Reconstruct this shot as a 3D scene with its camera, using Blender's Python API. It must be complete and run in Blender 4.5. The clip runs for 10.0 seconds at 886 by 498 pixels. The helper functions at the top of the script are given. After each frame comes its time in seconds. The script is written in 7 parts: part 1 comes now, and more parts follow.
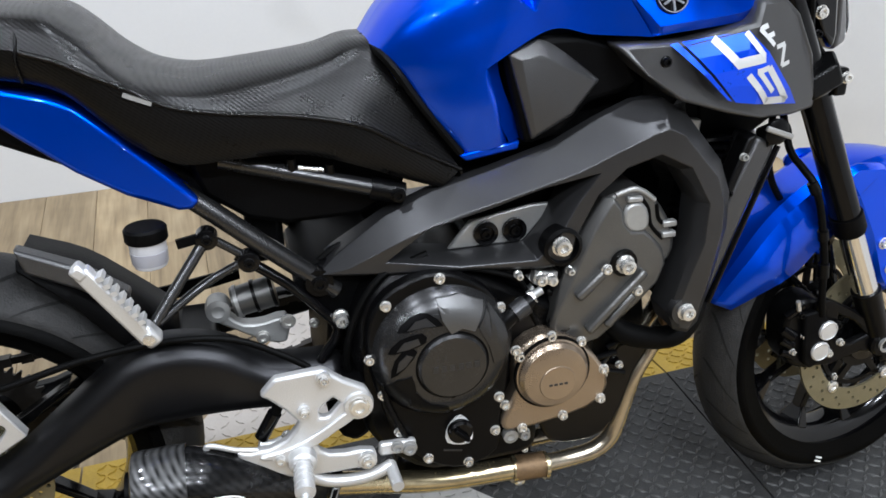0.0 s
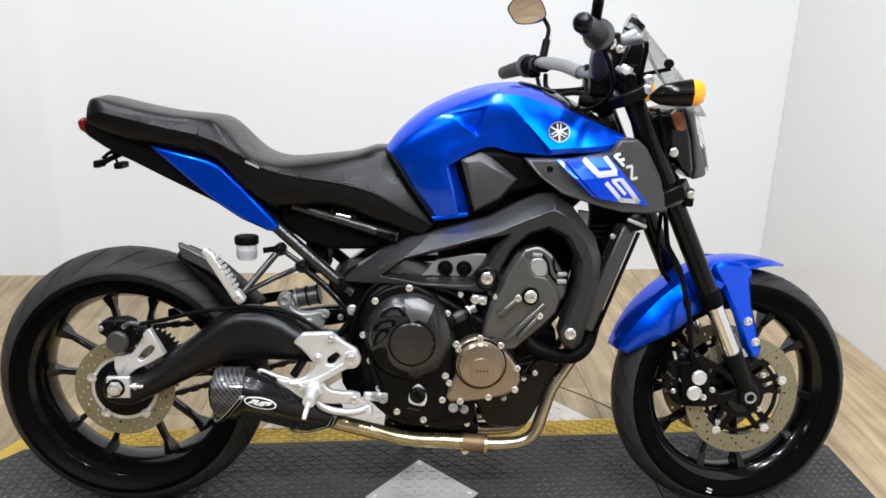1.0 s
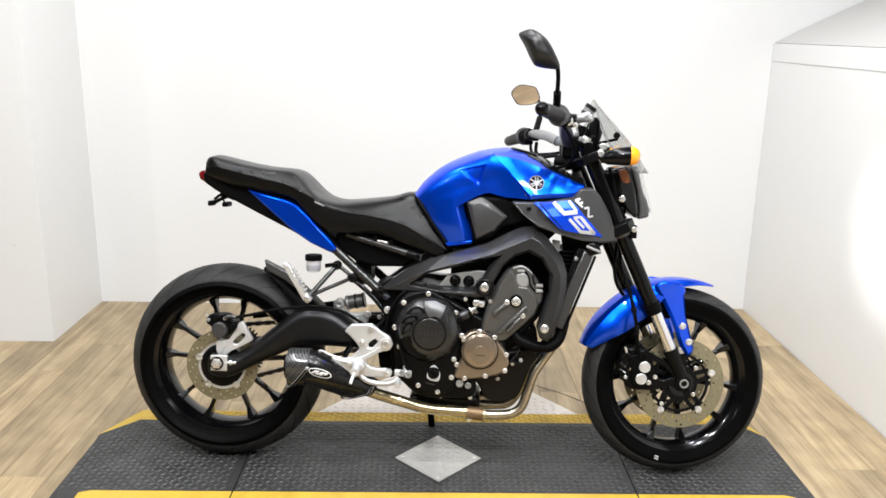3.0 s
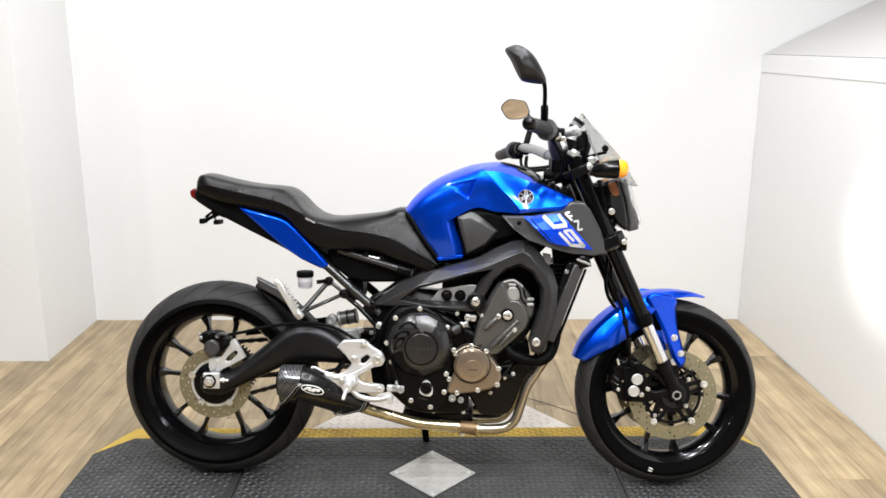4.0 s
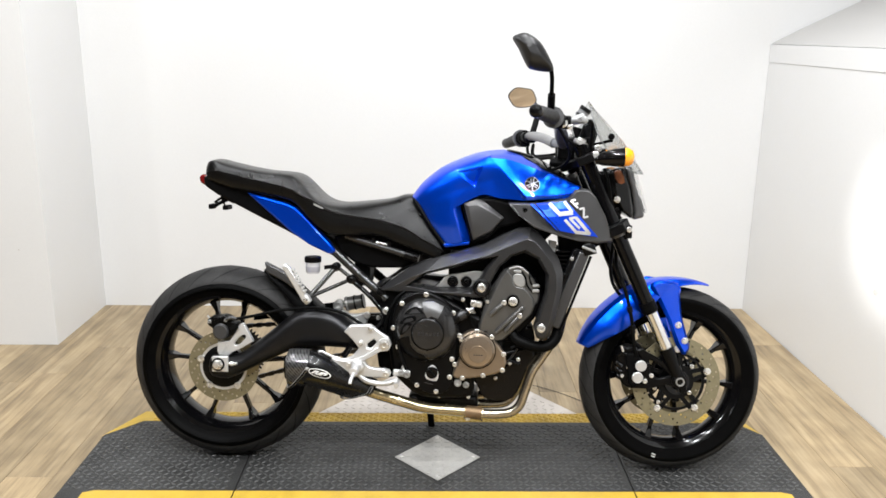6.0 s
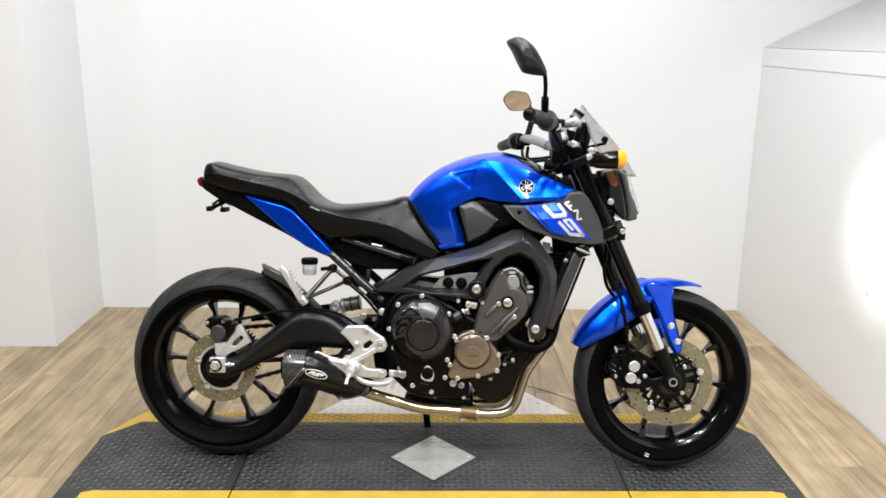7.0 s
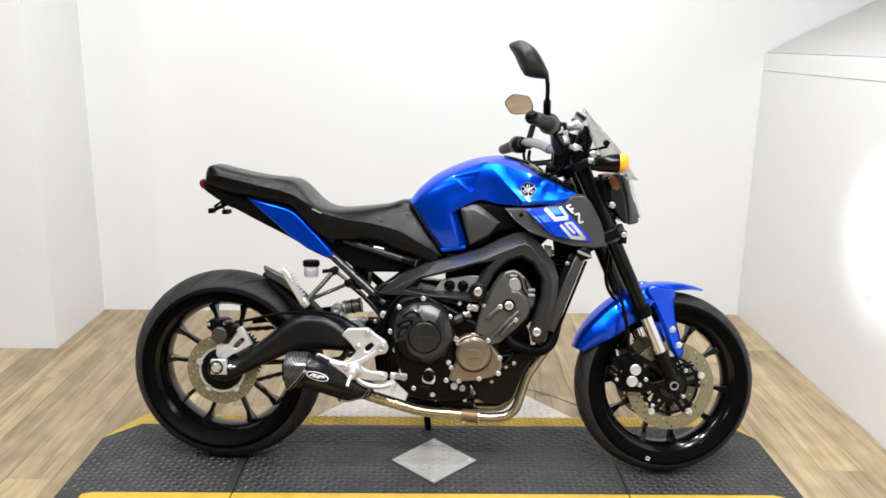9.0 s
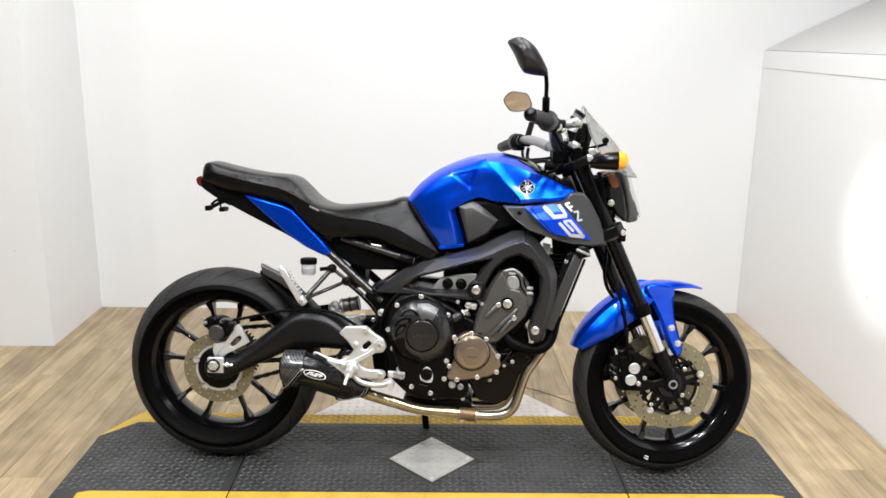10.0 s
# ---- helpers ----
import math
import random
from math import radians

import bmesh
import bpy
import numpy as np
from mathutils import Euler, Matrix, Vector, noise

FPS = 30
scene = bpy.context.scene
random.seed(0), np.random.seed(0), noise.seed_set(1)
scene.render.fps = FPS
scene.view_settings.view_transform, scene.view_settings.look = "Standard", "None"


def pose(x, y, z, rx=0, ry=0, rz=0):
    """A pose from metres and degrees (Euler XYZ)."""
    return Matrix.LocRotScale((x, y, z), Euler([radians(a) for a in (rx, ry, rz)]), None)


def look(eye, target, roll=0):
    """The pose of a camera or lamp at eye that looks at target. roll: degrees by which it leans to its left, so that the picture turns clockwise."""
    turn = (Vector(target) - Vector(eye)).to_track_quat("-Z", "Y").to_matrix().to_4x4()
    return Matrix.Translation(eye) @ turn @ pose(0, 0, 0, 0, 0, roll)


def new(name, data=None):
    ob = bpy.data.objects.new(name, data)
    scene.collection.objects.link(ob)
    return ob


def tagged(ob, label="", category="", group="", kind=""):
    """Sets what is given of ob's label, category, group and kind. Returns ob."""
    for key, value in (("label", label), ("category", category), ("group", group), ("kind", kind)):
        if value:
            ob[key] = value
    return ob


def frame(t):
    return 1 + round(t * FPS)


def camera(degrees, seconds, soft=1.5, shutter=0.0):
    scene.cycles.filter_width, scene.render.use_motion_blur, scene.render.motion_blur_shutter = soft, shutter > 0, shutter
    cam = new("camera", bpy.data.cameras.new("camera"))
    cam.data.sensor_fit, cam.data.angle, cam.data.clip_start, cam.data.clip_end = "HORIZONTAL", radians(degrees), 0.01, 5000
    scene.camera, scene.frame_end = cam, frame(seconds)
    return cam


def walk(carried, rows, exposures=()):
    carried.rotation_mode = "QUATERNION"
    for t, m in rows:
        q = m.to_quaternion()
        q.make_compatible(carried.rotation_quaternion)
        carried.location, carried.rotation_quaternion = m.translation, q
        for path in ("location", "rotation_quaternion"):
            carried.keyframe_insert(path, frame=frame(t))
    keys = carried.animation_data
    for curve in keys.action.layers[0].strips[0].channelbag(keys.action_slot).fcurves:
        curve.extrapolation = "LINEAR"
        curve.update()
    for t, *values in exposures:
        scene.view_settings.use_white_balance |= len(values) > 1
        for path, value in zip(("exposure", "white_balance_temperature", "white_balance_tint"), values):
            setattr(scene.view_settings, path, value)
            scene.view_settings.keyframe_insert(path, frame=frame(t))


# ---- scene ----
cam = camera(56.4, 10.0, soft=1.6)
PATH = [
    (0, (-0.351, -0.911, 1.184), (0.183, 0.712, 0.144), 0.4),
    (0.5, (-0.206, -1.293, 1.232), (-0.012, 0.497, 0.361), 2.6),
    (1, (-0.145, -1.698, 1.263), (0.017, 0.181, 0.597), 1.2),
    (1.5, (-0.125, -1.996, 1.331), (-0.019, -0.094, 0.721), 0.3),
    (2, (-0.07, -2.221, 1.36), (-0.037, -0.302, 0.799), 2.5),
    (2.2, (-0.081, -2.276, 1.361), (-0.033, -0.348, 0.834), 2.1),
    (3.3, (-0.079, -2.409, 1.355), (-0.042, -0.477, 0.841), 0.8),
    (3.5, (-0.065, -2.402, 1.355), (-0.009, -0.468, 0.845), 1.1),
    (4, (-0.056, -2.405, 1.362), (-0.015, -0.465, 0.878), 0.3),
    (4.5, (-0.057, -2.407, 1.359), (-0.023, -0.473, 0.851), 0.1),
    (5, (-0.055, -2.414, 1.358), (-0.011, -0.479, 0.853), 0.7),
    (5.5, (-0.06, -2.421, 1.356), (-0.034, -0.487, 0.848), 0.6),
    (7, (-0.051, -2.456, 1.362), (-0.019, -0.52, 0.86), 0.6),
    (7.5, (-0.047, -2.467, 1.36), (-0.014, -0.529, 0.868), 0.6),
    (8, (-0.05, -2.469, 1.361), (-0.02, -0.529, 0.875), 0.9),
    (8.5, (-0.054, -2.465, 1.36), (-0.018, -0.525, 0.876), 0.9),
    (9, (-0.056, -2.46, 1.357), (-0.024, -0.522, 0.866), 0.8),
    (9.5, (-0.056, -2.453, 1.356), (-0.02, -0.517, 0.855), 1.1),
    (10, (-0.055, -2.447, 1.355), (-0.019, -0.51, 0.858), 0.9),
]
EXPOSURES = [(0, -0.93, 5950, 10), (1, -0.75, 6200, 10), (2, -0.62, 6450, 10), (3.3, -0.58, 6450, 10), (5.7, -0.6, 6450, 10), (6.8, -0.74, 6420, 10), (10, -0.68, 6420, 10)]
walk(cam, [(t, look(eye, target, roll)) for t, eye, target, roll in PATH], EXPOSURES)

# ---- world and light ----
world = bpy.data.worlds.new("world")
scene.world = world
world.use_nodes = True
world.node_tree.nodes["Background"].inputs[0].default_value = (0.96, 0.98, 1.0, 1)
world.node_tree.nodes["Background"].inputs[1].default_value = 0.1


def ceiling_lamp(x, y, sx, sy, watts):
    data = bpy.data.lights.new("ceiling_tube", "AREA")
    data.shape, data.size, data.size_y, data.energy, data.color = "RECTANGLE", sx, sy, watts, (0.97, 0.985, 1.0)
    ob = new("ceiling_tube", data)
    ob.matrix_world = pose(x, y, 2.885)
    return ob


# No fixture in view: spots assumed, left pair added to brighten the wall block.
LAMPS = tuple((lx, ly, lw) for ly, lw in ((0.75, 17), (0.0, 24), (-1.1, 40), (-2.25, 78)) for lx in (-1.25, 0.1, 1.0)) + ((-2.8, -0.9, 34), (-2.8, -2.25, 34), (-1.5, -7.0, 40), (1.0, -7.0, 40))
for lx, ly, lw in LAMPS:
    ceiling_lamp(lx, ly, 0.09, 0.12, lw)


# ---- materials ----
def material(name, color, rough=0.5, metal=0.0, coat=0.0, spec=0.5, vary=0.15, scale=12.0, fine=140.0, bump=0.1, rvar=0.1, seed=0.0):
    """A surface with colour and gloss that vary at two scales and a fine relief."""
    m = bpy.data.materials.new(name)
    m.use_nodes = True
    nt = m.node_tree
    b = nt.nodes["Principled BSDF"]
    b.inputs["Metallic"].default_value = metal
    b.inputs["Coat Weight"].default_value = coat
    b.inputs["Coat Roughness"].default_value = 0.04
    b.inputs["Specular IOR Level"].default_value = spec
    tc = nt.nodes.new("ShaderNodeTexCoord")
    big, small = nt.nodes.new("ShaderNodeTexNoise"), nt.nodes.new("ShaderNodeTexNoise")
    for n, sc in ((big, scale), (small, fine)):
        n.inputs["Scale"].default_value = sc
        n.inputs["Detail"].default_value = 4
        nt.links.new(tc.outputs["Object"], n.inputs["Vector"])
    mix = nt.nodes.new("ShaderNodeMix")
    mix.data_type = "FLOAT"
    mix.inputs["Factor"].default_value = 0.4
    nt.links.new(big.outputs["Fac"], mix.inputs["A"])
    nt.links.new(small.outputs["Fac"], mix.inputs["B"])
    ramp = nt.nodes.new("ShaderNodeMapRange")
    ramp.inputs["From Min"].default_value, ramp.inputs["From Max"].default_value = 0.3, 0.7
    nt.links.new(mix.outputs["Result"], ramp.inputs["Value"])
    col = nt.nodes.new("ShaderNodeMix")
    col.data_type = "RGBA"
    col.inputs["A"].default_value = (*[c * (1 - vary) for c in color], 1)
    col.inputs["B"].default_value = (*[min(1.0, c * (1 + vary)) for c in color], 1)
    nt.links.new(ramp.outputs["Result"], col.inputs["Factor"])
    nt.links.new(col.outputs["Result"], b.inputs["Base Color"])
    rr = nt.nodes.new("ShaderNodeMapRange")
    rr.inputs["To Min"].default_value, rr.inputs["To Max"].default_value = max(0.02, rough - rvar), min(1, rough + rvar)
    nt.links.new(mix.outputs["Result"], rr.inputs["Value"])
    nt.links.new(rr.outputs["Result"], b.inputs["Roughness"])
    if bump:
        bp = nt.nodes.new("ShaderNodeBump")
        bp.inputs["Strength"].default_value, bp.inputs["Distance"].default_value = bump, 0.002
        nt.links.new(small.outputs["Fac"], bp.inputs["Height"])
        nt.links.new(bp.outputs["Normal"], b.inputs["Normal"])
    return m


def weave(m, pitch, strength, contrast, angle=52):
    """Adds a fine diagonal twill in the bike's side plane to the relief and the colour of a material."""
    nt = m.node_tree
    b = nt.nodes["Principled BSDF"]
    tc = nt.nodes.new("ShaderNodeTexCoord")
    bands = []
    for turn, size in ((angle, pitch), (angle - 78, pitch * 2.1)):
        mp = nt.nodes.new("ShaderNodeMapping")
        mp.inputs["Rotation"].default_value = (0, radians(turn), 0)
        nt.links.new(tc.outputs["Object"], mp.inputs["Vector"])
        wv = nt.nodes.new("ShaderNodeTexWave")
        wv.bands_direction, wv.wave_profile = "X", "SIN"
        wv.inputs["Scale"].default_value = 0.314 / size
        wv.inputs["Distortion"].default_value = 0.0
        nt.links.new(mp.outputs["Vector"], wv.inputs["Vector"])
        bands.append(wv)
    soft = nt.nodes.new("ShaderNodeMapRange")
    soft.inputs["To Min"].default_value = 0.55
    nt.links.new(bands[1].outputs["Fac"], soft.inputs["Value"])
    twill = nt.nodes.new("ShaderNodeMath")
    twill.operation = "MULTIPLY"
    nt.links.new(bands[0].outputs["Fac"], twill.inputs[0])
    nt.links.new(soft.outputs["Result"], twill.inputs[1])
    bp = nt.nodes.new("ShaderNodeBump")
    bp.inputs["Strength"].default_value, bp.inputs["Distance"].default_value = strength, 0.001
    nt.links.new(twill.outputs[0], bp.inputs["Height"])
    nt.links.new(bp.outputs["Normal"], b.inputs["Normal"])
    old = b.inputs["Base Color"].links[0].from_socket
    mx = nt.nodes.new("ShaderNodeMix")
    mx.data_type, mx.blend_type = "RGBA", "MULTIPLY"
    mx.inputs["B"].default_value = (*[1 - contrast] * 3, 1)
    nt.links.new(twill.outputs[0], mx.inputs["Factor"])
    nt.links.new(old, mx.inputs["A"])
    nt.links.new(mx.outputs["Result"], b.inputs["Base Color"])
    sp = nt.nodes.new("ShaderNodeMapRange")
    level = b.inputs["Specular IOR Level"].default_value
    sp.inputs["To Min"].default_value, sp.inputs["To Max"].default_value = level * 1.3, level * (1 - contrast)
    nt.links.new(twill.outputs[0], sp.inputs["Value"])
    nt.links.new(sp.outputs["Result"], b.inputs["Specular IOR Level"])
    return m
BLUE = material("blue_metallic_paint", (0.0, 0.07, 0.76), 0.3, 0.85, coat=0.6, vary=0.05, fine=900, bump=0.006, rvar=0.03)
BLUE.node_tree.nodes["Principled BSDF"].inputs["Specular Tint"].default_value = (0.25, 0.45, 1.0, 1)
BLACK = material("black_plastic", (0.0018, 0.0018, 0.002), 0.46, spec=0.06, vary=0.25, bump=0.25, fine=500)
GLOSS = material("black_gloss_paint", (0.002, 0.002, 0.0023), 0.16, spec=0.2, coat=0.08, vary=0.2, bump=0.02, rvar=0.05)
FORKBLACK = material("polished_black_fork", (0.0025, 0.0025, 0.0028), 0.12, spec=0.14, coat=0.08, vary=0.15, bump=0.0, rvar=0.03)
RIMBLACK = material("black_wheel_paint", (0.002, 0.002, 0.0023), 0.14, spec=0.25, coat=0.15, vary=0.3, bump=0.03, rvar=0.05)
ARM = material("satin_black_swingarm_paint", (0.029, 0.029, 0.0305), 0.36, 0.9, spec=0.4, vary=0.15, bump=0.03, rvar=0.03, fine=700)
DOME = material("graphite_engine_paint", (0.062, 0.062, 0.063), 0.27, 0.85, spec=0.4, vary=0.15, bump=0.025, rvar=0.03, fine=700)
SATIN = material("black_satin_casting", (0.002, 0.002, 0.0022), 0.3, spec=0.14, vary=0.2, bump=0.12, fine=700)
FRAMEGREY = material("dark_grey_cast_alloy", (0.057, 0.057, 0.059), 0.32, 0.75, spec=0.4, vary=0.12, bump=0.08, rvar=0.04, fine=800)
ENGINEGREY = material("dark_engine_paint", (0.125, 0.124, 0.12), 0.38, 0.75, spec=0.5, vary=0.15, bump=0.08, rvar=0.04, fine=700)
RUBBER = material("tyre_sidewall_rubber", (0.0016, 0.0016, 0.0016), 0.46, spec=0.035, vary=0.35, scale=25, bump=0.25, fine=300)
CUT = material("tread_groove_rubber", (0.011, 0.0108, 0.0106), 0.6, spec=0.15, vary=0.3, bump=0.3)
TREAD = material("scuffed_tread_rubber", (0.02, 0.0197, 0.0194), 0.55, spec=0.25, vary=0.45, scale=30, bump=0.5, fine=350)
RUBBERSOFT = material("black_rubber", (0.0018, 0.0018, 0.0018), 0.5, spec=0.07, vary=0.2, bump=0.15)
SEATV = weave(material("black_seat_vinyl", (0.003, 0.0029, 0.0029), 0.3, spec=0.17, vary=0.15, scale=20, bump=0.0), 0.0036, 0.3, 0.25)
SEATTOP = weave(material("black_seat_leather", (0.002, 0.0019, 0.0019), 0.29, spec=0.22, vary=0.15, scale=30, fine=600, bump=0.0), 0.0036, 0.18, 0.15)
SILVER = material("cast_aluminium", (0.66, 0.66, 0.655), 0.38, 0.65, vary=0.07, bump=0.2, fine=500)
BOLT = material("zinc_bolt", (0.75, 0.74, 0.71), 0.28, 0.85, vary=0.1, bump=0.05)
CHROME = material("chrome_tube", (0.8, 0.8, 0.8), 0.16, 1.0, vary=0.05, bump=0.02, rvar=0.05)
BRONZE = material("bronze_cover", (0.33, 0.265, 0.2), 0.28, 0.85, vary=0.12, bump=0.06, rvar=0.04, fine=600)
GOLD = material("heat_tinted_steel", (0.6, 0.51, 0.32), 0.25, 0.95, vary=0.3, scale=22, bump=0.05)
STEEL = material("stainless_pipe", (0.52, 0.46, 0.36), 0.24, 0.95, vary=0.2, scale=18, bump=0.05)
RUST = material("browned_clamp", (0.2, 0.13, 0.07), 0.5, 0.6, vary=0.35, scale=40, bump=0.2)
DISC = material("brake_disc_steel", (0.245, 0.217, 0.135), 0.42, 0.7, vary=0.1, scale=60, bump=0.1)
CARRIER = material("disc_carrier", (0.35, 0.35, 0.34), 0.45, 0.6, vary=0.1)
CARBON = weave(material("carbon_fibre", (0.07, 0.07, 0.07), 0.3, 0.4, coat=0.6, vary=0.1, bump=0.0), 0.0075, 0.12, 0.85, 40)
MUFF = weave(material("dark_carbon_sleeve", (0.006, 0.006, 0.0062), 0.26, spec=0.25, coat=0.15, vary=0.2, bump=0.0), 0.0065, 0.08, 0.4, 40)
WHITE = material("white_print", (0.72, 0.72, 0.71), 0.4, vary=0.03, bump=0.0)
GREYPRINT = material("silver_print", (0.55, 0.56, 0.56), 0.4, 0.2, vary=0.04, bump=0.0)
SCOOPGREY = material("matt_grey_plastic", (0.027, 0.027, 0.028), 0.34, spec=0.75, vary=0.1, bump=0.25, fine=700)
DECALBLUE = material("blue_print", (0.0, 0.06, 0.75), 0.3, 0.5, coat=0.2, vary=0.05, bump=0.0)
AMBER = material("amber_lens", (0.95, 0.36, 0.01), 0.25, coat=0.6, vary=0.05, bump=0.0)
REDLENS = material("red_lens", (0.12, 0.004, 0.004), 0.2, coat=0.6, vary=0.1, bump=0.0)
MILKY = material("milky_reservoir", (0.46, 0.46, 0.48), 0.35, coat=0.2, vary=0.06, bump=0.05)
MIRRORGLASS = material("mirror_glass", (0.93, 0.9, 0.97), 0.03, 1.0, vary=0.02, bump=0.0, rvar=0.01)
BARMETAL = material("satin_silver_bar", (0.22, 0.23, 0.26), 0.33, 0.8, vary=0.08, bump=0.05)
CHAIN = material("oily_chain", (0.05, 0.045, 0.04), 0.4, 0.7, vary=0.3, bump=0.2)
ORANGE = material("orange_label", (0.8, 0.25, 0.03), 0.5, vary=0.05, bump=0)
WALL = material("white_wall_paint", (0.7, 0.7, 0.695), 0.45, vary=0.02, scale=1.2, fine=90, bump=0.12)
WALLGREY = material("grey_ledge_paint", (0.44, 0.43, 0.415), 0.55, vary=0.03, scale=2, bump=0.1)
SHOWROOM = material("tan_unseen_wall", (0.3, 0.25, 0.215), 0.6, vary=0.2, scale=0.7, bump=0.1)
# Unseen ceiling: grey, not white, so paint and blacks reflect less of it.
CEIL = material("greyed_ceiling", (0.34, 0.34, 0.335), 0.8, vary=0.02, scale=2, bump=0.1)
YELLOW = material("yellow_rubber", (0.48, 0.315, 0.035), 0.5, vary=0.16, scale=14, bump=0.3, fine=200)
# Base darkened and worn lugs lightened: the tread's glints and shaded gaps as colour.
MAT = material("grey_rubber_mat", (0.03, 0.03, 0.0295), 0.45, spec=0.35, vary=0.5, scale=9, bump=0.9, fine=260)
LUG = material("worn_highlit_lugs", (0.058, 0.058, 0.0565), 0.36, spec=0.5, vary=0.55, scale=11, bump=0.5, fine=400)
MATBLACK = material("black_joint", (0.008, 0.008, 0.008), 0.6, vary=0.2)
PLATE = material("tread_plate_aluminium", (0.52, 0.51, 0.485), 0.4, 0.6, vary=0.12, scale=25, bump=0.15)
WHITEPLATE = material("whitened_tread_plate", (0.62, 0.57, 0.52), 0.5, 0.1, vary=0.08, scale=15, bump=0.15)


def glass(name, color, rough, ior, alpha):
    m = bpy.data.materials.new(name)
    m.use_nodes = True
    b = m.node_tree.nodes["Principled BSDF"]
    b.inputs["Base Color"].default_value = (*color, 1)
    b.inputs["Roughness"].default_value = rough
    b.inputs["IOR"].default_value = ior
    b.inputs["Transmission Weight"].default_value = 1.0
    b.inputs["Alpha"].default_value = alpha
    return m


SMOKE = glass("smoked_screen", (0.7, 0.71, 0.7), 0.04, 1.06, 0.8)
LENS = glass("clear_lens", (0.95, 0.95, 0.95), 0.03, 1.3, 1.0)
SMOKECUP = material("smoky_plastic_cup", (0.16, 0.16, 0.165), 0.3, coat=0.3, vary=0.1, bump=0.0)
BARBLUE = material("blue_grey_bar", (0.13, 0.14, 0.19), 0.3, 0.6, vary=0.1, bump=0.03)
BENDGREY = material("satin_grey_bar", (0.3, 0.3, 0.3), 0.32, 0.6, vary=0.1, bump=0.03)
GRIP = material("worn_grip_rubber", (0.028, 0.028, 0.029), 0.5, spec=0.3, vary=0.3, scale=60, bump=0.4)
SCUFFGRIP = material("grey_grip_flange", (0.06, 0.06, 0.062), 0.42, spec=0.4, vary=0.2, bump=0.2)
MIRRORCASE = material("dark_grey_mirror_shell", (0.012, 0.012, 0.0125), 0.34, spec=0.4, vary=0.15, bump=0.1, fine=600)


def wood(islands=False):
    """Pale oak boards: grain along the board, each board in a tone of its own."""
    m = bpy.data.materials.new("oak_boards")
    m.use_nodes = True
    nt = m.node_tree
    b = nt.nodes["Principled BSDF"]
    tc, info = nt.nodes.new("ShaderNodeTexCoord"), nt.nodes.new("ShaderNodeNewGeometry" if islands else "ShaderNodeObjectInfo")
    rand = info.outputs["Random Per Island" if islands else "Random"]
    mul = nt.nodes.new("ShaderNodeMath")
    mul.operation, mul.inputs[1].default_value = "MULTIPLY", 37.0
    nt.links.new(rand, mul.inputs[0])
    mp = nt.nodes.new("ShaderNodeMapping")
    mp.inputs["Scale"].default_value = (17, 1.1, 1)
    comb = nt.nodes.new("ShaderNodeCombineXYZ")
    nt.links.new(mul.outputs[0], comb.inputs[0])
    nt.links.new(mul.outputs[0], comb.inputs[1])
    nt.links.new(comb.outputs[0], mp.inputs["Location"])
    nt.links.new(tc.outputs["Object"], mp.inputs["Vector"])
    n1, n2 = nt.nodes.new("ShaderNodeTexNoise"), nt.nodes.new("ShaderNodeTexNoise")
    n1.inputs["Scale"].default_value, n1.inputs["Detail"].default_value, n1.inputs["Distortion"].default_value = 1.0, 4, 1.2
    n2.inputs["Scale"].default_value, n2.inputs["Detail"].default_value = 5.0, 6
    for n in (n1, n2):
        nt.links.new(mp.outputs["Vector"], n.inputs["Vector"])
    ramp = nt.nodes.new("ShaderNodeValToRGB")
    e = ramp.color_ramp.elements
    e[0].position, e[0].color = 0.28, (0.16, 0.113, 0.061, 1)
    e[1].position, e[1].color = 0.72, (0.47, 0.368, 0.226, 1)
    mid = e.new(0.5)
    mid.color = (0.335, 0.25, 0.142, 1)
    mixf = nt.nodes.new("ShaderNodeMix")
    mixf.data_type = "FLOAT"
    mixf.inputs["Factor"].default_value = 0.42
    nt.links.new(n1.outputs["Fac"], mixf.inputs["A"])
    nt.links.new(n2.outputs["Fac"], mixf.inputs["B"])
    nt.links.new(mixf.outputs["Result"], ramp.inputs["Fac"])
    hsv = nt.nodes.new("ShaderNodeHueSaturation")
    mr = nt.nodes.new("ShaderNodeMapRange")
    mr.inputs["To Min"].default_value, mr.inputs["To Max"].default_value = 0.78, 1.12
    nt.links.new(rand, mr.inputs["Value"])
    nt.links.new(mr.outputs["Result"], hsv.inputs["Value"])
    nt.links.new(ramp.outputs["Color"], hsv.inputs["Color"])
    n3 = nt.nodes.new("ShaderNodeTexNoise")
    n3.inputs["Scale"].default_value, n3.inputs["Detail"].default_value = 7.0, 3
    mp3 = nt.nodes.new("ShaderNodeMapping")
    nt.links.new(comb.outputs[0], mp3.inputs["Location"])
    nt.links.new(tc.outputs["Object"], mp3.inputs["Vector"])
    nt.links.new(mp3.outputs["Vector"], n3.inputs["Vector"])
    mr3 = nt.nodes.new("ShaderNodeMapRange")
    mr3.inputs["From Min"].default_value, mr3.inputs["From Max"].default_value = 0.3, 0.62
    mr3.inputs["To Min"].default_value, mr3.inputs["To Max"].default_value = 0.82, 1.06
    nt.links.new(n3.outputs["Fac"], mr3.inputs["Value"])
    blot = nt.nodes.new("ShaderNodeMix")
    blot.data_type, blot.blend_type = "RGBA", "MULTIPLY"
    blot.inputs["Factor"].default_value = 1.0
    nt.links.new(hsv.outputs["Color"], blot.inputs["A"])
    nt.links.new(mr3.outputs["Result"], blot.inputs["B"])
    nt.links.new(blot.outputs["Result"], b.inputs["Base Color"])
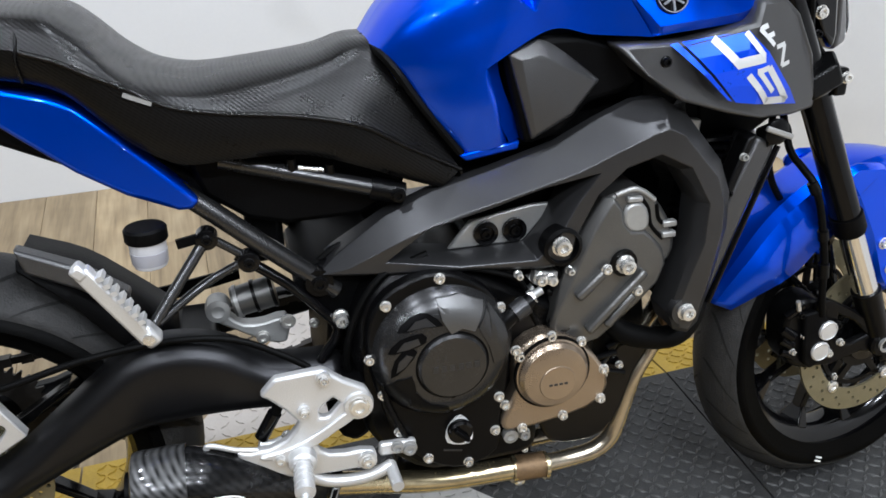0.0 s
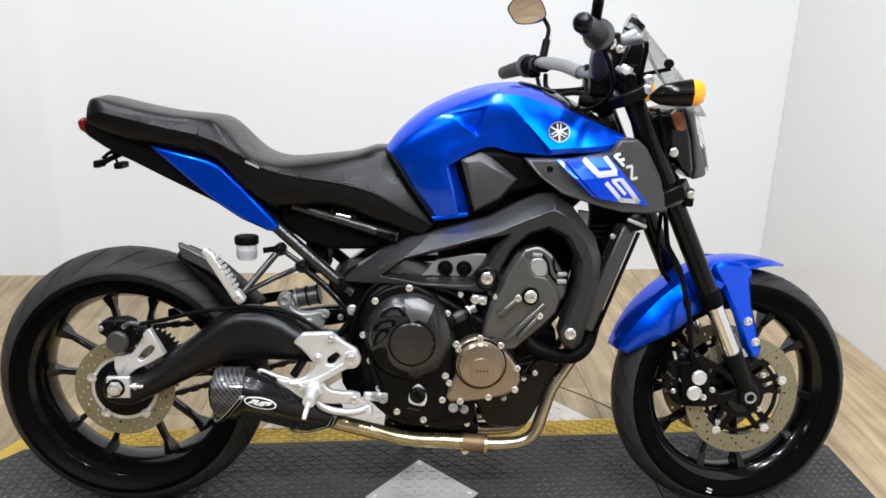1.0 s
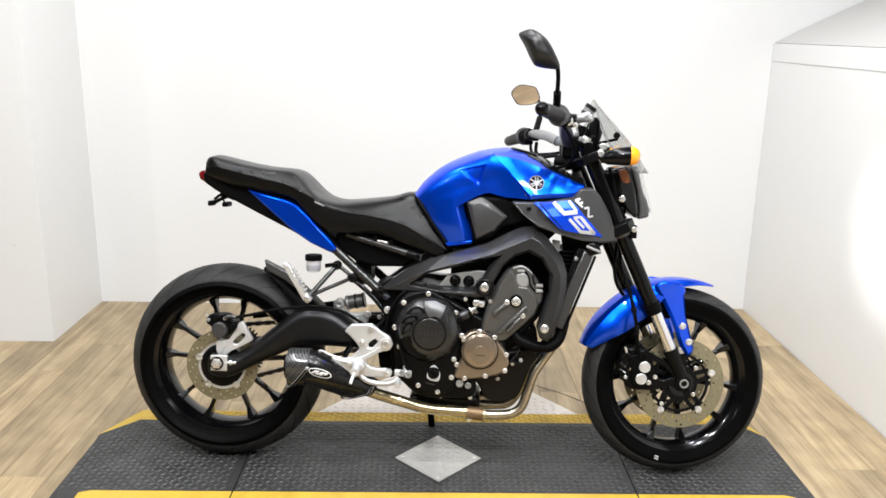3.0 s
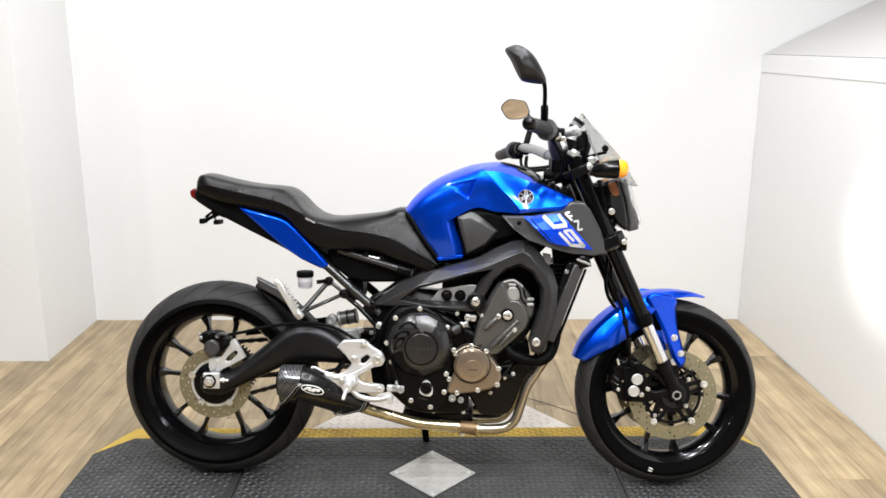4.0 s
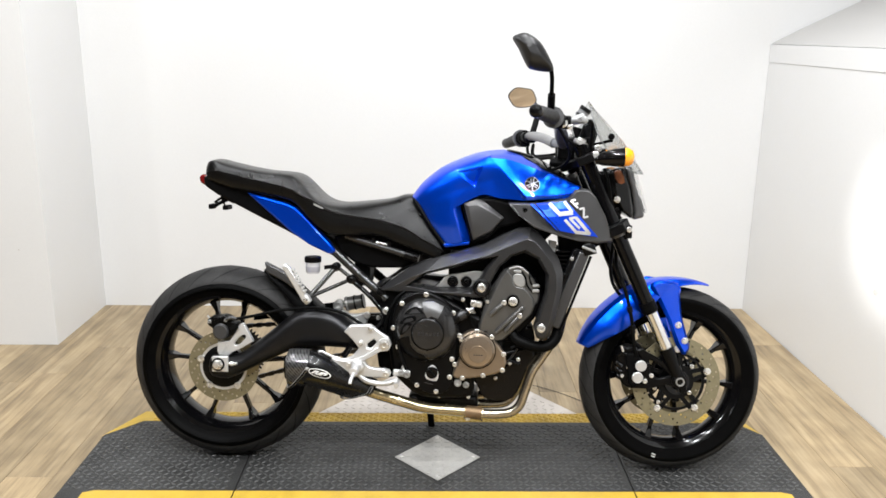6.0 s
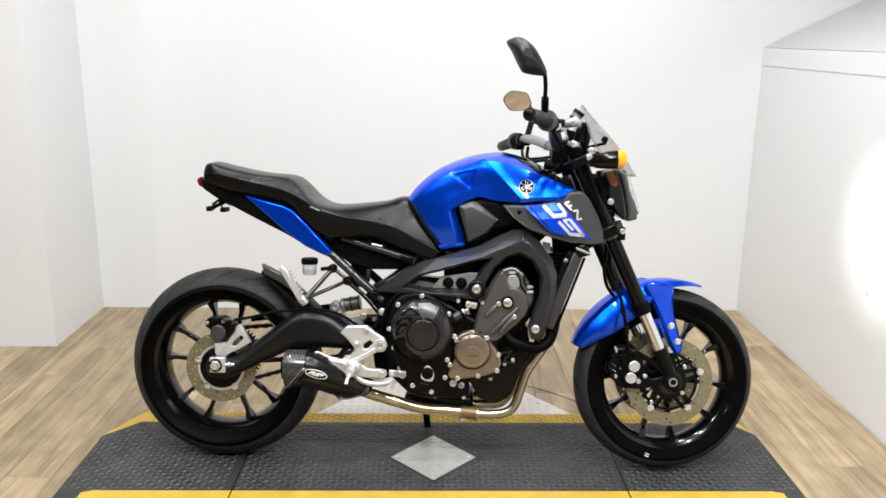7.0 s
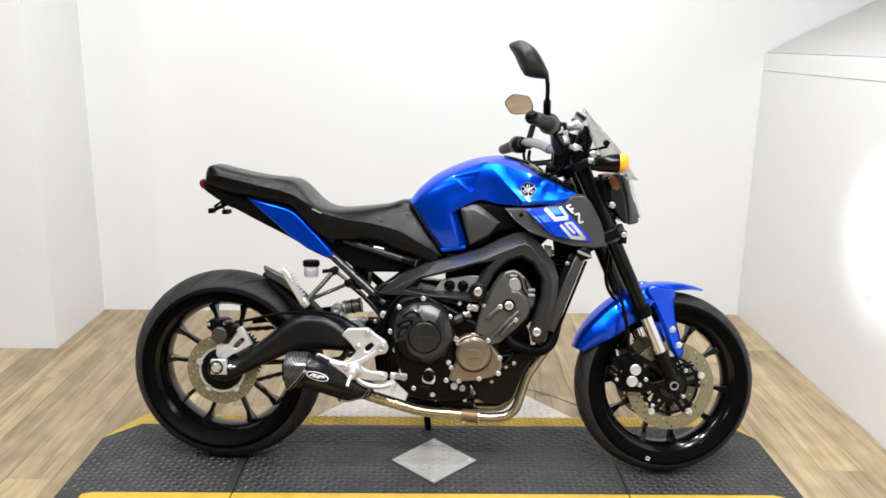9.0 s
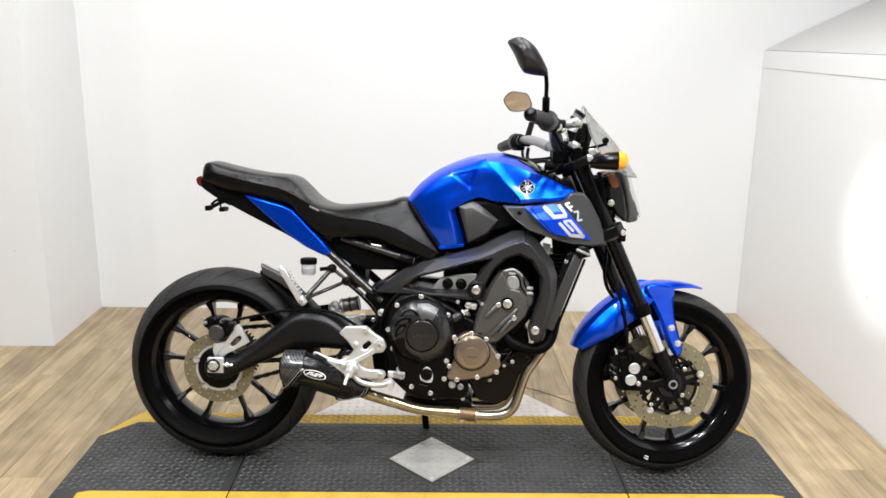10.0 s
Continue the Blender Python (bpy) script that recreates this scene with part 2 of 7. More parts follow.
    b.inputs["Roughness"].default_value = 0.42
    bp = nt.nodes.new("ShaderNodeBump")
    bp.inputs["Strength"].default_value, bp.inputs["Distance"].default_value = 0.15, 0.002
    nt.links.new(n2.outputs["Fac"], bp.inputs["Height"])
    nt.links.new(bp.outputs["Normal"], b.inputs["Normal"])
    return m


WOOD = wood()
WOODFAR = wood(True)


# ---- mesh helpers ----
def part(name, bm, mat, parent=None, label="", smooth=38, bevel=0.0, segments=2):
    """One mesh object made from a bmesh; side coordinates are given as w, metres to the bike's right (minus y)."""
    bmesh.ops.recalc_face_normals(bm, faces=bm.faces)
    me = bpy.data.meshes.new(name)
    bm.to_mesh(me)
    bm.free()
    me.materials.append(mat)
    ob = new(name, me)
    if smooth:
        me.shade_smooth()
        me.set_sharp_from_angle(angle=radians(smooth))
    if bevel:
        mod = ob.modifiers.new("bevel", "BEVEL")
        mod.width, mod.segments, mod.limit_method, mod.angle_limit = bevel, segments, "ANGLE", radians(32)
        mod.harden_normals = False
    if parent:
        ob.parent = parent
    if label:
        ob["label"] = label
    return ob


def rounded(pts, n=4, closed=True):
    """A smooth curve (Catmull-Rom) through points of any dimension."""
    p = [Vector(q) if len(q) == 3 else Vector((q[0], q[1], 0)) for q in pts]
    two, out, k = len(pts[0]) == 2, [], len(p)
    for i in range(k if closed else k - 1):
        if closed:
            a, b, c, d = p[i - 1], p[i], p[(i + 1) % k], p[(i + 2) % k]
        else:
            b, c = p[i], p[i + 1]
            a = p[i - 1] if i else b * 2 - c
            d = p[i + 2] if i + 2 < k else c * 2 - b
        for j in range(n):
            t = j / n
            out.append(0.5 * ((2 * b) + (c - a) * t + (2 * a - 5 * b + 4 * c - d) * t * t + (3 * b - a - 3 * c + d) * t ** 3))
    if not closed:
        out.append(p[-1])
    return [(v.x, v.y) for v in out] if two else out


def prism(outline, w0, w1, holes=(), bm=None, warp=None):
    """A plate in the side plane: outline and holes as (x, z), from w0 to w1; warp(x, z) is added to w."""
    bm = bm or bmesh.new()
    tmp = bmesh.new()
    for loop in (outline, *holes):
        vs = [tmp.verts.new((x, 0, z)) for x, z in loop]
        for i in range(len(vs)):
            tmp.edges.new((vs[i - 1], vs[i]))
    if holes:
        bmesh.ops.triangle_fill(tmp, edges=tmp.edges[:], use_beauty=True)
    else:
        tmp.faces.new([v for v in tmp.verts])
    tmp.verts.ensure_lookup_table()
    tmp.verts.index_update()
    n = len(tmp.verts)
    f = warp or (lambda x, z: 0.0)
    va = [bm.verts.new((v.co.x, -(w0 + f(v.co.x, v.co.z)), v.co.z)) for v in tmp.verts]
    vb = [bm.verts.new((v.co.x, -(w1 + f(v.co.x, v.co.z)), v.co.z)) for v in tmp.verts]
    for face in tmp.faces:
        idx = [v.index for v in face.verts]
        bm.faces.new([va[i] for i in idx])
        bm.faces.new([vb[i] for i in reversed(idx)])
    start = 0
    for loop in (outline, *holes):
        k = len(loop)
        for i in range(k):
            a, b = start + i, start + (i + 1) % k
            bm.faces.new((va[a], va[b], vb[b], vb[a]))
        start += k
    tmp.free()
    return bm


def tube(points, r, n=12, bm=None, smooth=4, ends=True):
    """A round tube along points (x, w, z); r is one radius or several, spread evenly along it."""
    bm = bm or bmesh.new()
    pts = [Vector((x, -w, z)) for x, w, z in points]
    if smooth and len(pts) > 2:
        pts = rounded([tuple(p) for p in pts], smooth, closed=False)
    radii = r if isinstance(r, tuple) else (r, r)
    rings, up = [], None
    for i, p in enumerate(pts):
        d = (pts[min(i + 1, len(pts) - 1)] - pts[max(i - 1, 0)]).normalized()
        if up is None:
            up = d.orthogonal().normalized()
        up = (up - d * up.dot(d)).normalized()
        side = d.cross(up)
        f = i / (len(pts) - 1) * (len(radii) - 1)
        k = min(int(f), len(radii) - 2)
        rad = radii[k] + (radii[k + 1] - radii[k]) * (f - k)
        rings.append([bm.verts.new(p + (up * math.cos(a) + side * math.sin(a)) * rad) for a in (2 * math.pi * j / n for j in range(n))])
    for a, b in zip(rings, rings[1:]):
        for j in range(n):
            bm.faces.new((a[j - 1], a[j], b[j], b[j - 1]))
    if ends:
        bm.faces.new(rings[0][::-1])
        bm.faces.new(rings[-1])
    return bm


def lathe(profile, x, z, n=64, bm=None, closed=False, w=0.0, squash=1.0):
    """Turns (radius, w) points round a cross axle at (x, z)."""
    bm = bm or bmesh.new()
    rings = []
    for r, pw in profile:
        if r < 1e-5:
            rings.append([bm.verts.new((x, -(w + pw), z))])
        else:
            rings.append([bm.verts.new((x + r * math.cos(a), -(w + pw), z + squash * r * math.sin(a))) for a in (2 * math.pi * j / n for j in range(n))])
    pairs = list(zip(rings, rings[1:])) + ([(rings[-1], rings[0])] if closed else [])
    for a, b in pairs:
        for j in range(n):
            quad = [a[j - 1 if len(a) > 1 else 0], a[j if len(a) > 1 else 0], b[j if len(b) > 1 else 0], b[j - 1 if len(b) > 1 else 0]]
            uniq = list(dict.fromkeys(quad))
            if len(uniq) > 2:
                bm.faces.new(uniq)
    return bm


def grid(rows, bm=None, nu=4, nv=1, mirror=False, keep=None):
    """A sheet through rows of points (x, w, z): smooth along each row (nu) and, if nv > 1, from row to row."""
    bm = bm or bmesh.new()
    fine = [rounded(r, nu, closed=False) if nu > 1 else [Vector(p) for p in r] for r in rows]
    if nv > 1:
        cols = [rounded([tuple(r[i]) for r in fine], nv, closed=False) for i in range(len(fine[0]))]
        fine = [[c[j] for c in cols] for j in range(len(cols[0]))]
    if keep:
        fine = fine[keep[0]:keep[1]]
    for s in (1, -1) if mirror else (1,):
        vs = [[bm.verts.new((p[0], -s * p[1], p[2])) for p in r] for r in fine]
        for a, b in zip(vs, vs[1:]):
            for i in range(len(a) - 1):
                bm.faces.new((a[i], a[i + 1], b[i + 1], b[i]))
    if mirror:
        bmesh.ops.remove_doubles(bm, verts=bm.verts, dist=1e-5)
    return bm


def block(x0, x1, w0, w1, z0, z1, bm=None, m=None):
    bm = bm or bmesh.new()
    mat = Matrix.LocRotScale(((x0 + x1) / 2, -(w0 + w1) / 2, (z0 + z1) / 2), None, (abs(x1 - x0), abs(w1 - w0), abs(z1 - z0)))
    bmesh.ops.create_cube(bm, size=1, matrix=(m or Matrix()) @ mat)
    return bm


def bar(p, q, width, depth, bm=None, taper=1.0):
    """A rectangular bar from p to q, each (x, w, z): width in the side plane, depth across it."""
    bm = bm or bmesh.new()
    a, b = Vector((p[0], -p[1], p[2])), Vector((q[0], -q[1], q[2]))
    d = (b - a).normalized()
    s = d.cross(Vector((0, 1, 0))).normalized()
    u = d.cross(s).normalized()
    vs = []
    for c, k in ((a, 1.0), (b, taper)):
        vs.append([bm.verts.new(c + s * (i * width * k / 2) + u * (j * depth * k / 2)) for i, j in ((-1, -1), (1, -1), (1, 1), (-1, 1))])
    for j in range(4):
        bm.faces.new((vs[0][j - 1], vs[0][j], vs[1][j], vs[1][j - 1]))
    bm.faces.new(vs[0][::-1])
    bm.faces.new(vs[1])
    return bm


def inset(loop, dist):
    """Moves each point of a closed (x, z) loop inwards by its own distance (outwards where negative)."""
    area = sum(a[0] * b[1] - b[0] * a[1] for a, b in zip(loop, loop[1:] + loop[:1]))
    sgn = 1 if area > 0 else -1
    out = []
    for i, p in enumerate(loop):
        a, b = Vector(loop[i - 1]), Vector(loop[(i + 1) % len(loop)])
        d1, d2 = (Vector(p) - a).normalized(), (b - Vector(p)).normalized()
        n = Vector((-(d1.y + d2.y), d1.x + d2.x)) * sgn
        n.normalize()
        k = max(0.6, n.dot(Vector((-d1.y, d1.x)) * sgn))
        q = Vector(p) + n * (dist[i] / k)
        out.append((q.x, q.y))
    return out


def faceted(outline, dist, drop, w0, w1, holes=(), hole_inset=0.012, hole_drop=0.02, warp=None):
    """A cast plate: broad sloping facets of given widths fall from the face (w1) to its outer edge and into its holes."""
    f = warp or (lambda x, z: 0.0)
    bm = bmesh.new()
    ridge = inset(outline, dist)
    hr = [inset(h, [-hole_inset] * len(h)) for h in holes]

    def loop(pts, w):
        return [bm.verts.new((x, -((w[i] if isinstance(w, list) else w) + f(x, z)), z)) for i, (x, z) in enumerate(pts)]

    def band(a, b):
        for i in range(len(a)):
            bm.faces.new((a[i - 1], a[i], b[i], b[i - 1]))

    top = loop(ridge, w1)
    edge = loop(outline, [w1 - d for d in drop])
    back = loop(outline, w0)
    band(edge, top)
    band(back, edge)
    tops = [top]
    for h, r in zip(holes, hr):
        t, e, k = loop(r, w1), loop(h, w1 - hole_drop), loop(h, w0)
        band(t, e)
        band(e, k)
        tops.append(t)
    edges = [bm.edges.get((t[i - 1], t[i])) for t in tops for i in range(len(t))]
    bmesh.ops.triangle_fill(bm, edges=edges, use_beauty=True)
    return bm


def pillow(outline, w0, w1, depth, height, steps=6, limit=None):
    """A cast arm: the outline's face rounds over towards its edges like a tube."""
    bm = bmesh.new()

    def loop(pts, w):
        return [bm.verts.new((x, -w, z)) for x, z in pts]

    def band(a, b):
        for i in range(len(a)):
            bm.faces.new((a[i - 1], a[i], b[i], b[i - 1]))

    last = loop(outline, w0)
    for k in range(steps + 1):
        a = math.pi / 2 * k / steps
        ring = loop(inset(outline, [depth * (1 - math.cos(a))] * len(outline)) if k else outline, w1 - height + height * math.sin(a))
        band(last, ring)
        last = ring
    bmesh.ops.triangle_fill(bm, edges=[bm.edges.get((last[i - 1], last[i])) for i in range(len(last))], use_beauty=True)
    return bm


def shell(ob, thickness, offset=-1.0):
    mod = ob.modifiers.new("solid", "SOLIDIFY")
    mod.thickness, mod.offset = thickness, offset
    return ob


def bolt(parent, x, w, z, r=0.007, mat=None, name="bolt", h=0.007):
    """A flanged socket bolt whose head faces the bike's right."""
    bm = lathe([(r * 1.25, 0), (r * 1.25, h * 0.25), (r, h * 0.35), (r * 0.95, h), (r * 0.55, h * 1.05), (r * 0.5, h * 0.5), (0, h * 0.5)], x, z, 12, w=w)
    return part(name, bm, mat or BOLT, parent)


# ---- the room ----
def solid(name, x0, x1, y0, y1, z0, z1, mat, label, bevel=0.0):
    ob = part(name, block(x0, x1, -y0, -y1, z0, z1), mat, smooth=0, bevel=bevel)
    return tagged(ob, label, "wall", kind="structure")


FLOOR_Z = -0.02
tagged(part("floor", block(-8.3, 3.5, 9.6, -1.9, -0.16, FLOOR_Z - 0.012), MATBLACK, smooth=0), "wooden floor of pale oak boards", "floor", kind="structure")
solid("wall_back", -1.735, 3.4, 1.635, 1.76, FLOOR_Z - 0.012, 3.3, WALL, "smooth white painted back wall of the bay")
solid("wall_left", -8.2, -1.735, 1.075, 1.76, FLOOR_Z - 0.012, 3.3, WALL, "white painted wall block beside the bay")
solid("wall_right", 1.56, 1.7, -9.5, 1.632, FLOOR_Z - 0.012, 1.232, WALL, "low white painted side wall with small scuffs")
solid("trim_right", 1.5575, 1.7, -9.5, 1.631, 1.2325, 1.316, WALL, "white cap board along the low side wall", 0.002)
slope = bmesh.new()
for y0, y1 in ((-9.5, 1.63),):
    prof = [(1.702, 1.20), (3.3, 1.20), (3.3, 2.16), (1.702, 1.392), (1.56, 1.318), (1.702, 1.318)]
    va = [slope.verts.new((x, y0, z)) for x, z in prof]
    vb = [slope.verts.new((x, y1, z)) for x, z in prof]
    for i in range(len(prof)):
        slope.faces.new((va[i - 1], va[i], vb[i], vb[i - 1]))
    slope.faces.new(va)
    slope.faces.new(vb[::-1])
tagged(part("ledge_right", slope, WALLGREY, smooth=0), "grey sloping panel rising behind the low side wall", "panel", kind="structure")
# Three walls added out of view, dark so the bike's blacks stay deep.
solid("wall_far_right", 3.4, 3.5, -9.5, 1.76, FLOOR_Z - 0.012, 3.4, SHOWROOM, "unseen dark wall added beyond the ledge")
solid("wall_behind", -8.3, 3.5, -9.6, -9.5, FLOOR_Z - 0.012, 3.4, SHOWROOM, "unseen dark wall added to close the room")
solid("wall_far_left", -8.3, -8.2, -9.6, 1.76, FLOOR_Z - 0.012, 3.4, SHOWROOM, "unseen dark wall added to close the room")
# Out of view; its grey tone only tempers the reflections on the bike.
solid("ceiling", -8.3, 3.5, -9.6, 1.76, 3.3, 3.4, CEIL, "unseen showroom ceiling, greyed to curb reflections")

# Unseen trays that hold the assumed lamps.
for lx, ly, *_ in LAMPS:
    lamp = tagged(new("ceiling_light"), "white light tray hung out of view at an assumed spot", "light", group="ceiling lights")
    lamp.matrix_world = pose(lx, ly, 3.3)
    part("tray", prism([(-0.17, -0.41), (0.17, -0.41), (0.13, -0.35), (-0.13, -0.35)], -0.16, 0.16), WALL, lamp, smooth=0)
    for s in (-0.1, 0.1):
        part("rod", tube([(0, s, -0.36), (0, s, 0)], 0.006, 8), CEIL, lamp)

# small scuffs on the paint of the side wall and the wall block
def scuff(name, wall, centre, along, up, size):
    c, a, u = Vector(centre), Vector(along), Vector(up)
    bm = bmesh.new()
    rng2 = random.Random(7)
    ring = [bm.verts.new(c + (a * math.cos(t) * size[0] + u * math.sin(t) * size[1]) * rng2.uniform(0.5, 1.1)) for t in (2 * math.pi * k / 14 for k in range(14))]
    bm.faces.new(ring)
    part(name, bm, SCUFF, bpy.data.objects[wall], smooth=0)


SCUFF = material("grey_scuff", (0.58, 0.57, 0.55), 0.6, vary=0.25, scale=60, bump=0.1)
scuff("scuff", "wall_right", (1.5585, 0.42, 0.46), (0, 1, 0.2), (0, 0, 1), (0.02, 0.028))
scuff("scuff", "wall_right", (1.5585, 0.1, 0.38), (0, 1, 0), (0, 0, 1), (0.012, 0.008))
scuff("scuff", "wall_left", (-1.86, 1.0735, 0.42), (1, 0, 0), (0, 0, 1), (0.006, 0.006))

# ---- the turntable seam, the plates and the mats ----
CX, CY = -0.035, 0.03
bm = bmesh.new()
ring = []
for k in range(160):
    a = 2 * math.pi * k / 160
    ring.append([bm.verts.new((CX + r * math.cos(a), CY + r * math.sin(a), FLOOR_Z + 0.0015)) for r in (0.733, 0.7375)])
for k in range(160):
    bm.faces.new((ring[k - 1][0], ring[k][0], ring[k][1], ring[k - 1][1]))
tagged(part("floor_seam", bm, MATBLACK, smooth=0), "thin dark round cut in the wooden floor", "floor", kind="structure")


def lug_pattern(bm, inside, x0, x1, y0, y1, z, pitch=0.02, long=0.012, wide=0.0042, high=0.0026):
    """Raised crossed bars of a tread surface, wherever inside(x, y) holds."""
    nx, ny = int((x1 - x0) / pitch), int((y1 - y0) / pitch)
    for i in range(nx + 1):
        for j in range(ny + 1):
            x, y = x0 + i * pitch, y0 + j * pitch
            if not inside(x, y):
                continue
            a = radians(40 if (i + j) % 2 else -40)
            c, s = math.cos(a), math.sin(a)
            low = [bm.verts.new((x + u * c - v * s, y + u * s + v * c, z)) for u, v in ((-long, 0), (0, -wide), (long, 0), (0, wide))]
            top = [bm.verts.new((x + u * c - v * s, y + u * s + v * c, z + high)) for u, v in ((-long * 0.7, 0), (0, -wide * 0.5), (long * 0.7, 0), (0, wide * 0.5))]
            bm.faces.new(top)
            for k in range(4):
                bm.faces.new((low[k - 1], low[k], top[k], top[k - 1]))


def flat_plate(outline, z0, z1, bm=None):
    bm = bm or bmesh.new()
    a = [bm.verts.new((x, y, z0)) for x, y in outline]
    b = [bm.verts.new((x, y, z1)) for x, y in outline]
    bm.faces.new(b)
    bm.faces.new(a[::-1])
    for i in range(len(a)):
        bm.faces.new((a[i - 1], a[i], b[i], b[i - 1]))
    return bm


# The white tread plate behind the mats
wp = tagged(new("tread_plate"), "whitish tread plate with a pointed end lying on the wooden floor", "plate")
wp.matrix_world = pose(0, 0, FLOOR_Z)
part("sheet", flat_plate([(-0.52, 0.33), (0.535, 0.33), (-0.0, 1.02)], 0.0005, 0.004), WHITEPLATE, wp, smooth=0)
bm = bmesh.new()
lug_pattern(bm, lambda x, y: y > 0.34 and y < 1.0 - abs(x) * 1.33, -0.5, 0.5, 0.34, 1.0, 0.004, 0.03, 0.012, 0.004, 0.002)
tagged(part("tread", bm, WHITEPLATE, wp, smooth=0), kind="stuff")

MAT_SEGMENTS = ((-1.185, -0.657), (-0.653, 0.565), (0.569, 1.107))
BACK, FRONT, EDGE = 0.288, -0.178, 0.398


def mat_piece(x0, x1, left_end, right_end):
    """A rubber platform mat: dark tread top, yellow sloping border behind and a yellow band in front."""
    mat = tagged(new("floor_mat"), "dark grey rubber tread mat with yellow borders, scuffed", "mat", group="rubber mats under the motorcycle")
    mat.matrix_world = pose(0, 0, FLOOR_Z)
    cl, cr = 0.1 if left_end else 0.0, 0.065 if right_end else 0.0
    hl, hr = 0.108 if left_end else 0.0, 0.09 if right_end else 0.0
    top = [(x0, -0.52), (x1, -0.52), (x1, BACK - hr), (x1 - cr, BACK), (x0 + cl, BACK), (x0, BACK - hl)]
    top = [p for i, p in enumerate(top) if p != top[i - 1]]
    part("top_sheet", flat_plate(top, 0.0, -FLOOR_Z), MAT, mat, smooth=0)
    # yellow slope behind
    bm = bmesh.new()
    line = ([(x0, BACK - hl), (x0 + cl, BACK)] if left_end else [(x0, BACK)]) + ([(x1 - cr, BACK), (x1, BACK - hr)] if right_end else [(x1, BACK)])
    out = ([(x0 - 0.022, BACK - hl + 0.02), (x0 + cl - 0.03, EDGE)] if left_end else [(x0, EDGE)]) + ([(x1 - cr + 0.025, EDGE), (x1 + 0.018, BACK - hr + 0.015)] if right_end else [(x1, EDGE)])
    z = -FLOOR_Z - 0.001
    va = [bm.verts.new((x, y, z)) for x, y in line]
    vb = [bm.verts.new((x, y, 0.003)) for x, y in out]
    for i in range(len(va) - 1):
        bm.faces.new((va[i], va[i + 1], vb[i + 1], vb[i]))
    part("yellow_border", bm, YELLOW, mat, "worn yellow sloping edge", smooth=0)
    bm = bmesh.new()
    fx0, fx1 = x0 + (0.075 if left_end else 0), x1 - (0.06 if right_end else 0)
    flat_plate([(fx0, -0.245), (fx1, -0.245), (fx1, FRONT - (0.012 if right_end else 0)), (fx1 - (0.03 if right_end else 0), FRONT), (fx0 + (0.03 if left_end else 0), FRONT), (fx0, FRONT - (0.012 if left_end else 0))] if (left_end or right_end) else [(fx0, -0.245), (fx1, -0.245), (fx1, FRONT), (fx0, FRONT)], -FLOOR_Z + 0.0002, -FLOOR_Z + 0.0012, bm)
    part("yellow_band", bm, YELLOW, mat, "worn yellow band", smooth=0)
    bm = bmesh.new()

    def inside(x, y):
        if abs(x - CX) / 0.15 + abs(y - CY) / 0.16 < 1.05:
            return False
        if left_end and (x - x0) / cl + (BACK - y) / hl < 1.15:
            return False
        if right_end and (x1 - x) / cr + (BACK - y) / hr < 1.15:
            return False
        return x0 + 0.014 < x < x1 - 0.014 and -0.5 < y < BACK - 0.012 and not FRONT - 0.075 < y < FRONT + 0.01

    lug_pattern(bm, inside, x0 + 0.015, x1 - 0.015, -0.5, BACK - 0.01, -FLOOR_Z)
    tagged(part("tread", bm, LUG, mat, smooth=0), kind="stuff")
    bm = bmesh.new()
    lug_pattern(bm, lambda x, y: x0 + cl + 0.02 < x < x1 - cr - 0.02, x0 + 0.015, x1 - 0.015, BACK + 0.012, EDGE - 0.01, 0.0)
    for v in bm.verts:
        v.co.z += -FLOOR_Z - 0.001 + (0.003 + FLOOR_Z + 0.001) * (v.co.y - BACK) / (EDGE - BACK)
    tagged(part("border_tread", bm, YELLOW, mat, smooth=0), kind="stuff")
    return mat


for n, (x0, x1) in enumerate(MAT_SEGMENTS):
    mat_piece(x0, x1, n == 0, n == 2)

dp = tagged(new("diamond_plate"), "square aluminium tread plate set cornerwise into the mat", "plate")
dp.matrix_world = pose(CX, CY, 0)
part("sheet", flat_plate([(-0.141, 0), (0, -0.147), (0.141, 0), (0, 0.153)], 0.0004, 0.0032), PLATE, dp, smooth=0, bevel=0.001)
bm = bmesh.new()
for i in range(-8, 9):
    for j in range(-8, 9):
        u, v = i * 0.0165, j * 0.0165
        if abs(u) / 0.13 + abs(v) / 0.137 > 1 or (i + j) % 2:
            continue
        lx, ly = (0.011, 0.0028) if (i % 2 == 0) else (0.0028, 0.011)
        low = [bm.verts.new((u + a * lx, v + b * ly, 0.0032)) for a, b in ((-1, 0), (0, -1), (1, 0), (0, 1))]
        top = [bm.verts.new((u + a * lx * 0.7, v + b * ly * 0.7, 0.005)) for a, b in ((-1, 0), (0, -1), (1, 0), (0, 1))]
        bm.faces.new(top)
        for k in range(4):
            bm.faces.new((low[k - 1], low[k], top[k], top[k - 1]))
tagged(part("tread", bm, PLATE, dp, smooth=0), kind="stuff")
for u, v in ((-0.118, 0), (0.118, 0), (0, -0.124), (0, 0.13)):
    part("screw", flat_plate([(u + 0.006 * math.cos(a), v + 0.006 * math.sin(a)) for a in (k * math.pi / 5 for k in range(10))], 0.0032, 0.0048), BOLT, dp, smooth=0)


# ---- the motorcycle: x forward from the rear contact, w to its right, z up; it leans on its side stand ----
bike = tagged(new("motorcycle"), "blue and black naked motorcycle on its side stand on rubber mats", "motorcycle")
bike.matrix_world = pose(-0.725, 0.07, 0.0, -8.0, 0, -3.44)


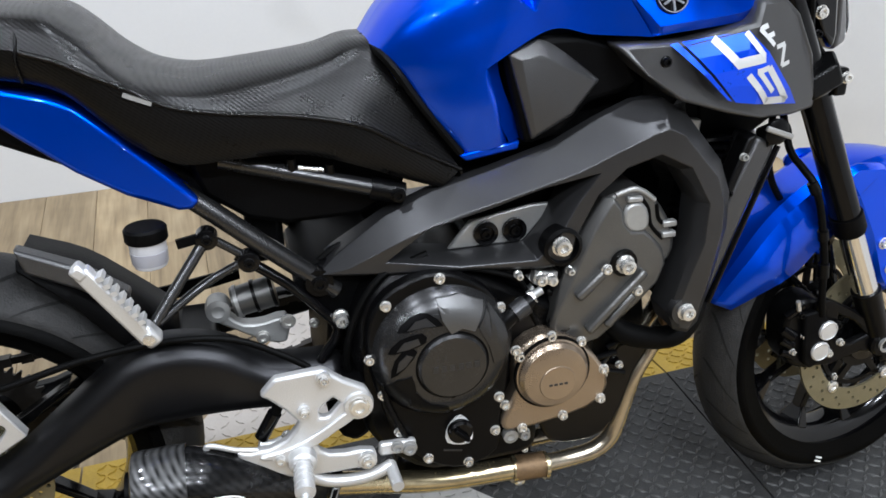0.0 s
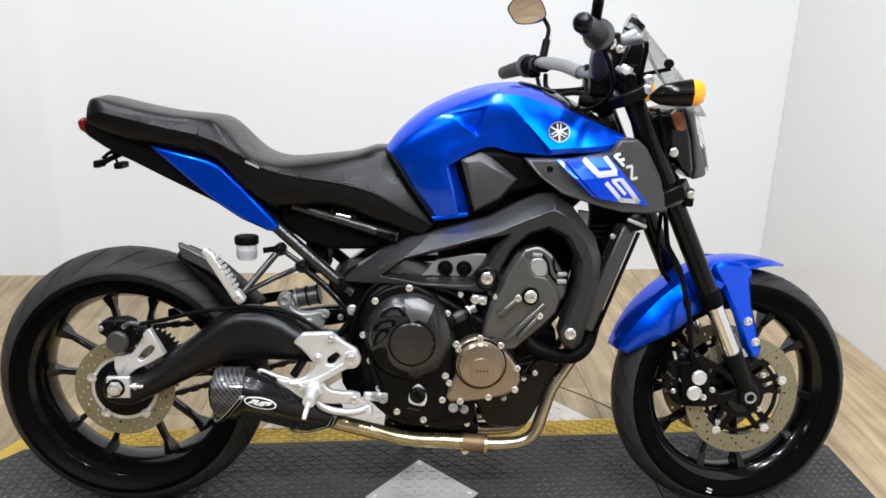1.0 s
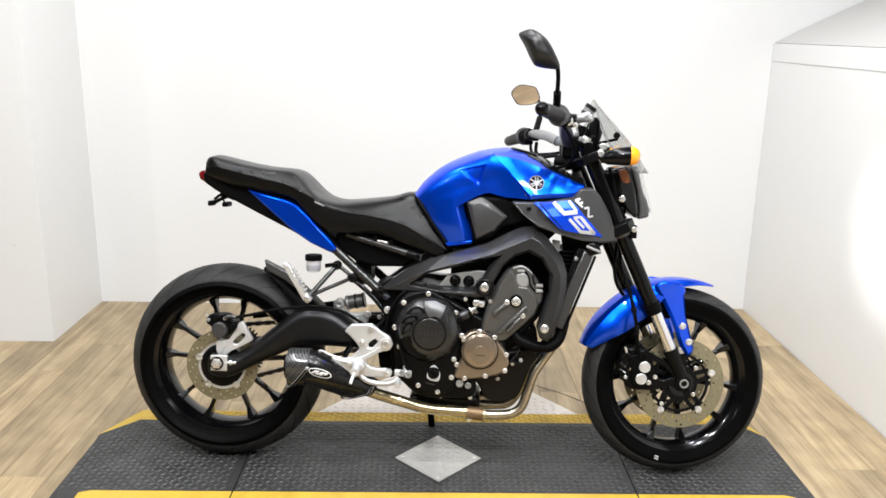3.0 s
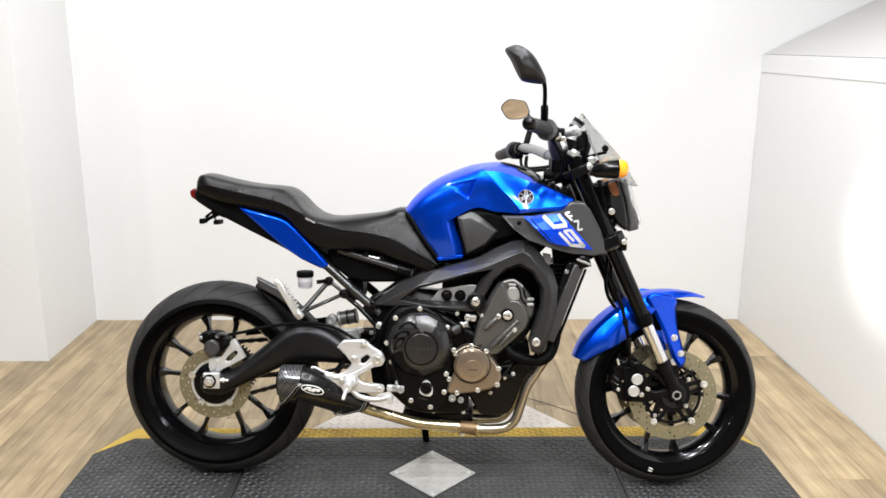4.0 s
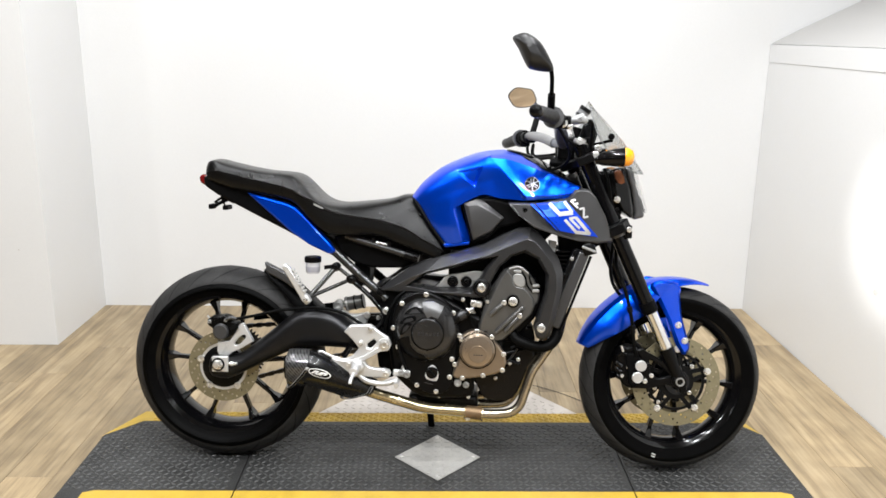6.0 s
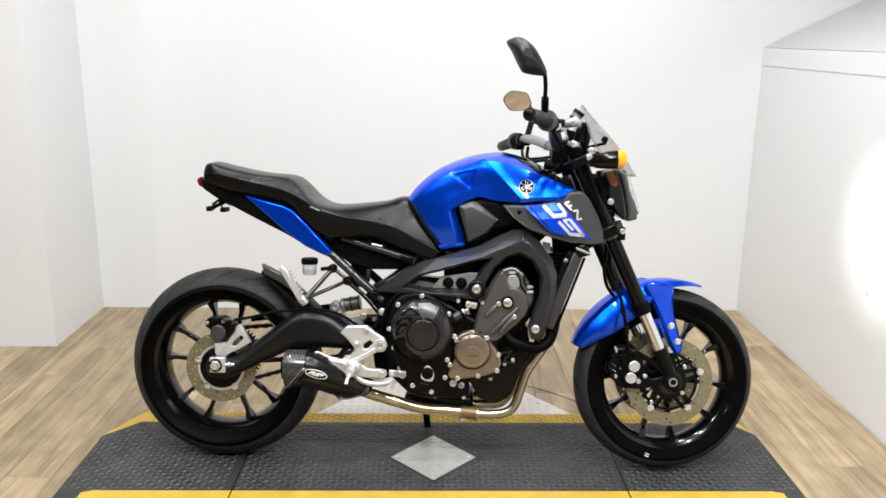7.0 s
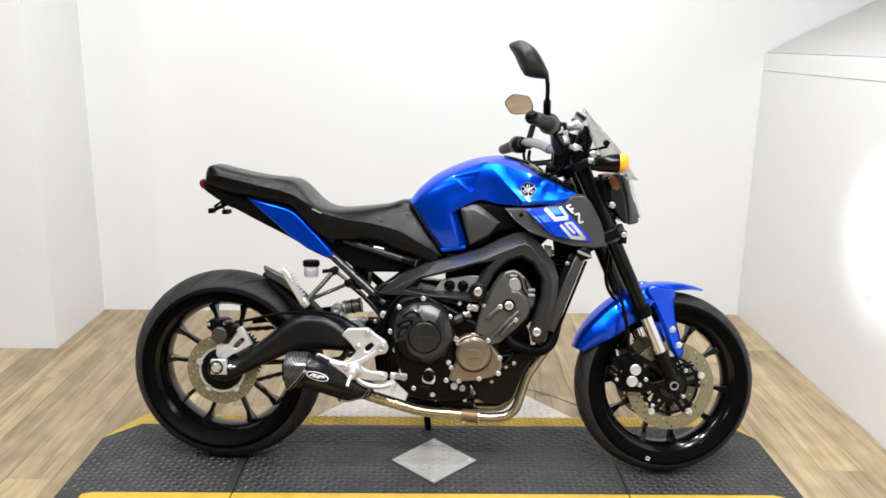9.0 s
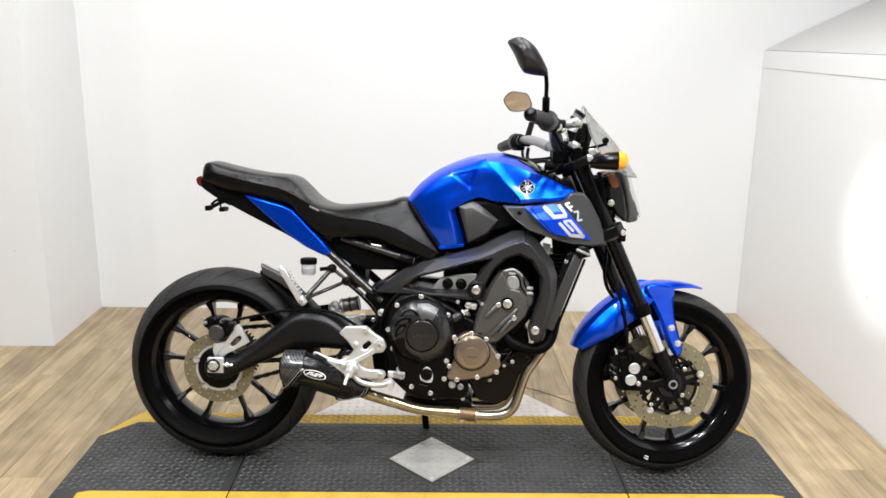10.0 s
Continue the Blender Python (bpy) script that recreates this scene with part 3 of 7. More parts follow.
def drilled_disc(x, z, r0, r1, w, thick, rows, count, parent, wave=0.0):
    outer = [(x + r1 * math.cos(a), z + r1 * math.sin(a)) for a in (2 * math.pi * k / 72 for k in range(72))]
    inner = [(x + r0 * math.cos(a), z + r0 * math.sin(a)) for a in (2 * math.pi * k / 48 for k in range(48))]
    holes = []
    for k in range(count):
        for j in range(rows):
            a = 2 * math.pi * (k + j / rows) / count
            r = r0 + (r1 - r0) * (j + 0.7) / (rows + 0.45)
            cx, cz = x + r * math.cos(a), z + r * math.sin(a)
            holes.append([(cx + 0.0034 * math.cos(b), cz + 0.0034 * math.sin(b)) for b in (2 * math.pi * i / 7 for i in range(7))])
    return part("brake_disc", prism(outer, w, w + thick, [inner, *holes]), DISC, parent, "straw-tinted drilled brake disc", smooth=30)


def wheel(name, x, z, radius, half, rim_r, spokes, discs, disc_r, label):
    """Cast wheel: rim, ten spokes in pairs, hub, tyre with tread cuts, drilled discs."""
    hub = part(name, lathe([(0.012, -0.075), (0.04, -0.075), (0.045, -0.05), (0.036, -0.03), (0.036, 0.03), (0.045, 0.05), (0.04, 0.075), (0.012, 0.075)], x, z, 40, closed=True), RIMBLACK, bike, label)
    inner = rim_r - 0.021
    hw = half * 0.78
    part("rim", lathe([(rim_r + 0.006, -hw), (rim_r + 0.007, -hw + 0.006), (rim_r - 0.006, -hw + 0.012), (inner + 0.004, -hw * 0.5), (inner, -0.014), (inner, 0.014), (inner + 0.004, hw * 0.5), (rim_r - 0.006, hw - 0.012), (rim_r + 0.007, hw - 0.006), (rim_r + 0.006, hw), (rim_r + 0.011, hw), (rim_r + 0.011, -hw)], x, z, 96, closed=True), RIMBLACK, hub, "gloss black rim")
    for ang in spokes:
        a = radians(ang)
        twist = radians(5 if spokes.index(ang) % 2 else -5)
        p = (x + 0.03 * math.cos(a - twist), 0.0, z + 0.03 * math.sin(a - twist))
        q = (x + (inner + 0.006) * math.cos(a), 0.0, z + (inner + 0.006) * math.sin(a))
        part("spoke", bar(p, q, 0.0155, 0.03, taper=0.75), RIMBLACK, hub, bevel=0.004)
        m = (x + (inner - 0.004) * math.cos(a), 0.0, z + (inner - 0.004) * math.sin(a))
        part("spoke_foot", bar((x + (inner - 0.03) * math.cos(a), 0, z + (inner - 0.03) * math.sin(a)), (x + (inner + 0.008) * math.cos(a), 0, z + (inner + 0.008) * math.sin(a)), 0.011, 0.024, taper=2.3), RIMBLACK, hub, bevel=0.003)
    rc = half * 1.045

    def drop(w):
        return rc - math.sqrt(max(0.0, rc * rc - w * w))

    edge = half * 0.9
    cap = [(radius - drop(edge * k / 12), edge * k / 12) for k in range(-12, 13)]
    low = [(radius - drop(edge) - 0.004, half * 0.955), (radius - drop(half * 0.96) - 0.004, half * 0.985), (rim_r + 0.03, half * 0.96), (rim_r + 0.013, half * 0.85), (rim_r + 0.004, hw + 0.002)]
    prof = [(r, -w) for r, w in reversed(low)] + [(r - 0.0015, w) for r, w in cap] + low
    ty = part("tyre", lathe(prof, x, z, 120), RUBBER, hub, "black sports tyre with shallow tread cuts", smooth=50)
    part("tread_band", lathe([(cap[0][0] - 0.006, cap[0][1] * 0.98), *cap, (cap[-1][0] - 0.006, cap[-1][1] * 0.98)], x, z, 120), TREAD, ty, "scuffed grey tread", smooth=50)
    # curved tread cuts, laid as slim grooves of darker rubber
    bm = bmesh.new()

    def crown(u, ang, lift=0.001):
        w = half * 0.9 * u
        r = radius - drop(w) + lift
        return Vector((x + r * math.cos(ang), -w, z + r * math.sin(ang)))

    for k in range(22):
        for s in (1, -1):
            a0 = 2 * math.pi * (k + (0.5 if s < 0 else 0)) / 22
            pts = [(0.12 + 0.86 * t, a0 + 0.24 * t * t + 0.05 * t) for t in (i / 10 for i in range(11))]
            rows = []
            for i, (u, a) in enumerate(pts):
                hw2 = 0.0042 * math.sin(math.pi * (0.12 + 0.76 * i / 10)) / radius
                rows.append((bm.verts.new(crown(s * u, a - hw2)), bm.verts.new(crown(s * u, a + hw2))))
            for (a1, b1), (a2, b2) in zip(rows, rows[1:]):
                bm.faces.new((a1, b1, b2, a2))
    part("tread_cut", bm, CUT, ty, smooth=0)
    for dw in discs:
        wc = dw - 0.004 * (1 if dw > 0 else -1)
        if radius > 0.3:
            part("disc_carrier", lathe([(0.056, -0.003), (disc_r - 0.032, -0.003), (disc_r - 0.032, 0.003), (0.056, 0.003)], x, z, 48, closed=True, w=wc), SILVER, hub, "bright disc carrier ring")
            part("hub_cover", lathe([(0.068, -0.004), (0.068, 0.006), (0.06, 0.012), (0.02, 0.014), (0.02, -0.004)], x, z, 40, closed=True, w=wc), SATIN, hub)
        else:
            car = part("disc_carrier", lathe([(0.03, -0.005), (0.056, -0.005), (0.056, 0.005), (0.03, 0.005)], x, z, 40, closed=True, w=wc), SATIN, hub)
            part("carrier_ring", lathe([(0.084, -0.003), (0.092, -0.003), (0.092, 0.003), (0.084, 0.003)], x, z, 60, closed=True, w=wc), SATIN, car)
            for k in range(10):
                a = radians(18 + 72 * (k // 2) + (16 if k % 2 else -16))
                a2 = radians(18 + 72 * (k // 2) + (5 if k % 2 else -5))
                part("carrier_arm", bar((x + 0.05 * math.cos(a), wc, z + 0.05 * math.sin(a)), (x + (disc_r - 0.03) * math.cos(a2), wc, z + (disc_r - 0.03) * math.sin(a2)), 0.013, 0.006), SATIN, car)
        drilled_disc(x, z, disc_r - (0.041 if radius < 0.3 else 0.036), disc_r, dw - 0.0022, 0.0045, 3, 18, hub)
        if dw > 0:
            for k in range(5):
                a = radians(18 + 72 * k)
                bx, bz = x + (disc_r - 0.037) * math.cos(a), z + (disc_r - 0.037) * math.sin(a)
                part("disc_rivet", lathe([(0.011, 0), (0.011, 0.006), (0.006, 0.007), (0.0045, 0.004), (0, 0.004)], bx, bz, 14, w=dw), BOLT, hub)
    return hub


rear = wheel("rear_wheel", 0.008, 0.312, 0.312, 0.089, 0.221, [105, 147, 33, 75, -39, 3, -111, -69, 177, 219], [0.083], 0.113, "rear wheel with black cast spokes")
front = wheel("front_wheel", 1.43, 0.2965, 0.2925, 0.059, 0.216, [-7, 32, 64, 105, 136, 177, -152, -111, -80, -39], [0.066, -0.066], 0.14, "front wheel with black cast spokes")
part("tyre_mark", bar((1.358, 0.063, 0.06), (1.37, 0.064, 0.055), 0.003, 0.002), WHITE, front)
part("tyre_mark", bar((1.36, 0.063, 0.067), (1.372, 0.064, 0.062), 0.003, 0.002), WHITE, front)

# the steering is turned a little to the left, about the raked head
STEER = Matrix.Translation((1.333, 0, 0.545)) @ Matrix.Rotation(radians(8), 4, Vector((-0.421, 0, 0.907))) @ Matrix.Translation((-1.333, 0, -0.545))
front.matrix_basis = STEER

# ---- swingarm, axle, chain ----
arm = [(-0.02, 0.352), (0.035, 0.352), (0.071, 0.362), (0.115, 0.394), (0.169, 0.438), (0.222, 0.481), (0.258, 0.504), (0.301, 0.513), (0.345, 0.508), (0.388, 0.491), (0.43, 0.462), (0.49, 0.455), (0.53, 0.45), (0.53, 0.385), (0.47, 0.382), (0.396, 0.388), (0.326, 0.39), (0.27, 0.386), (0.238, 0.378), (0.194, 0.358), (0.132, 0.328), (0.078, 0.3), (0.03, 0.279), (-0.02, 0.287), (-0.032, 0.318)]
arm_line = rounded(arm, 2)
sw = part("swingarm", pillow(arm_line, 0.085, 0.138, 0.03, 0.04), ARM, bike, "satin black curved swingarm", smooth=60)
larm = [(-0.04, 0.34), (0.10, 0.355), (0.30, 0.43), (0.5, 0.46), (0.52, 0.42), (0.30, 0.385), (0.10, 0.30), (-0.04, 0.285)]
part("left_arm", prism(rounded(larm, 3), -0.128, -0.094), SATIN, sw, bevel=0.01)
part("cross_brace", block(0.3, 0.36, -0.1, 0.09, 0.40, 0.46), SATIN, sw, bevel=0.01)
part("axle_plate", prism([(-0.011, 0.357), (0.04, 0.358), (0.04, 0.309), (-0.011, 0.309)], 0.13, 0.143), SILVER, sw, "bright square axle plate", bevel=0.002)
part("axle_nut", lathe([(0.017, 0), (0.017, 0.004), (0.014, 0.005), (0.013, 0.016), (0.008, 0.017), (0.008, 0.02), (0, 0.02)], 0.009, 0.333, 6, w=0.143), BOLT, sw, smooth=20)
part("axle_washer", lathe([(0.021, 0), (0.021, 0.002), (0, 0.002)], 0.009, 0.333, 24, w=0.143), SATIN, sw)
part("adjuster", tube([(0.04, 0.139, 0.335), (0.068, 0.139, 0.335)], 0.0045, 10), BOLT, sw)
part("adjuster_nut", tube([(0.048, 0.139, 0.335), (0.054, 0.139, 0.335)], 0.0085, 6), BOLT, sw, smooth=20)
part("chain_guard", prism([(0.05, 0.44), (0.2, 0.47), (0.4, 0.5), (0.4, 0.48), (0.2, 0.44), (0.05, 0.42)], -0.125, -0.12), BLACK, sw)
outer = []
for k in range(44 * 4):
    a = 2 * math.pi * k / 176
    r = 0.098 if k % 4 in (0, 1) else 0.088
    outer.append((r * math.cos(a), 0.312 + r * math.sin(a)))
ins = [[(0.05 * math.cos(2 * math.pi * k / 30), 0.312 + 0.05 * math.sin(2 * math.pi * k / 30)) for k in range(30)]]
part("sprocket", prism(outer, -0.095, -0.09, ins), CHAIN, bike, "oily rear sprocket", smooth=20)
for p, q in (((0.02, 0.405), (0.5, 0.45)), ((0.03, 0.218), (0.5, 0.36))):
    bmc = bmesh.new()
    n = 30
    for k in range(n):
        t0, t1 = k / n, (k + 1.1) / n
        bar((p[0] + (q[0] - p[0]) * t0, -0.093, p[1] + (q[1] - p[1]) * t0), (p[0] + (q[0] - p[0]) * t1, -0.093, p[1] + (q[1] - p[1]) * t1), 0.014 if k % 2 else 0.011, 0.016 if k % 2 else 0.009, bmc)
    part("chain_run", bmc, CHAIN, bike, "oily drive chain", smooth=0)

# rear caliper and its bracket
brk = part("caliper_bracket", prism([(-0.002, 0.395), (0.037, 0.401), (0.052, 0.423), (0.069, 0.455), (0.081, 0.459), (0.092, 0.438), (0.112, 0.401), (0.073, 0.378), (0.045, 0.365), (0.022, 0.345), (0.004, 0.348), (-0.003, 0.368)], 0.094, 0.112, [rounded([(0.05, 0.394), (0.077, 0.421), (0.088, 0.419), (0.085, 0.408), (0.062, 0.387)], 2)]), SILVER, bike, "bright alloy caliper bracket", bevel=0.003)
part("bracket_rib", bar((0.012, 0.113, 0.358), (0.028, 0.113, 0.392), 0.006, 0.006), SILVER, brk, bevel=0.002)
cal = part("rear_caliper", prism([(-0.031, 0.468), (-0.02, 0.479), (0.024, 0.483), (0.042, 0.477), (0.047, 0.464), (0.066, 0.46), (0.063, 0.443), (0.049, 0.424), (0.031, 0.411), (0.0, 0.408), (-0.014, 0.42), (-0.016, 0.441), (-0.031, 0.45)], 0.078, 0.116), SATIN, bike, "black rear brake caliper", bevel=0.004)
part("piston_cap", lathe([(0.0245, 0), (0.0245, 0.01), (0.0205, 0.015), (0, 0.0155)], 0.012, 0.433, 32, w=0.114), SCOOPGREY, cal)
for p, q, wd in (((-0.024, 0.455), (-0.022, 0.472), 0.012), ((-0.006, 0.464), (0.012, 0.476), 0.01), ((0.024, 0.464), (0.036, 0.474), 0.012), ((0.044, 0.44), (0.06, 0.452), 0.012)):
    part("caliper_lug", bar((p[0], 0.119, p[1]), (q[0], 0.119, q[1]), wd, 0.01), SATIN, cal, bevel=0.003)
part("pin_boot", tube([(0.05, 0.12, 0.438), (0.063, 0.12, 0.449)], 0.0075, 12), RUBBERSOFT, cal)
part("bleed_nipple", tube([(-0.024, 0.118, 0.474), (-0.03, 0.118, 0.482)], 0.0032, 8), BOLT, cal)
part("hose_union", tube([(0.03, 0.126, 0.472), (0.046, 0.126, 0.478), (0.062, 0.122, 0.474)], 0.0055), SCOOPGREY, cal)
for bx, bz in ((-0.022, 0.464), (0.03, 0.47)):
    bolt(cal, bx, 0.123, bz, 0.0048, CARRIER)
part("brake_hose", tube([(0.06, 0.122, 0.474), (0.12, 0.122, 0.486), (0.2, 0.122, 0.505), (0.31, 0.124, 0.516), (0.39, 0.126, 0.505), (0.45, 0.135, 0.475), (0.48, 0.14, 0.455)], 0.0048), RUBBERSOFT, bike, "black rear brake hose")

# ---- hugger mudguard, passenger peg, reservoir ----
hug = grid([[(0.13, -0.07, 0.6), (0.19, -0.072, 0.57), (0.24, -0.075, 0.525), (0.29, -0.075, 0.47)], [(0.132, -0.05, 0.62), (0.2, -0.05, 0.59), (0.258, -0.05, 0.54), (0.31, -0.05, 0.49)], [(0.134, 0.05, 0.623), (0.205, 0.05, 0.592), (0.262, 0.05, 0.542), (0.315, 0.05, 0.49)], [(0.14, 0.075, 0.62), (0.19, 0.08, 0.57), (0.238, 0.085, 0.51), (0.28, 0.085, 0.47)]], nu=3)
hugger = shell(part("rear_hugger", hug, BLACK, bike, "black plastic rear hugger", smooth=60), 0.004)
part("hugger_edge", prism([(0.142, 0.651), (0.212, 0.617), (0.268, 0.572), (0.258, 0.55), (0.205, 0.588), (0.15, 0.617)], 0.06, 0.088), SCOOPGREY, hugger, bevel=0.005)
pegb = part("passenger_bracket", tube([(0.298, 0.148, 0.556), (0.372, 0.10, 0.643)], 0.0075), DOME, bike, "black tubular passenger peg bracket")
part("brace", tube([(0.302, 0.148, 0.556), (0.36, 0.10, 0.578), (0.418, 0.095, 0.604)], 0.006), DOME, pegb)
part("top_strut", tube([(0.372, 0.095, 0.643), (0.42, 0.095, 0.606)], 0.006), DOME, pegb)
for bx, bz in ((0.372, 0.643), (0.42, 0.605)):
    part("eyelet", lathe([(0.0, 0), (0.014, 0), (0.014, 0.018), (0.009, 0.02), (0.0, 0.018)], bx, bz, 20, w=0.092), GLOSS, pegb)
    bolt(pegb, bx, 0.11, bz, 0.006, SATIN)
peg = part("passenger_peg", bar((0.232, 0.172, 0.649), (0.292, 0.165, 0.545), 0.02, 0.02), SILVER, bike, "folded bare aluminium passenger foot peg", bevel=0.004)
for k in range(7):
    t = 0.12 + k * 0.1
    part("rib", bar((0.236 + 0.06 * t + 0.006, 0.172, 0.650 - 0.103 * t), (0.236 + 0.06 * t + 0.013, 0.172, 0.650 - 0.103 * t - 0.005 + 0.008), 0.006, 0.022), SILVER, peg)
part("peg_tip", bar((0.225, 0.172, 0.655), (0.237, 0.172, 0.641), 0.016, 0.022), SILVER, peg, bevel=0.004)
part("peg_pivot", bar((0.283, 0.163, 0.563), (0.3, 0.161, 0.538), 0.022, 0.026), SILVER, peg, bevel=0.006)
part("peg_pin", lathe([(0.007, 0), (0.007, 0.004), (0, 0.005)], 0.292, 0.550, 14, w=0.175), BOLT, peg)
res = part("rear_reservoir", lathe([(0, 0.012), (0.019, 0.012), (0.021, 0.016), (0.0225, 0.048), (0, 0.048)], 0, 0, 28), MILKY, bike, "milky brake fluid reservoir with black cap")
part("fluid", lathe([(0.0195, 0.0135), (0.0218, 0.018), (0.0226, 0.033), (0.0, 0.033)], 0, 0, 28), material("amber_grey_fluid", (0.3, 0.3, 0.33), 0.3, coat=0.3, vary=0.05, bump=0.0), res)
cap = part("cap", lathe([(0.0245, 0.046), (0.0258, 0.048), (0.0258, 0.061), (0.023, 0.064), (0, 0.064)], 0, 0, 28), BLACK, res)
res.matrix_basis = pose(0.304, -0.125, 0.613, -90)
part("reservoir_stay", bar((0.335, 0.105, 0.64), (0.372, 0.1, 0.645), 0.012, 0.006), BLACK, bike)
# shock absorber and linkage, seen through the gap
shk = part("shock_absorber", tube([(0.39, 0.03, 0.513), (0.448, 0.03, 0.524)], (0.0215, 0.0225), 24), ENGINEGREY, bike, "grey rear shock absorber body")
for t in (0.0, 0.5, 1.0):
    part("shock_collar", tube([(0.394 + 0.05 * t, 0.03, 0.5135 + 0.01 * t), (0.399 + 0.05 * t, 0.03, 0.5145 + 0.01 * t)], 0.0242, 24), SATIN if t else CARRIER, shk)
part("shock_eye", lathe([(0.017, -0.014), (0.017, 0.014), (0.009, 0.016), (0.0, 0.012)], 0.369, 0.511, 22, w=0.035), CARRIER, shk)
part("shock_link", prism(rounded([(0.35, 0.512), (0.366, 0.524), (0.382, 0.5), (0.402, 0.483), (0.43, 0.482), (0.462, 0.486), (0.458, 0.446), (0.43, 0.45), (0.412, 0.46), (0.385, 0.478), (0.36, 0.495)], 2), 0.02, 0.045), CARRIER, shk, bevel=0.004)
bolt(shk, 0.425, 0.045, 0.46, 0.008, BOLT)
bolt(shk, 0.462, 0.05, 0.482, 0.009)
bolt(shk, 0.498, 0.052, 0.475, 0.006)
# ---- exhaust ----
MUF_LEAN = 0.385
# x, w, z, half height, half width along the bent middle line of the silencer
MUF_CAP, MUF_BEND, MUF_END = (0.2445, 0.203, 0.346, 0.0552, 0.0462), (0.3097, 0.203, 0.346, 0.0552, 0.0462), (0.4395, 0.155, 0.2805, 0.0481, 0.0404)


def muffler_at(t):
    """Place and half sizes of the silencer; t runs from 0 at its tail over 0.34 at the bend to 1."""
    a, b, f = (MUF_CAP, MUF_BEND, t / 0.34) if t < 0.34 else (MUF_BEND, MUF_END, (t - 0.34) / 0.66)
    return [p + (q - p) * f for p, q in zip(a, b)]


def muffler_point(t, ang, grow=0.0, cut=0.0):
    """A point of the sleeve's skin at an angle that runs from 0 on its outer side to 90 on top."""
    x, w, z, h, hw = muffler_at(t)
    k = max(0.0, min(1.0, (t - 0.28) / 0.14))
    slope = -0.505 * k * k * (3 - 2 * k)
    d = Vector((1, 0, slope)).normalized()
    up, out = Vector((-d.z, 0, d.x)), Vector((0, -1, 0))
    u_dir = up * math.cos(MUF_LEAN) + out * math.sin(MUF_LEAN)
    o_dir = out * math.cos(MUF_LEAN) - up * math.sin(MUF_LEAN)
    u, v = (math.copysign(abs(f) ** 0.8, f) for f in (math.sin(ang), math.cos(ang)))
    return Vector((x, -w, z)) + u_dir * ((h + grow) * u) + o_dir * ((hw + grow) * v) + d * (cut * min(u, 0.56))


SKIN = [muffler_point(i / 90, radians(a), 0.0, 0.034) for i in range(20, 91) for a in range(-80, 84, 2)]


def muffler_w(x, z):
    """Distance of the sleeve's outer skin from the bike's middle plane."""
    near = sorted(SKIN, key=lambda p: (p.x - x) ** 2 + (p.z - z) ** 2)[:4]
    ks = [1 / (1e-7 + (p.x - x) ** 2 + (p.z - z) ** 2) for p in near]
    return sum(-p.y * k for p, k in zip(near, ks)) / sum(ks)


def sleeve(stations, n=44):
    """A closed sleeve along stations (t, growth, cut)."""
    bm = bmesh.new()
    rings = [[bm.verts.new(muffler_point(t, 2 * math.pi * k / n, grow, cut)) for k in range(n)] for t, grow, cut in stations]
    for a, b in zip(rings, rings[1:]):
        for k in range(n):
            bm.faces.new((a[k - 1], a[k], b[k], b[k - 1]))
    bm.faces.new(rings[0][::-1])
    bm.faces.new(rings[-1])
    return bm


def strap_band(t, cut, top, half, grow):
    """Part of a band round the outer side of the sleeve, from the angle top downwards."""
    bm = bmesh.new()
    rows = []
    for k in range(29):
        c = muffler_point(t, radians(top + (-112 - top) * k / 28), grow, cut)
        rows.append([bm.verts.new(c + Vector((half, 0, 0))), bm.verts.new(c - Vector((half, 0, 0)))])
    for p, q in zip(rows, rows[1:]):
        bm.faces.new((p[0], p[1], q[1], q[0]))
    return bm


muf = part("muffler", sleeve([(0.06, -0.002, 0.0), (0.26, 0, 0.0), (0.32, 0, 0.01), (0.38, 0, 0.02), (0.45, 0, 0.03), (0.6, 0, 0.036), (0.8, 0, 0.04), (1.12, 0, 0.045), (1.15, -0.004, 0.045), (1.17, -0.014, 0.04)]), MUFF, bike, "short dark carbon oval muffler", smooth=45)
part("end_cap", sleeve([(0.0, -0.006, 0.0), (0.015, 0.0005, 0.0), (0.05, 0.0025, 0.004), (0.12, 0.0025, 0.02), (0.22, 0.0025, 0.046)]), CARBON, muf, "carbon fibre muffler end cap", smooth=45)
part("outlet", sleeve([(-0.04, -0.02, 0.0), (0.05, -0.02, 0.0)]), BLACK, muf)
for t, cut, top, half in ((0.225, 0.046, 32, 0.0055), (1.1, 0.045, 65, 0.005)):
    st = shell(part("strap", strap_band(t, cut, top, half, 0.0045), CARRIER, muf, "bright slotted muffler strap", smooth=45), 0.0015, 0.0)
    shell(part("strap_slot", strap_band(t, cut, top - 9, half * 0.6, 0.0055), BLACK, st, smooth=45), 0.001, 0.0)
# oval badge with a slashed monogram, as plain shapes that follow the sleeve
BX, BZ, BROT = 0.348, 0.342, -0.36


def on_sleeve(quads, name, parent, lift, label=""):
    bm = bmesh.new()
    for q in quads:
        vs = [bm.verts.new((BX + a * math.cos(BROT) - b * math.sin(BROT), 0, BZ + a * math.sin(BROT) + b * math.cos(BROT))) for a, b in q]
        bm.faces.new(vs)
    bmesh.ops.subdivide_edges(bm, edges=bm.edges[:], cuts=2, use_grid_fill=True)
    for v in bm.verts:
        v.co.y = -(muffler_w(v.co.x, v.co.z) + lift)
    return part(name, bm, WHITE, parent, label, smooth=40)


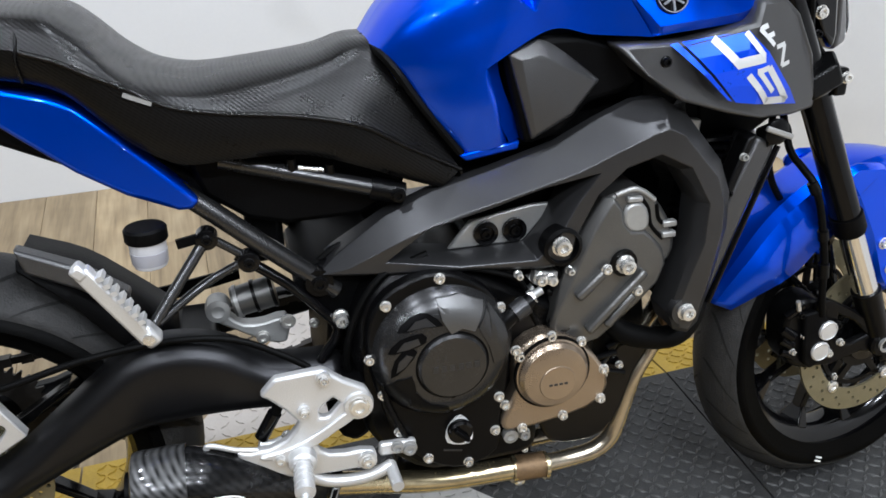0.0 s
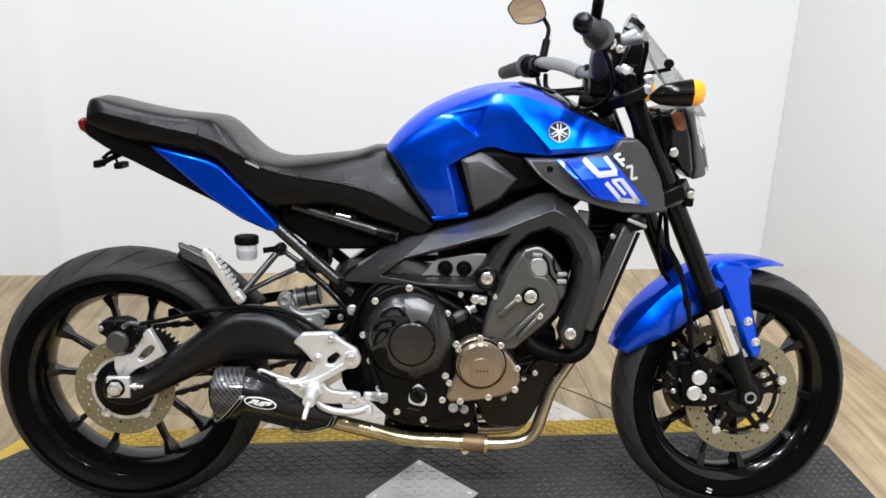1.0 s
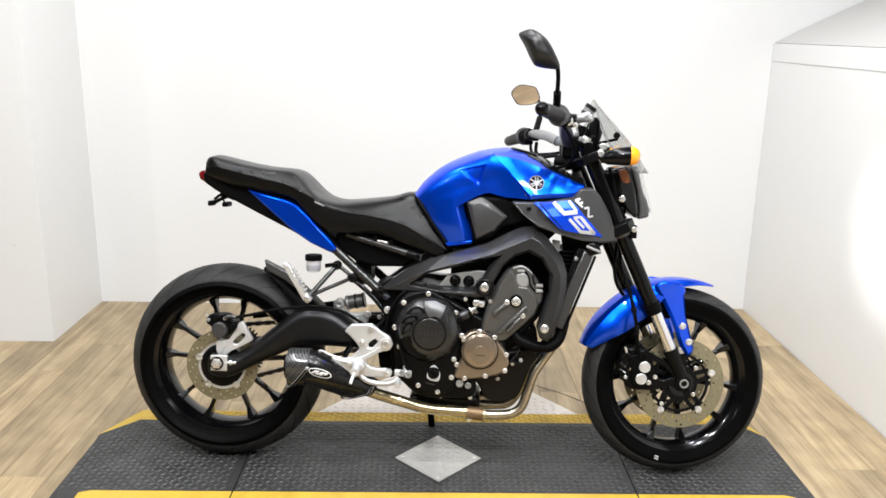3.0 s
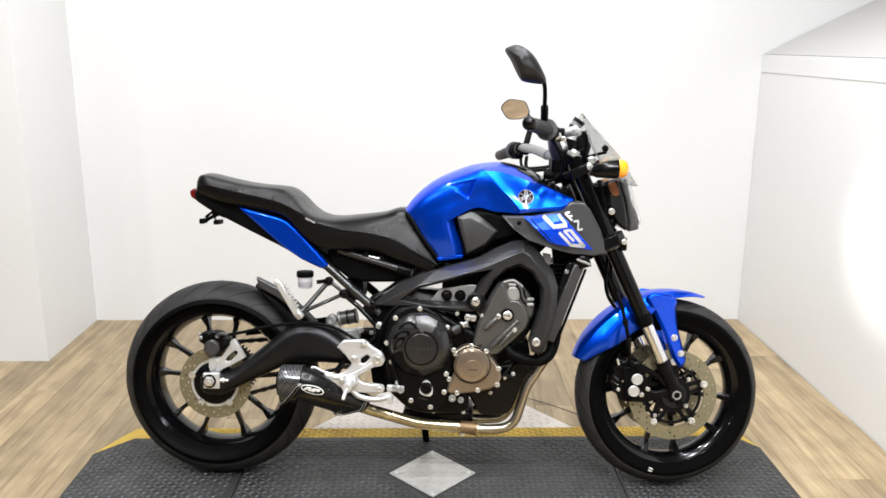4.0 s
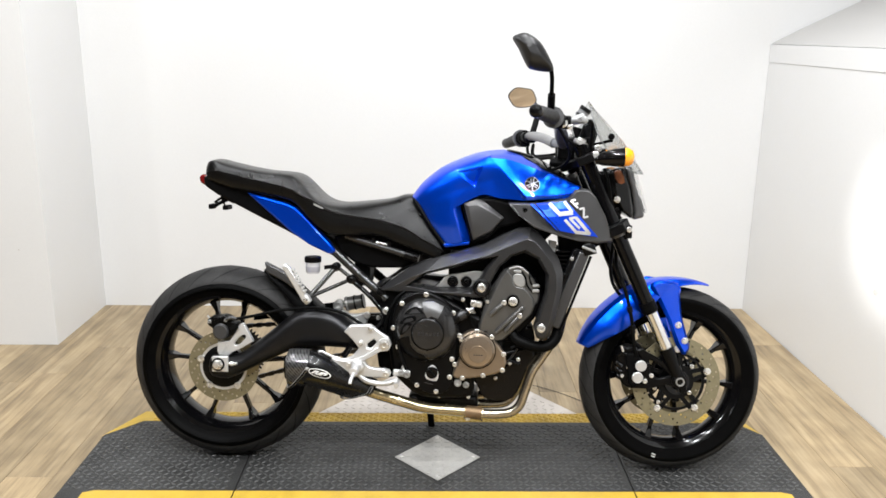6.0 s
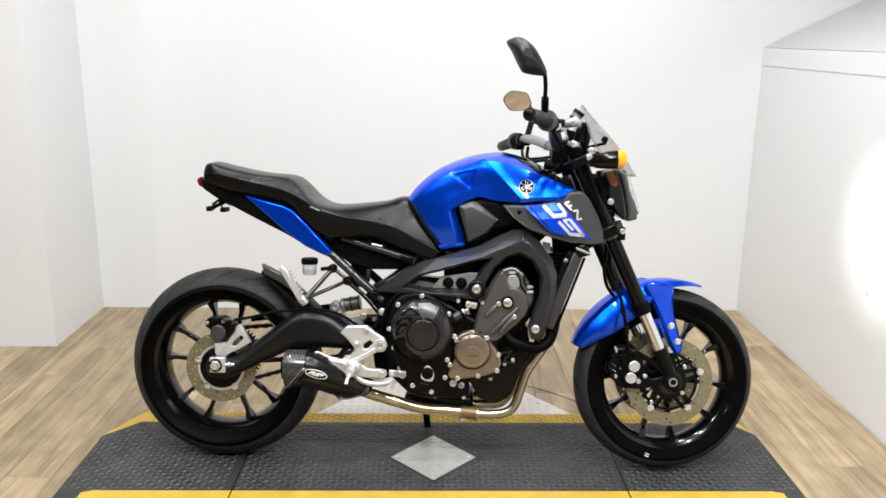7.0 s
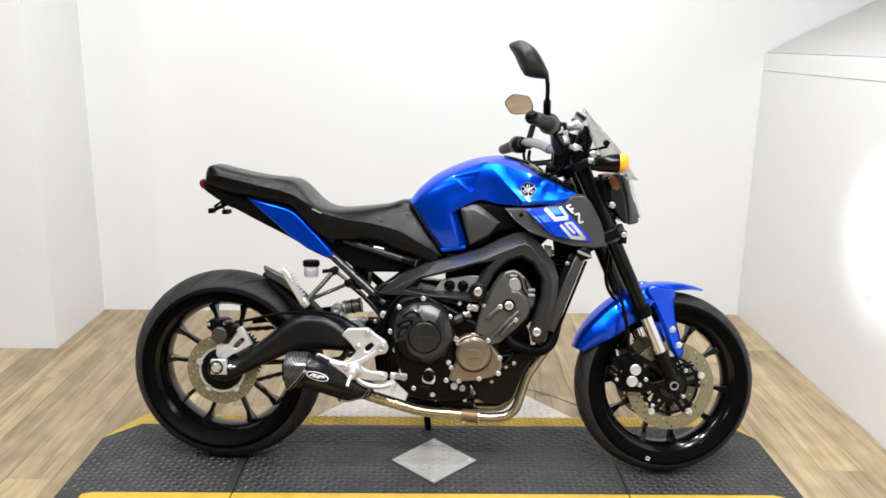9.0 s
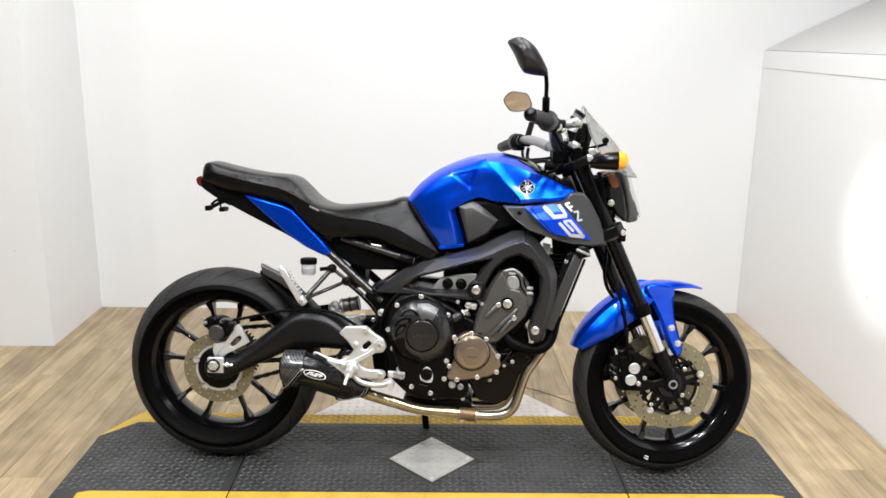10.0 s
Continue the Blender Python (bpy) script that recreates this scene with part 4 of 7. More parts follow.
ring_q = []
for k in range(28):
    a0, a1 = 2 * math.pi * k / 28, 2 * math.pi * (k + 1) / 28
    ring_q.append([(0.034 * math.cos(a0), 0.0138 * math.sin(a0)), (0.034 * math.cos(a1), 0.0138 * math.sin(a1)), (0.0305 * math.cos(a1), 0.0108 * math.sin(a1)), (0.0305 * math.cos(a0), 0.0108 * math.sin(a0))])
bd = on_sleeve(ring_q, "badge", muf, 0.002, "white oval badge outline")
for u0, v0, u1, v1 in ((-0.022, -0.006, -0.012, 0.0065), (-0.011, -0.005, -0.006, 0.0065), (-0.006, -0.006, 0.006, 0.0065), (0.003, -0.0065, 0.008, 0.006), (0.008, 0.0045, 0.022, 0.0045), (0.012, -0.002, 0.021, 0.003)):
    on_sleeve([[(u0 - 0.0035, v0), (u0 + 0.0035, v0), (u1 + 0.0035, v1), (u1 - 0.0035, v1)]] if abs(v1 - v0) > 0.002 else [[(u0, v0 - 0.0025), (u1, v0 - 0.0025), (u1, v0 + 0.0025), (u0, v0 + 0.0025)]], "badge_stroke", bd, 0.002)
pipe = part("exhaust_pipe", tube([(0.43, 0.157, 0.285), (0.465, 0.145, 0.268), (0.499, 0.137, 0.254), (0.569, 0.125, 0.231), (0.657, 0.115, 0.206), (0.775, 0.11, 0.197)], 0.0175, 20), GOLD, bike, "heat-tinted golden steel exhaust pipe")
part("mid_pipe", tube([(0.76, 0.11, 0.197), (0.83, 0.105, 0.19), (0.88, 0.1, 0.188), (0.922, 0.1, 0.195), (0.95, 0.1, 0.218), (0.967, 0.098, 0.268), (0.984, 0.095, 0.322), (1.013, 0.09, 0.368), (1.046, 0.085, 0.42), (1.06, 0.08, 0.47)], 0.0148, 18), STEEL, pipe, "polished steel header pipe")
part("header_pipe", tube([(0.80, 0.06, 0.208), (0.86, 0.055, 0.206), (0.909, 0.055, 0.214), (0.938, 0.055, 0.25), (0.958, 0.055, 0.305), (1.0, 0.05, 0.36), (1.045, 0.05, 0.42), (1.06, 0.05, 0.48)], 0.0148, 16), STEEL, pipe)
part("header_pipe", tube([(0.80, -0.03, 0.205), (0.9, -0.045, 0.212), (0.945, -0.05, 0.25), (0.98, -0.05, 0.33), (1.04, -0.05, 0.4), (1.06, -0.05, 0.5)], 0.0175, 16), STEEL, pipe)
part("collector", block(0.6, 0.82, -0.06, 0.092, 0.195, 0.24), SATIN, pipe, bevel=0.012)
part("pipe_clamp", tube([(0.778, 0.109, 0.1955), (0.836, 0.105, 0.1895)], 0.0205, 20), RUST, pipe, "browned pipe clamp")
for cx in (0.78, 0.834):
    part("clamp_rim", tube([(cx - 0.003, 0.107, 0.1945 - (cx - 0.78) * 0.1), (cx + 0.003, 0.107, 0.194 - (cx - 0.78) * 0.1)], 0.0222, 20), GOLD, pipe)
part("clamp_lug", lathe([(0.009, 0), (0.009, 0.02), (0.004, 0.022), (0, 0.02)], 0.788, 0.178, 14, w=0.1), BOLT, pipe)
part("pipe_bumper", tube([(0.675, 0.03, 0.2), (0.68, 0.03, 0.165)], 0.014), RUBBERSOFT, pipe)

# ---- engine ----
case = [(0.54, 0.47), (0.56, 0.55), (0.63, 0.585), (0.72, 0.56), (0.79, 0.52), (0.875, 0.47), (0.895, 0.42), (0.875, 0.36), (0.835, 0.332), (0.806, 0.31), (0.804, 0.256), (0.736, 0.247), (0.645, 0.249), (0.595, 0.28), (0.55, 0.34)]
eng = part("engine", prism(rounded(case, 2), -0.15, 0.145), SATIN, bike, "black three-cylinder engine with bronze side cover", bevel=0.012)
# clutch cover: flange, stepped dome, boss
flange = [(0.556, 0.485), (0.567, 0.538), (0.6, 0.568), (0.655, 0.582), (0.71, 0.558), (0.742, 0.52), (0.757, 0.468), (0.752, 0.40), (0.742, 0.341), (0.735, 0.285), (0.685, 0.265), (0.633, 0.285), (0.59, 0.334), (0.565, 0.413)]
cov = part("clutch_cover", prism(rounded(flange, 3), 0.143, 0.168), SATIN, eng, "satin black clutch cover", bevel=0.004)
part("cover_dome", lathe([(0.1, 0), (0.094, 0.012), (0.088, 0.022), (0.078, 0.030), (0.06, 0.034), (0, 0.036)], 0.658, 0.466, 64, w=0.164), DOME, cov, smooth=50)
part("cover_boss", lathe([(0.047, 0), (0.047, 0.006), (0.044, 0.010), (0, 0.011)], 0.664, 0.46, 48, w=0.196), DOME, cov, smooth=25)
def dome_w(x, z):
    """Height of the clutch dome's face over the bike's middle plane."""
    r = math.hypot(x - 0.658, z - 0.466)
    prof = ((0.0, 0.2), (0.06, 0.198), (0.078, 0.194), (0.088, 0.186), (0.094, 0.176), (0.1, 0.164))
    for (r0, w0), (r1, w1) in zip(prof, prof[1:]):
        if r <= r1:
            return w0 + (w1 - w0) * (r - r0) / (r1 - r0)
    return 0.162


def dome_patch(name, pts, lift, mat):
    """A raised patch that follows the clutch dome."""
    bm = bmesh.new()
    n = len(pts)
    bm.faces.new([bm.verts.new((x, 0, z)) for x, z in pts])
    bmesh.ops.triangulate(bm, faces=bm.faces[:])
    for _ in range(2):
        bmesh.ops.subdivide_edges(bm, edges=bm.edges[:], cuts=1, use_grid_fill=True)
    for v in bm.verts:
        v.co.y = -(dome_w(v.co.x, v.co.z) + lift)
    ext = bmesh.ops.extrude_face_region(bm, geom=bm.faces[:])
    for v in ext["geom"]:
        if isinstance(v, bmesh.types.BMVert):
            v.co.y += lift + 0.004
    return part(name, bm, mat, cov, smooth=25)


# Lighter copy of the dome paint: the upper facet's highlight put into its colour.
LITFACET = material("lit_graphite_facet", (0.13, 0.13, 0.13), 0.4, 0.8, vary=0.1, bump=0.15, fine=600)
LEAVES = ([(0.593, 0.516), (0.611, 0.535), (0.634, 0.54), (0.653, 0.521), (0.627, 0.522)], [(0.579, 0.487), (0.595, 0.507), (0.625, 0.514), (0.629, 0.5), (0.603, 0.492)], [(0.581, 0.452), (0.587, 0.478), (0.604, 0.494), (0.617, 0.488), (0.6, 0.466)])
for lf in LEAVES:
    cx, cz = sum(p[0] for p in lf) / 5, sum(p[1] for p in lf) / 5
    dome_patch("cover_leaf", rounded(lf, 2), 0.0012, BLACK)
    dome_patch("leaf_face", [(cx + (x - cx) * 0.62 + 0.001, cz + (z - cz) * 0.62 - 0.001) for x, z in lf], 0.0022, FRAMEGREY)
dome_patch("cover_facet", [(0.647, 0.555), (0.68, 0.556), (0.712, 0.541), (0.695, 0.507), (0.677, 0.514), (0.663, 0.508), (0.652, 0.528)], 0.0035, LITFACET)
dome_patch("cover_facet", [(0.701, 0.51), (0.718, 0.538), (0.742, 0.50), (0.748, 0.46), (0.722, 0.452), (0.715, 0.48)], 0.0025, DOME)
dome_patch("cover_step", rounded([(0.572, 0.436), (0.608, 0.452), (0.613, 0.427), (0.632, 0.403), (0.656, 0.393), (0.657, 0.377), (0.62, 0.378), (0.585, 0.4)], 2), 0.002, SATIN)
part("cover_groove", lathe([(0.0505, 0), (0.0505, 0.0012), (0.0475, 0.0012), (0.0475, 0)], 0.664, 0.46, 48, closed=True, w=0.1975), BLACK, cov)
part("cover_groove", bar((0.664, 0.1975, 0.412), (0.663, 0.186, 0.378), 0.005, 0.004), BLACK, cov)
# faint raised maker's mark on the boss, as plain bars
for k in range(6):
    part("boss_mark", block(0.636 + 0.0112 * k, 0.643 + 0.0112 * k, 0.2065, 0.2074, 0.456, 0.465), FRAMEGREY, cov, smooth=0)
part("cable_arm", tube([(0.732, 0.17, 0.478), (0.752, 0.175, 0.505), (0.785, 0.17, 0.525)], 0.011), SATIN, cov)
part("cable_arm_collar", tube([(0.757, 0.175, 0.51), (0.776, 0.172, 0.52)], 0.014), FRAMEGREY, cov)
for bx, bz in ((0.657, 0.574), (0.584, 0.545), (0.558, 0.469), (0.573, 0.411), (0.592, 0.347), (0.632, 0.293), (0.691, 0.274), (0.732, 0.321), (0.747, 0.361), (0.738, 0.377), (0.740, 0.519)):
    bolt(cov, bx, 0.167, bz, 0.0062)
win = part("oil_filler", prism(rounded([(0.660, 0.316), (0.692, 0.309), (0.697, 0.335), (0.68, 0.358), (0.662, 0.342)], 3), 0.167, 0.1715), WHITE, cov, "white ring plate under a black filler cap")
part("filler_cap", lathe([(0.018, 0), (0.018, 0.008), (0.015, 0.011), (0, 0.011)], 0.678, 0.335, 28, w=0.171), GLOSS, win)
part("filler_grip", bar((0.668, 0.186, 0.346), (0.688, 0.186, 0.325), 0.007, 0.01), BLACK, win, bevel=0.002)
part("cover_print", bar((0.655, 0.1685, 0.302), (0.682, 0.1685, 0.296), 0.003, 0.001), FRAMEGREY, cov)
# bronze cover
bz_out = [(0.748, 0.318), (0.744, 0.345), (0.762, 0.385), (0.76, 0.437), (0.782, 0.462), (0.815, 0.468), (0.855, 0.449), (0.899, 0.395), (0.895, 0.348), (0.836, 0.326)]
bro = part("alternator_cover", prism(rounded(bz_out, 2), 0.14, 0.175), BRONZE, eng, "bronze-painted engine side cover", bevel=0.006)
part("cover_disc", lathe([(0.056, 0), (0.056, 0.004), (0.051, 0.006), (0.051, 0.012), (0.046, 0.018), (0.03, 0.0205), (0, 0.021)], 0.814, 0.408, 56, w=0.173), BRONZE, bro, smooth=35)
part("cover_ring", lathe([(0.0565, 0), (0.0565, 0.005), (0.0535, 0.005), (0.0535, 0)], 0.814, 0.408, 56, closed=True, w=0.1735), BLACK, bro)
part("cover_face", lathe([(0.027, 0), (0.026, 0.0015), (0, 0.0015)], 0.816, 0.4, 40, w=0.1935), BRONZE, bro)
for k in range(4):
    part("cover_mark", block(0.803 + 0.0075 * k, 0.808 + 0.0075 * k, 0.195, 0.196, 0.397, 0.400), FRAMEGREY, bro, smooth=0)
for bx, bz in ((0.812, 0.466), (0.857, 0.45), (0.894, 0.398), (0.891, 0.349), (0.833, 0.331), (0.771, 0.321), (0.766, 0.441), (0.760, 0.452)):
    bolt(bro, bx, 0.174, bz, 0.0062)
part("drain_ring", lathe([(0.011, 0), (0.011, 0.012), (0.006, 0.013), (0, 0.01)], 0.757, 0.302, 18, w=0.155), CARRIER, eng)
bolt(eng, 0.782, 0.15, 0.293, 0.008, CARRIER, "drain_bolt", 0.01)
# cylinders, sloping forward
cyl = [(0.80, 0.45), (0.83, 0.53), (0.862, 0.6), (0.89, 0.637), (0.935, 0.652), (0.985, 0.63), (1.01, 0.58), (1.005, 0.55), (0.985, 0.5), (0.925, 0.43), (0.87, 0.42)]
cy = part("cylinder_block", prism(cyl, -0.14, 0.135), SATIN, eng, "satin black sloping cylinder block", bevel=0.008)
head = [(0.885, 0.648), (0.906, 0.66), (0.93, 0.666), (0.948, 0.659), (0.965, 0.645), (0.983, 0.62), (0.995, 0.593), (0.997, 0.567), (0.985, 0.546), (0.965, 0.555), (0.93, 0.59), (0.9, 0.62)]
hd = part("cylinder_head_cover", prism(rounded(head, 2), -0.13, 0.162), ENGINEGREY, eng, "grey-painted cam cover", bevel=0.006)
part("head_boss", prism(rounded([(0.92, 0.642), (0.938, 0.645), (0.95, 0.634), (0.954, 0.614), (0.946, 0.602), (0.926, 0.605), (0.916, 0.622)], 2), 0.15, 0.168), CARRIER, hd, bevel=0.004)
part("head_edge", tube([(0.905, 0.16, 0.657), (0.93, 0.161, 0.6635), (0.947, 0.161, 0.6565), (0.962, 0.161, 0.644)], 0.004, 10), CARRIER, hd)
part("head_band", bar((0.919, 0.166, 0.651), (0.941, 0.166, 0.65), 0.008, 0.008), CARRIER, hd, bevel=0.002)
for pts in ([(0.942, 0.65), (0.953, 0.633), (0.957, 0.613), (0.964, 0.601), (0.978, 0.586)], [(0.965, 0.638), (0.969, 0.618), (0.976, 0.609)]):
    part("head_groove", tube([(x, 0.1625, z) for x, z in pts], 0.0028, 8), BLACK, hd)
for zz in (0.608, 0.592):
    part("head_tab", block(0.975, 0.996, 0.156, 0.168, zz - 0.0045, zz + 0.0045), CARRIER, hd, bevel=0.002)
side = [(0.822, 0.45), (0.816, 0.475), (0.823, 0.505), (0.832, 0.54), (0.848, 0.58), (0.866, 0.619), (0.889, 0.655), (0.901, 0.656), (0.915, 0.638), (0.919, 0.618), (0.929, 0.606), (0.949, 0.604), (0.965, 0.589), (0.979, 0.572), (0.985, 0.548), (0.975, 0.52), (0.946, 0.49), (0.915, 0.46), (0.892, 0.438), (0.855, 0.43)]
part("chain_cover", faceted(side, [0.006] * 3 + [0.011] * 4 + [0.004] * 13, [0.006] * 3 + [0.012] * 4 + [0.005] * 13, 0.12, 0.168, warp=lambda x, z: -0.12 * max(0.0, 0.5 - z)), ENGINEGREY, cy, bevel=0.002)
for p, q in (((0.888, 0.552), (0.85, 0.517)), ((0.934, 0.512), (0.895, 0.467)), ((0.95, 0.545), (0.868, 0.462))):
    part("cover_rib", bar((p[0], 0.17, p[1]), (q[0], 0.17, q[1]), 0.012, 0.018), ENGINEGREY, cy, bevel=0.004)
for bx, bz in ((0.891, 0.556), (0.939, 0.517)):
    bolt(cy, bx, 0.173, bz, 0.0065)
bolt(cy, 0.918, 0.172, 0.56, 0.011, BOLT, "stud", 0.016)
part("stud_seat", lathe([(0.02, 0), (0.019, 0.006), (0, 0.006)], 0.918, 0.56, 28, w=0.167), SATIN, cy)
part("cover_step", prism([(0.826, 0.455), (0.83, 0.475), (0.86, 0.505), (0.868, 0.498), (0.845, 0.462)], 0.15, 0.164), DOME, cy, bevel=0.003)
for k, (bx, bz) in enumerate(((0.795, 0.535), (0.815, 0.545), (0.783, 0.505))):
    part("hose_clip", tube([(bx, 0.13, bz), (bx + 0.02, 0.13, bz + 0.016)], 0.009), CARRIER, cy)
part("coolant_hose", tube([(0.915, 0.135, 0.46), (0.93, 0.145, 0.44), (0.956, 0.15, 0.428), (0.99, 0.15, 0.419), (1.024, 0.148, 0.421), (1.049, 0.14, 0.44), (1.062, 0.13, 0.475), (1.07, 0.12, 0.52)], 0.0172, 16), RUBBERSOFT, eng, "thick black coolant hose")
part("coolant_clip", tube([(1.055, 0.122, 0.462), (1.064, 0.12, 0.476)], 0.019, 16), SILVER, eng)
part("coolant_hose", tube([(0.84, 0.12, 0.56), (0.86, 0.12, 0.52), (0.845, 0.13, 0.49), (0.82, 0.14, 0.475)], 0.010, 12), RUBBERSOFT, eng)
sump = part("oil_pan", prism(rounded([(0.802, 0.313), (0.844, 0.319), (0.891, 0.341), (0.92, 0.373), (0.941, 0.404), (0.981, 0.405), (0.99, 0.384), (0.97, 0.347), (0.951, 0.288), (0.925, 0.246), (0.884, 0.237), (0.837, 0.245), (0.819, 0.278)], 2), -0.1, 0.125), GLOSS, eng, "gloss black sump and oil filter cover", bevel=0.01)
part("front_cover", prism([(0.87, 0.345), (0.9, 0.45), (0.93, 0.475), (0.985, 0.47), (0.992, 0.43), (0.98, 0.395), (0.95, 0.375)], -0.1, 0.108), SATIN, eng, bevel=0.006)
part("pan_rim", tube([(0.842, 0.126, 0.324), (0.89, 0.126, 0.346), (0.918, 0.126, 0.376), (0.936, 0.126, 0.405)], 0.0035, 8), FRAMEGREY, sump)
part("oil_filter", tube([(0.93, 0.02, 0.33), (0.975, 0.02, 0.31)], 0.034, 24), GLOSS, eng)
part("pan_web", prism([(0.62, 0.27), (0.79, 0.262), (0.785, 0.245), (0.64, 0.243)], -0.08, 0.12), GLOSS, eng, bevel=0.004)
for k in range(4):
    part("pan_rib", bar((0.66 + 0.036 * k, 0.118, 0.3), (0.662 + 0.036 * k, 0.118, 0.25), 0.006, 0.012), SATIN, eng, bevel=0.002)
for bx, bz in ((0.872, 0.312), (0.915, 0.36), (0.94, 0.372), (0.79, 0.25), (0.7, 0.25)):
    bolt(eng, bx, 0.131, bz, 0.005)
for p, q in (((0.9, 0.395), (0.93, 0.40)), ((0.91, 0.372), (0.945, 0.362)), ((0.915, 0.41), (0.95, 0.425))):
    part("wire_clip", tube([(p[0], 0.14, p[1]), (q[0], 0.14, q[1])], 0.0045, 8), SATIN, eng)
# small fittings between the cover and the cylinders
for bx, bz, r in ((0.800, 0.549, 0.008), (0.816, 0.546, 0.007), (0.842, 0.556, 0.005), (0.768, 0.56, 0.005)):
    bolt(eng, bx, 0.158, bz, r, BOLT, "union_bolt", 0.012)
part("union_block", bar((0.792, 0.15, 0.55), (0.826, 0.15, 0.545), 0.02, 0.018), CARRIER, eng, bevel=0.003)
part("cable_thread", tube([(0.775, 0.168, 0.523), (0.80, 0.166, 0.535)], 0.006, 10), CARRIER, cov)
part("cable_nut", tube([(0.782, 0.168, 0.526), (0.788, 0.168, 0.529)], 0.0105, 6), BOLT, cov, smooth=20)
part("cable_nut", tube([(0.766, 0.17, 0.518), (0.771, 0.17, 0.5205)], 0.0105, 6), BOLT, cov, smooth=20)
part("engine_wire", tube([(0.70, 0.15, 0.575), (0.74, 0.155, 0.565), (0.775, 0.155, 0.545), (0.79, 0.15, 0.5), (0.80, 0.15, 0.475)], 0.004, 8), RUBBERSOFT, eng)
part("engine_wire", tube([(0.74, 0.14, 0.58), (0.78, 0.15, 0.575), (0.82, 0.15, 0.565), (0.838, 0.15, 0.52), (0.815, 0.155, 0.47)], 0.0035, 8), RUBBERSOFT, eng)
part("wire_plug", block(0.752, 0.772, 0.135, 0.155, 0.555, 0.572), BLACK, eng, bevel=0.003)
part("wire_plug", block(0.83, 0.846, 0.145, 0.16, 0.575, 0.592), SATIN, eng, bevel=0.003)
for k in range(3):
    part("cylinder_fin", bar((0.806 + 0.012 * k, 0.136, 0.49 + 0.028 * k), (0.832 + 0.012 * k, 0.14, 0.475 + 0.028 * k), 0.008, 0.012), SATIN, cy, bevel=0.002)
part("inner_block", prism([(0.73, 0.50), (0.735, 0.565), (0.8, 0.562), (0.85, 0.55), (0.85, 0.46), (0.76, 0.45)], -0.1, 0.115), BLACK, eng, bevel=0.006)
part("throttle_body", block(0.72, 0.85, -0.13, 0.1, 0.60, 0.69), BLACK, eng, bevel=0.01)
part("airbox", block(0.66, 0.98, -0.1, 0.09, 0.70, 0.86), BLACK, eng, bevel=0.02)
part("engine_hose", tube([(0.76, 0.12, 0.585), (0.8, 0.13, 0.57), (0.835, 0.135, 0.545), (0.86, 0.14, 0.53)], 0.006, 8), RUBBERSOFT, eng)
part("engine_hose", tube([(0.55, 0.13, 0.40), (0.53, 0.14, 0.45), (0.545, 0.145, 0.52), (0.585, 0.14, 0.575), (0.65, 0.13, 0.595)], 0.005, 8), RUBBERSOFT, eng)

# ---- frame ----
fr_out = [(0.505, 0.573), (0.535, 0.6), (0.6, 0.648), (0.66, 0.674), (0.74, 0.698), (0.83, 0.728), (0.885, 0.758), (0.93, 0.779), (0.966, 0.783), (0.996, 0.762), (1.05, 0.694), (1.064, 0.65), (1.062, 0.60), (1.045, 0.52), (1.028, 0.462), (1.01, 0.448), (0.99, 0.455), (0.982, 0.48), (0.997, 0.535), (1.014, 0.59), (1.014, 0.643), (0.986, 0.69), (0.95, 0.708), (0.912, 0.695), (0.876, 0.664), (0.848, 0.612), (0.838, 0.572), (0.8, 0.567), (0.7, 0.572), (0.6, 0.574)]
fr_hole = [(0.605, 0.598), (0.65, 0.63), (0.73, 0.652), (0.8, 0.675), (0.862, 0.692), (0.838, 0.664), (0.812, 0.615), (0.788, 0.59), (0.69, 0.589)]


def frame_warp(x, z):
    return 0.05 * max(0.0, min(1.0, (x - 0.66) / 0.36)) - 0.05 * max(0.0, min(1.0, (0.62 - x) / 0.14))


fr_wide = [0.006, 0.018, 0.026, 0.028, 0.028, 0.03, 0.034, 0.034, 0.03, 0.026, 0.024, 0.022, 0.018, 0.016, 0.014, 0.008, 0.008, 0.008, 0.006, 0.006, 0.008, 0.01, 0.01, 0.01, 0.008, 0.006, 0.006, 0.006, 0.006, 0.006]
fr_drop = [0.004, 0.02, 0.034, 0.04, 0.042, 0.044, 0.048, 0.048, 0.04, 0.034, 0.03, 0.024, 0.018, 0.016, 0.012, 0.008, 0.008, 0.008, 0.01, 0.014, 0.018, 0.02, 0.02, 0.02, 0.014, 0.008, 0.006, 0.006, 0.006, 0.006]
frm = part("frame", faceted(fr_out, fr_wide, fr_drop, 0.09, 0.153, [fr_hole], 0.008, 0.02, warp=frame_warp), FRAMEGREY, bike, "dark grey cast aluminium frame", bevel=0.0035, segments=2, smooth=25)
part("left_spar", prism(rounded(fr_out, 2), -0.148, -0.105, [fr_hole], warp=lambda x, z: -frame_warp(x, z)), FRAMEGREY, frm, bevel=0.006)
part("inner_spar", prism([(0.845, 0.585), (0.86, 0.66), (0.9, 0.71), (0.99, 0.7), (1.03, 0.63), (1.01, 0.52), (0.96, 0.5)], -0.02, 0.06), BLACK, frm, bevel=0.01)
part("steering_head", tube([(1.125, 0, 0.80), (1.07, 0, 0.93)], 0.045, 24), FRAMEGREY, frm)
part("head_gusset", prism([(0.9, 0.72), (0.95, 0.80), (1.05, 0.92), (1.1, 0.82), (1.0, 0.72)], -0.08, 0.08), BLACK, frm, bevel=0.01)
plate = part("engine_mount_plate", prism([(0.682, 0.59), (0.715, 0.628), (0.80, 0.642), (0.835, 0.64), (0.79, 0.589)], 0.108, 0.118), CARRIER, frm, bevel=0.003)
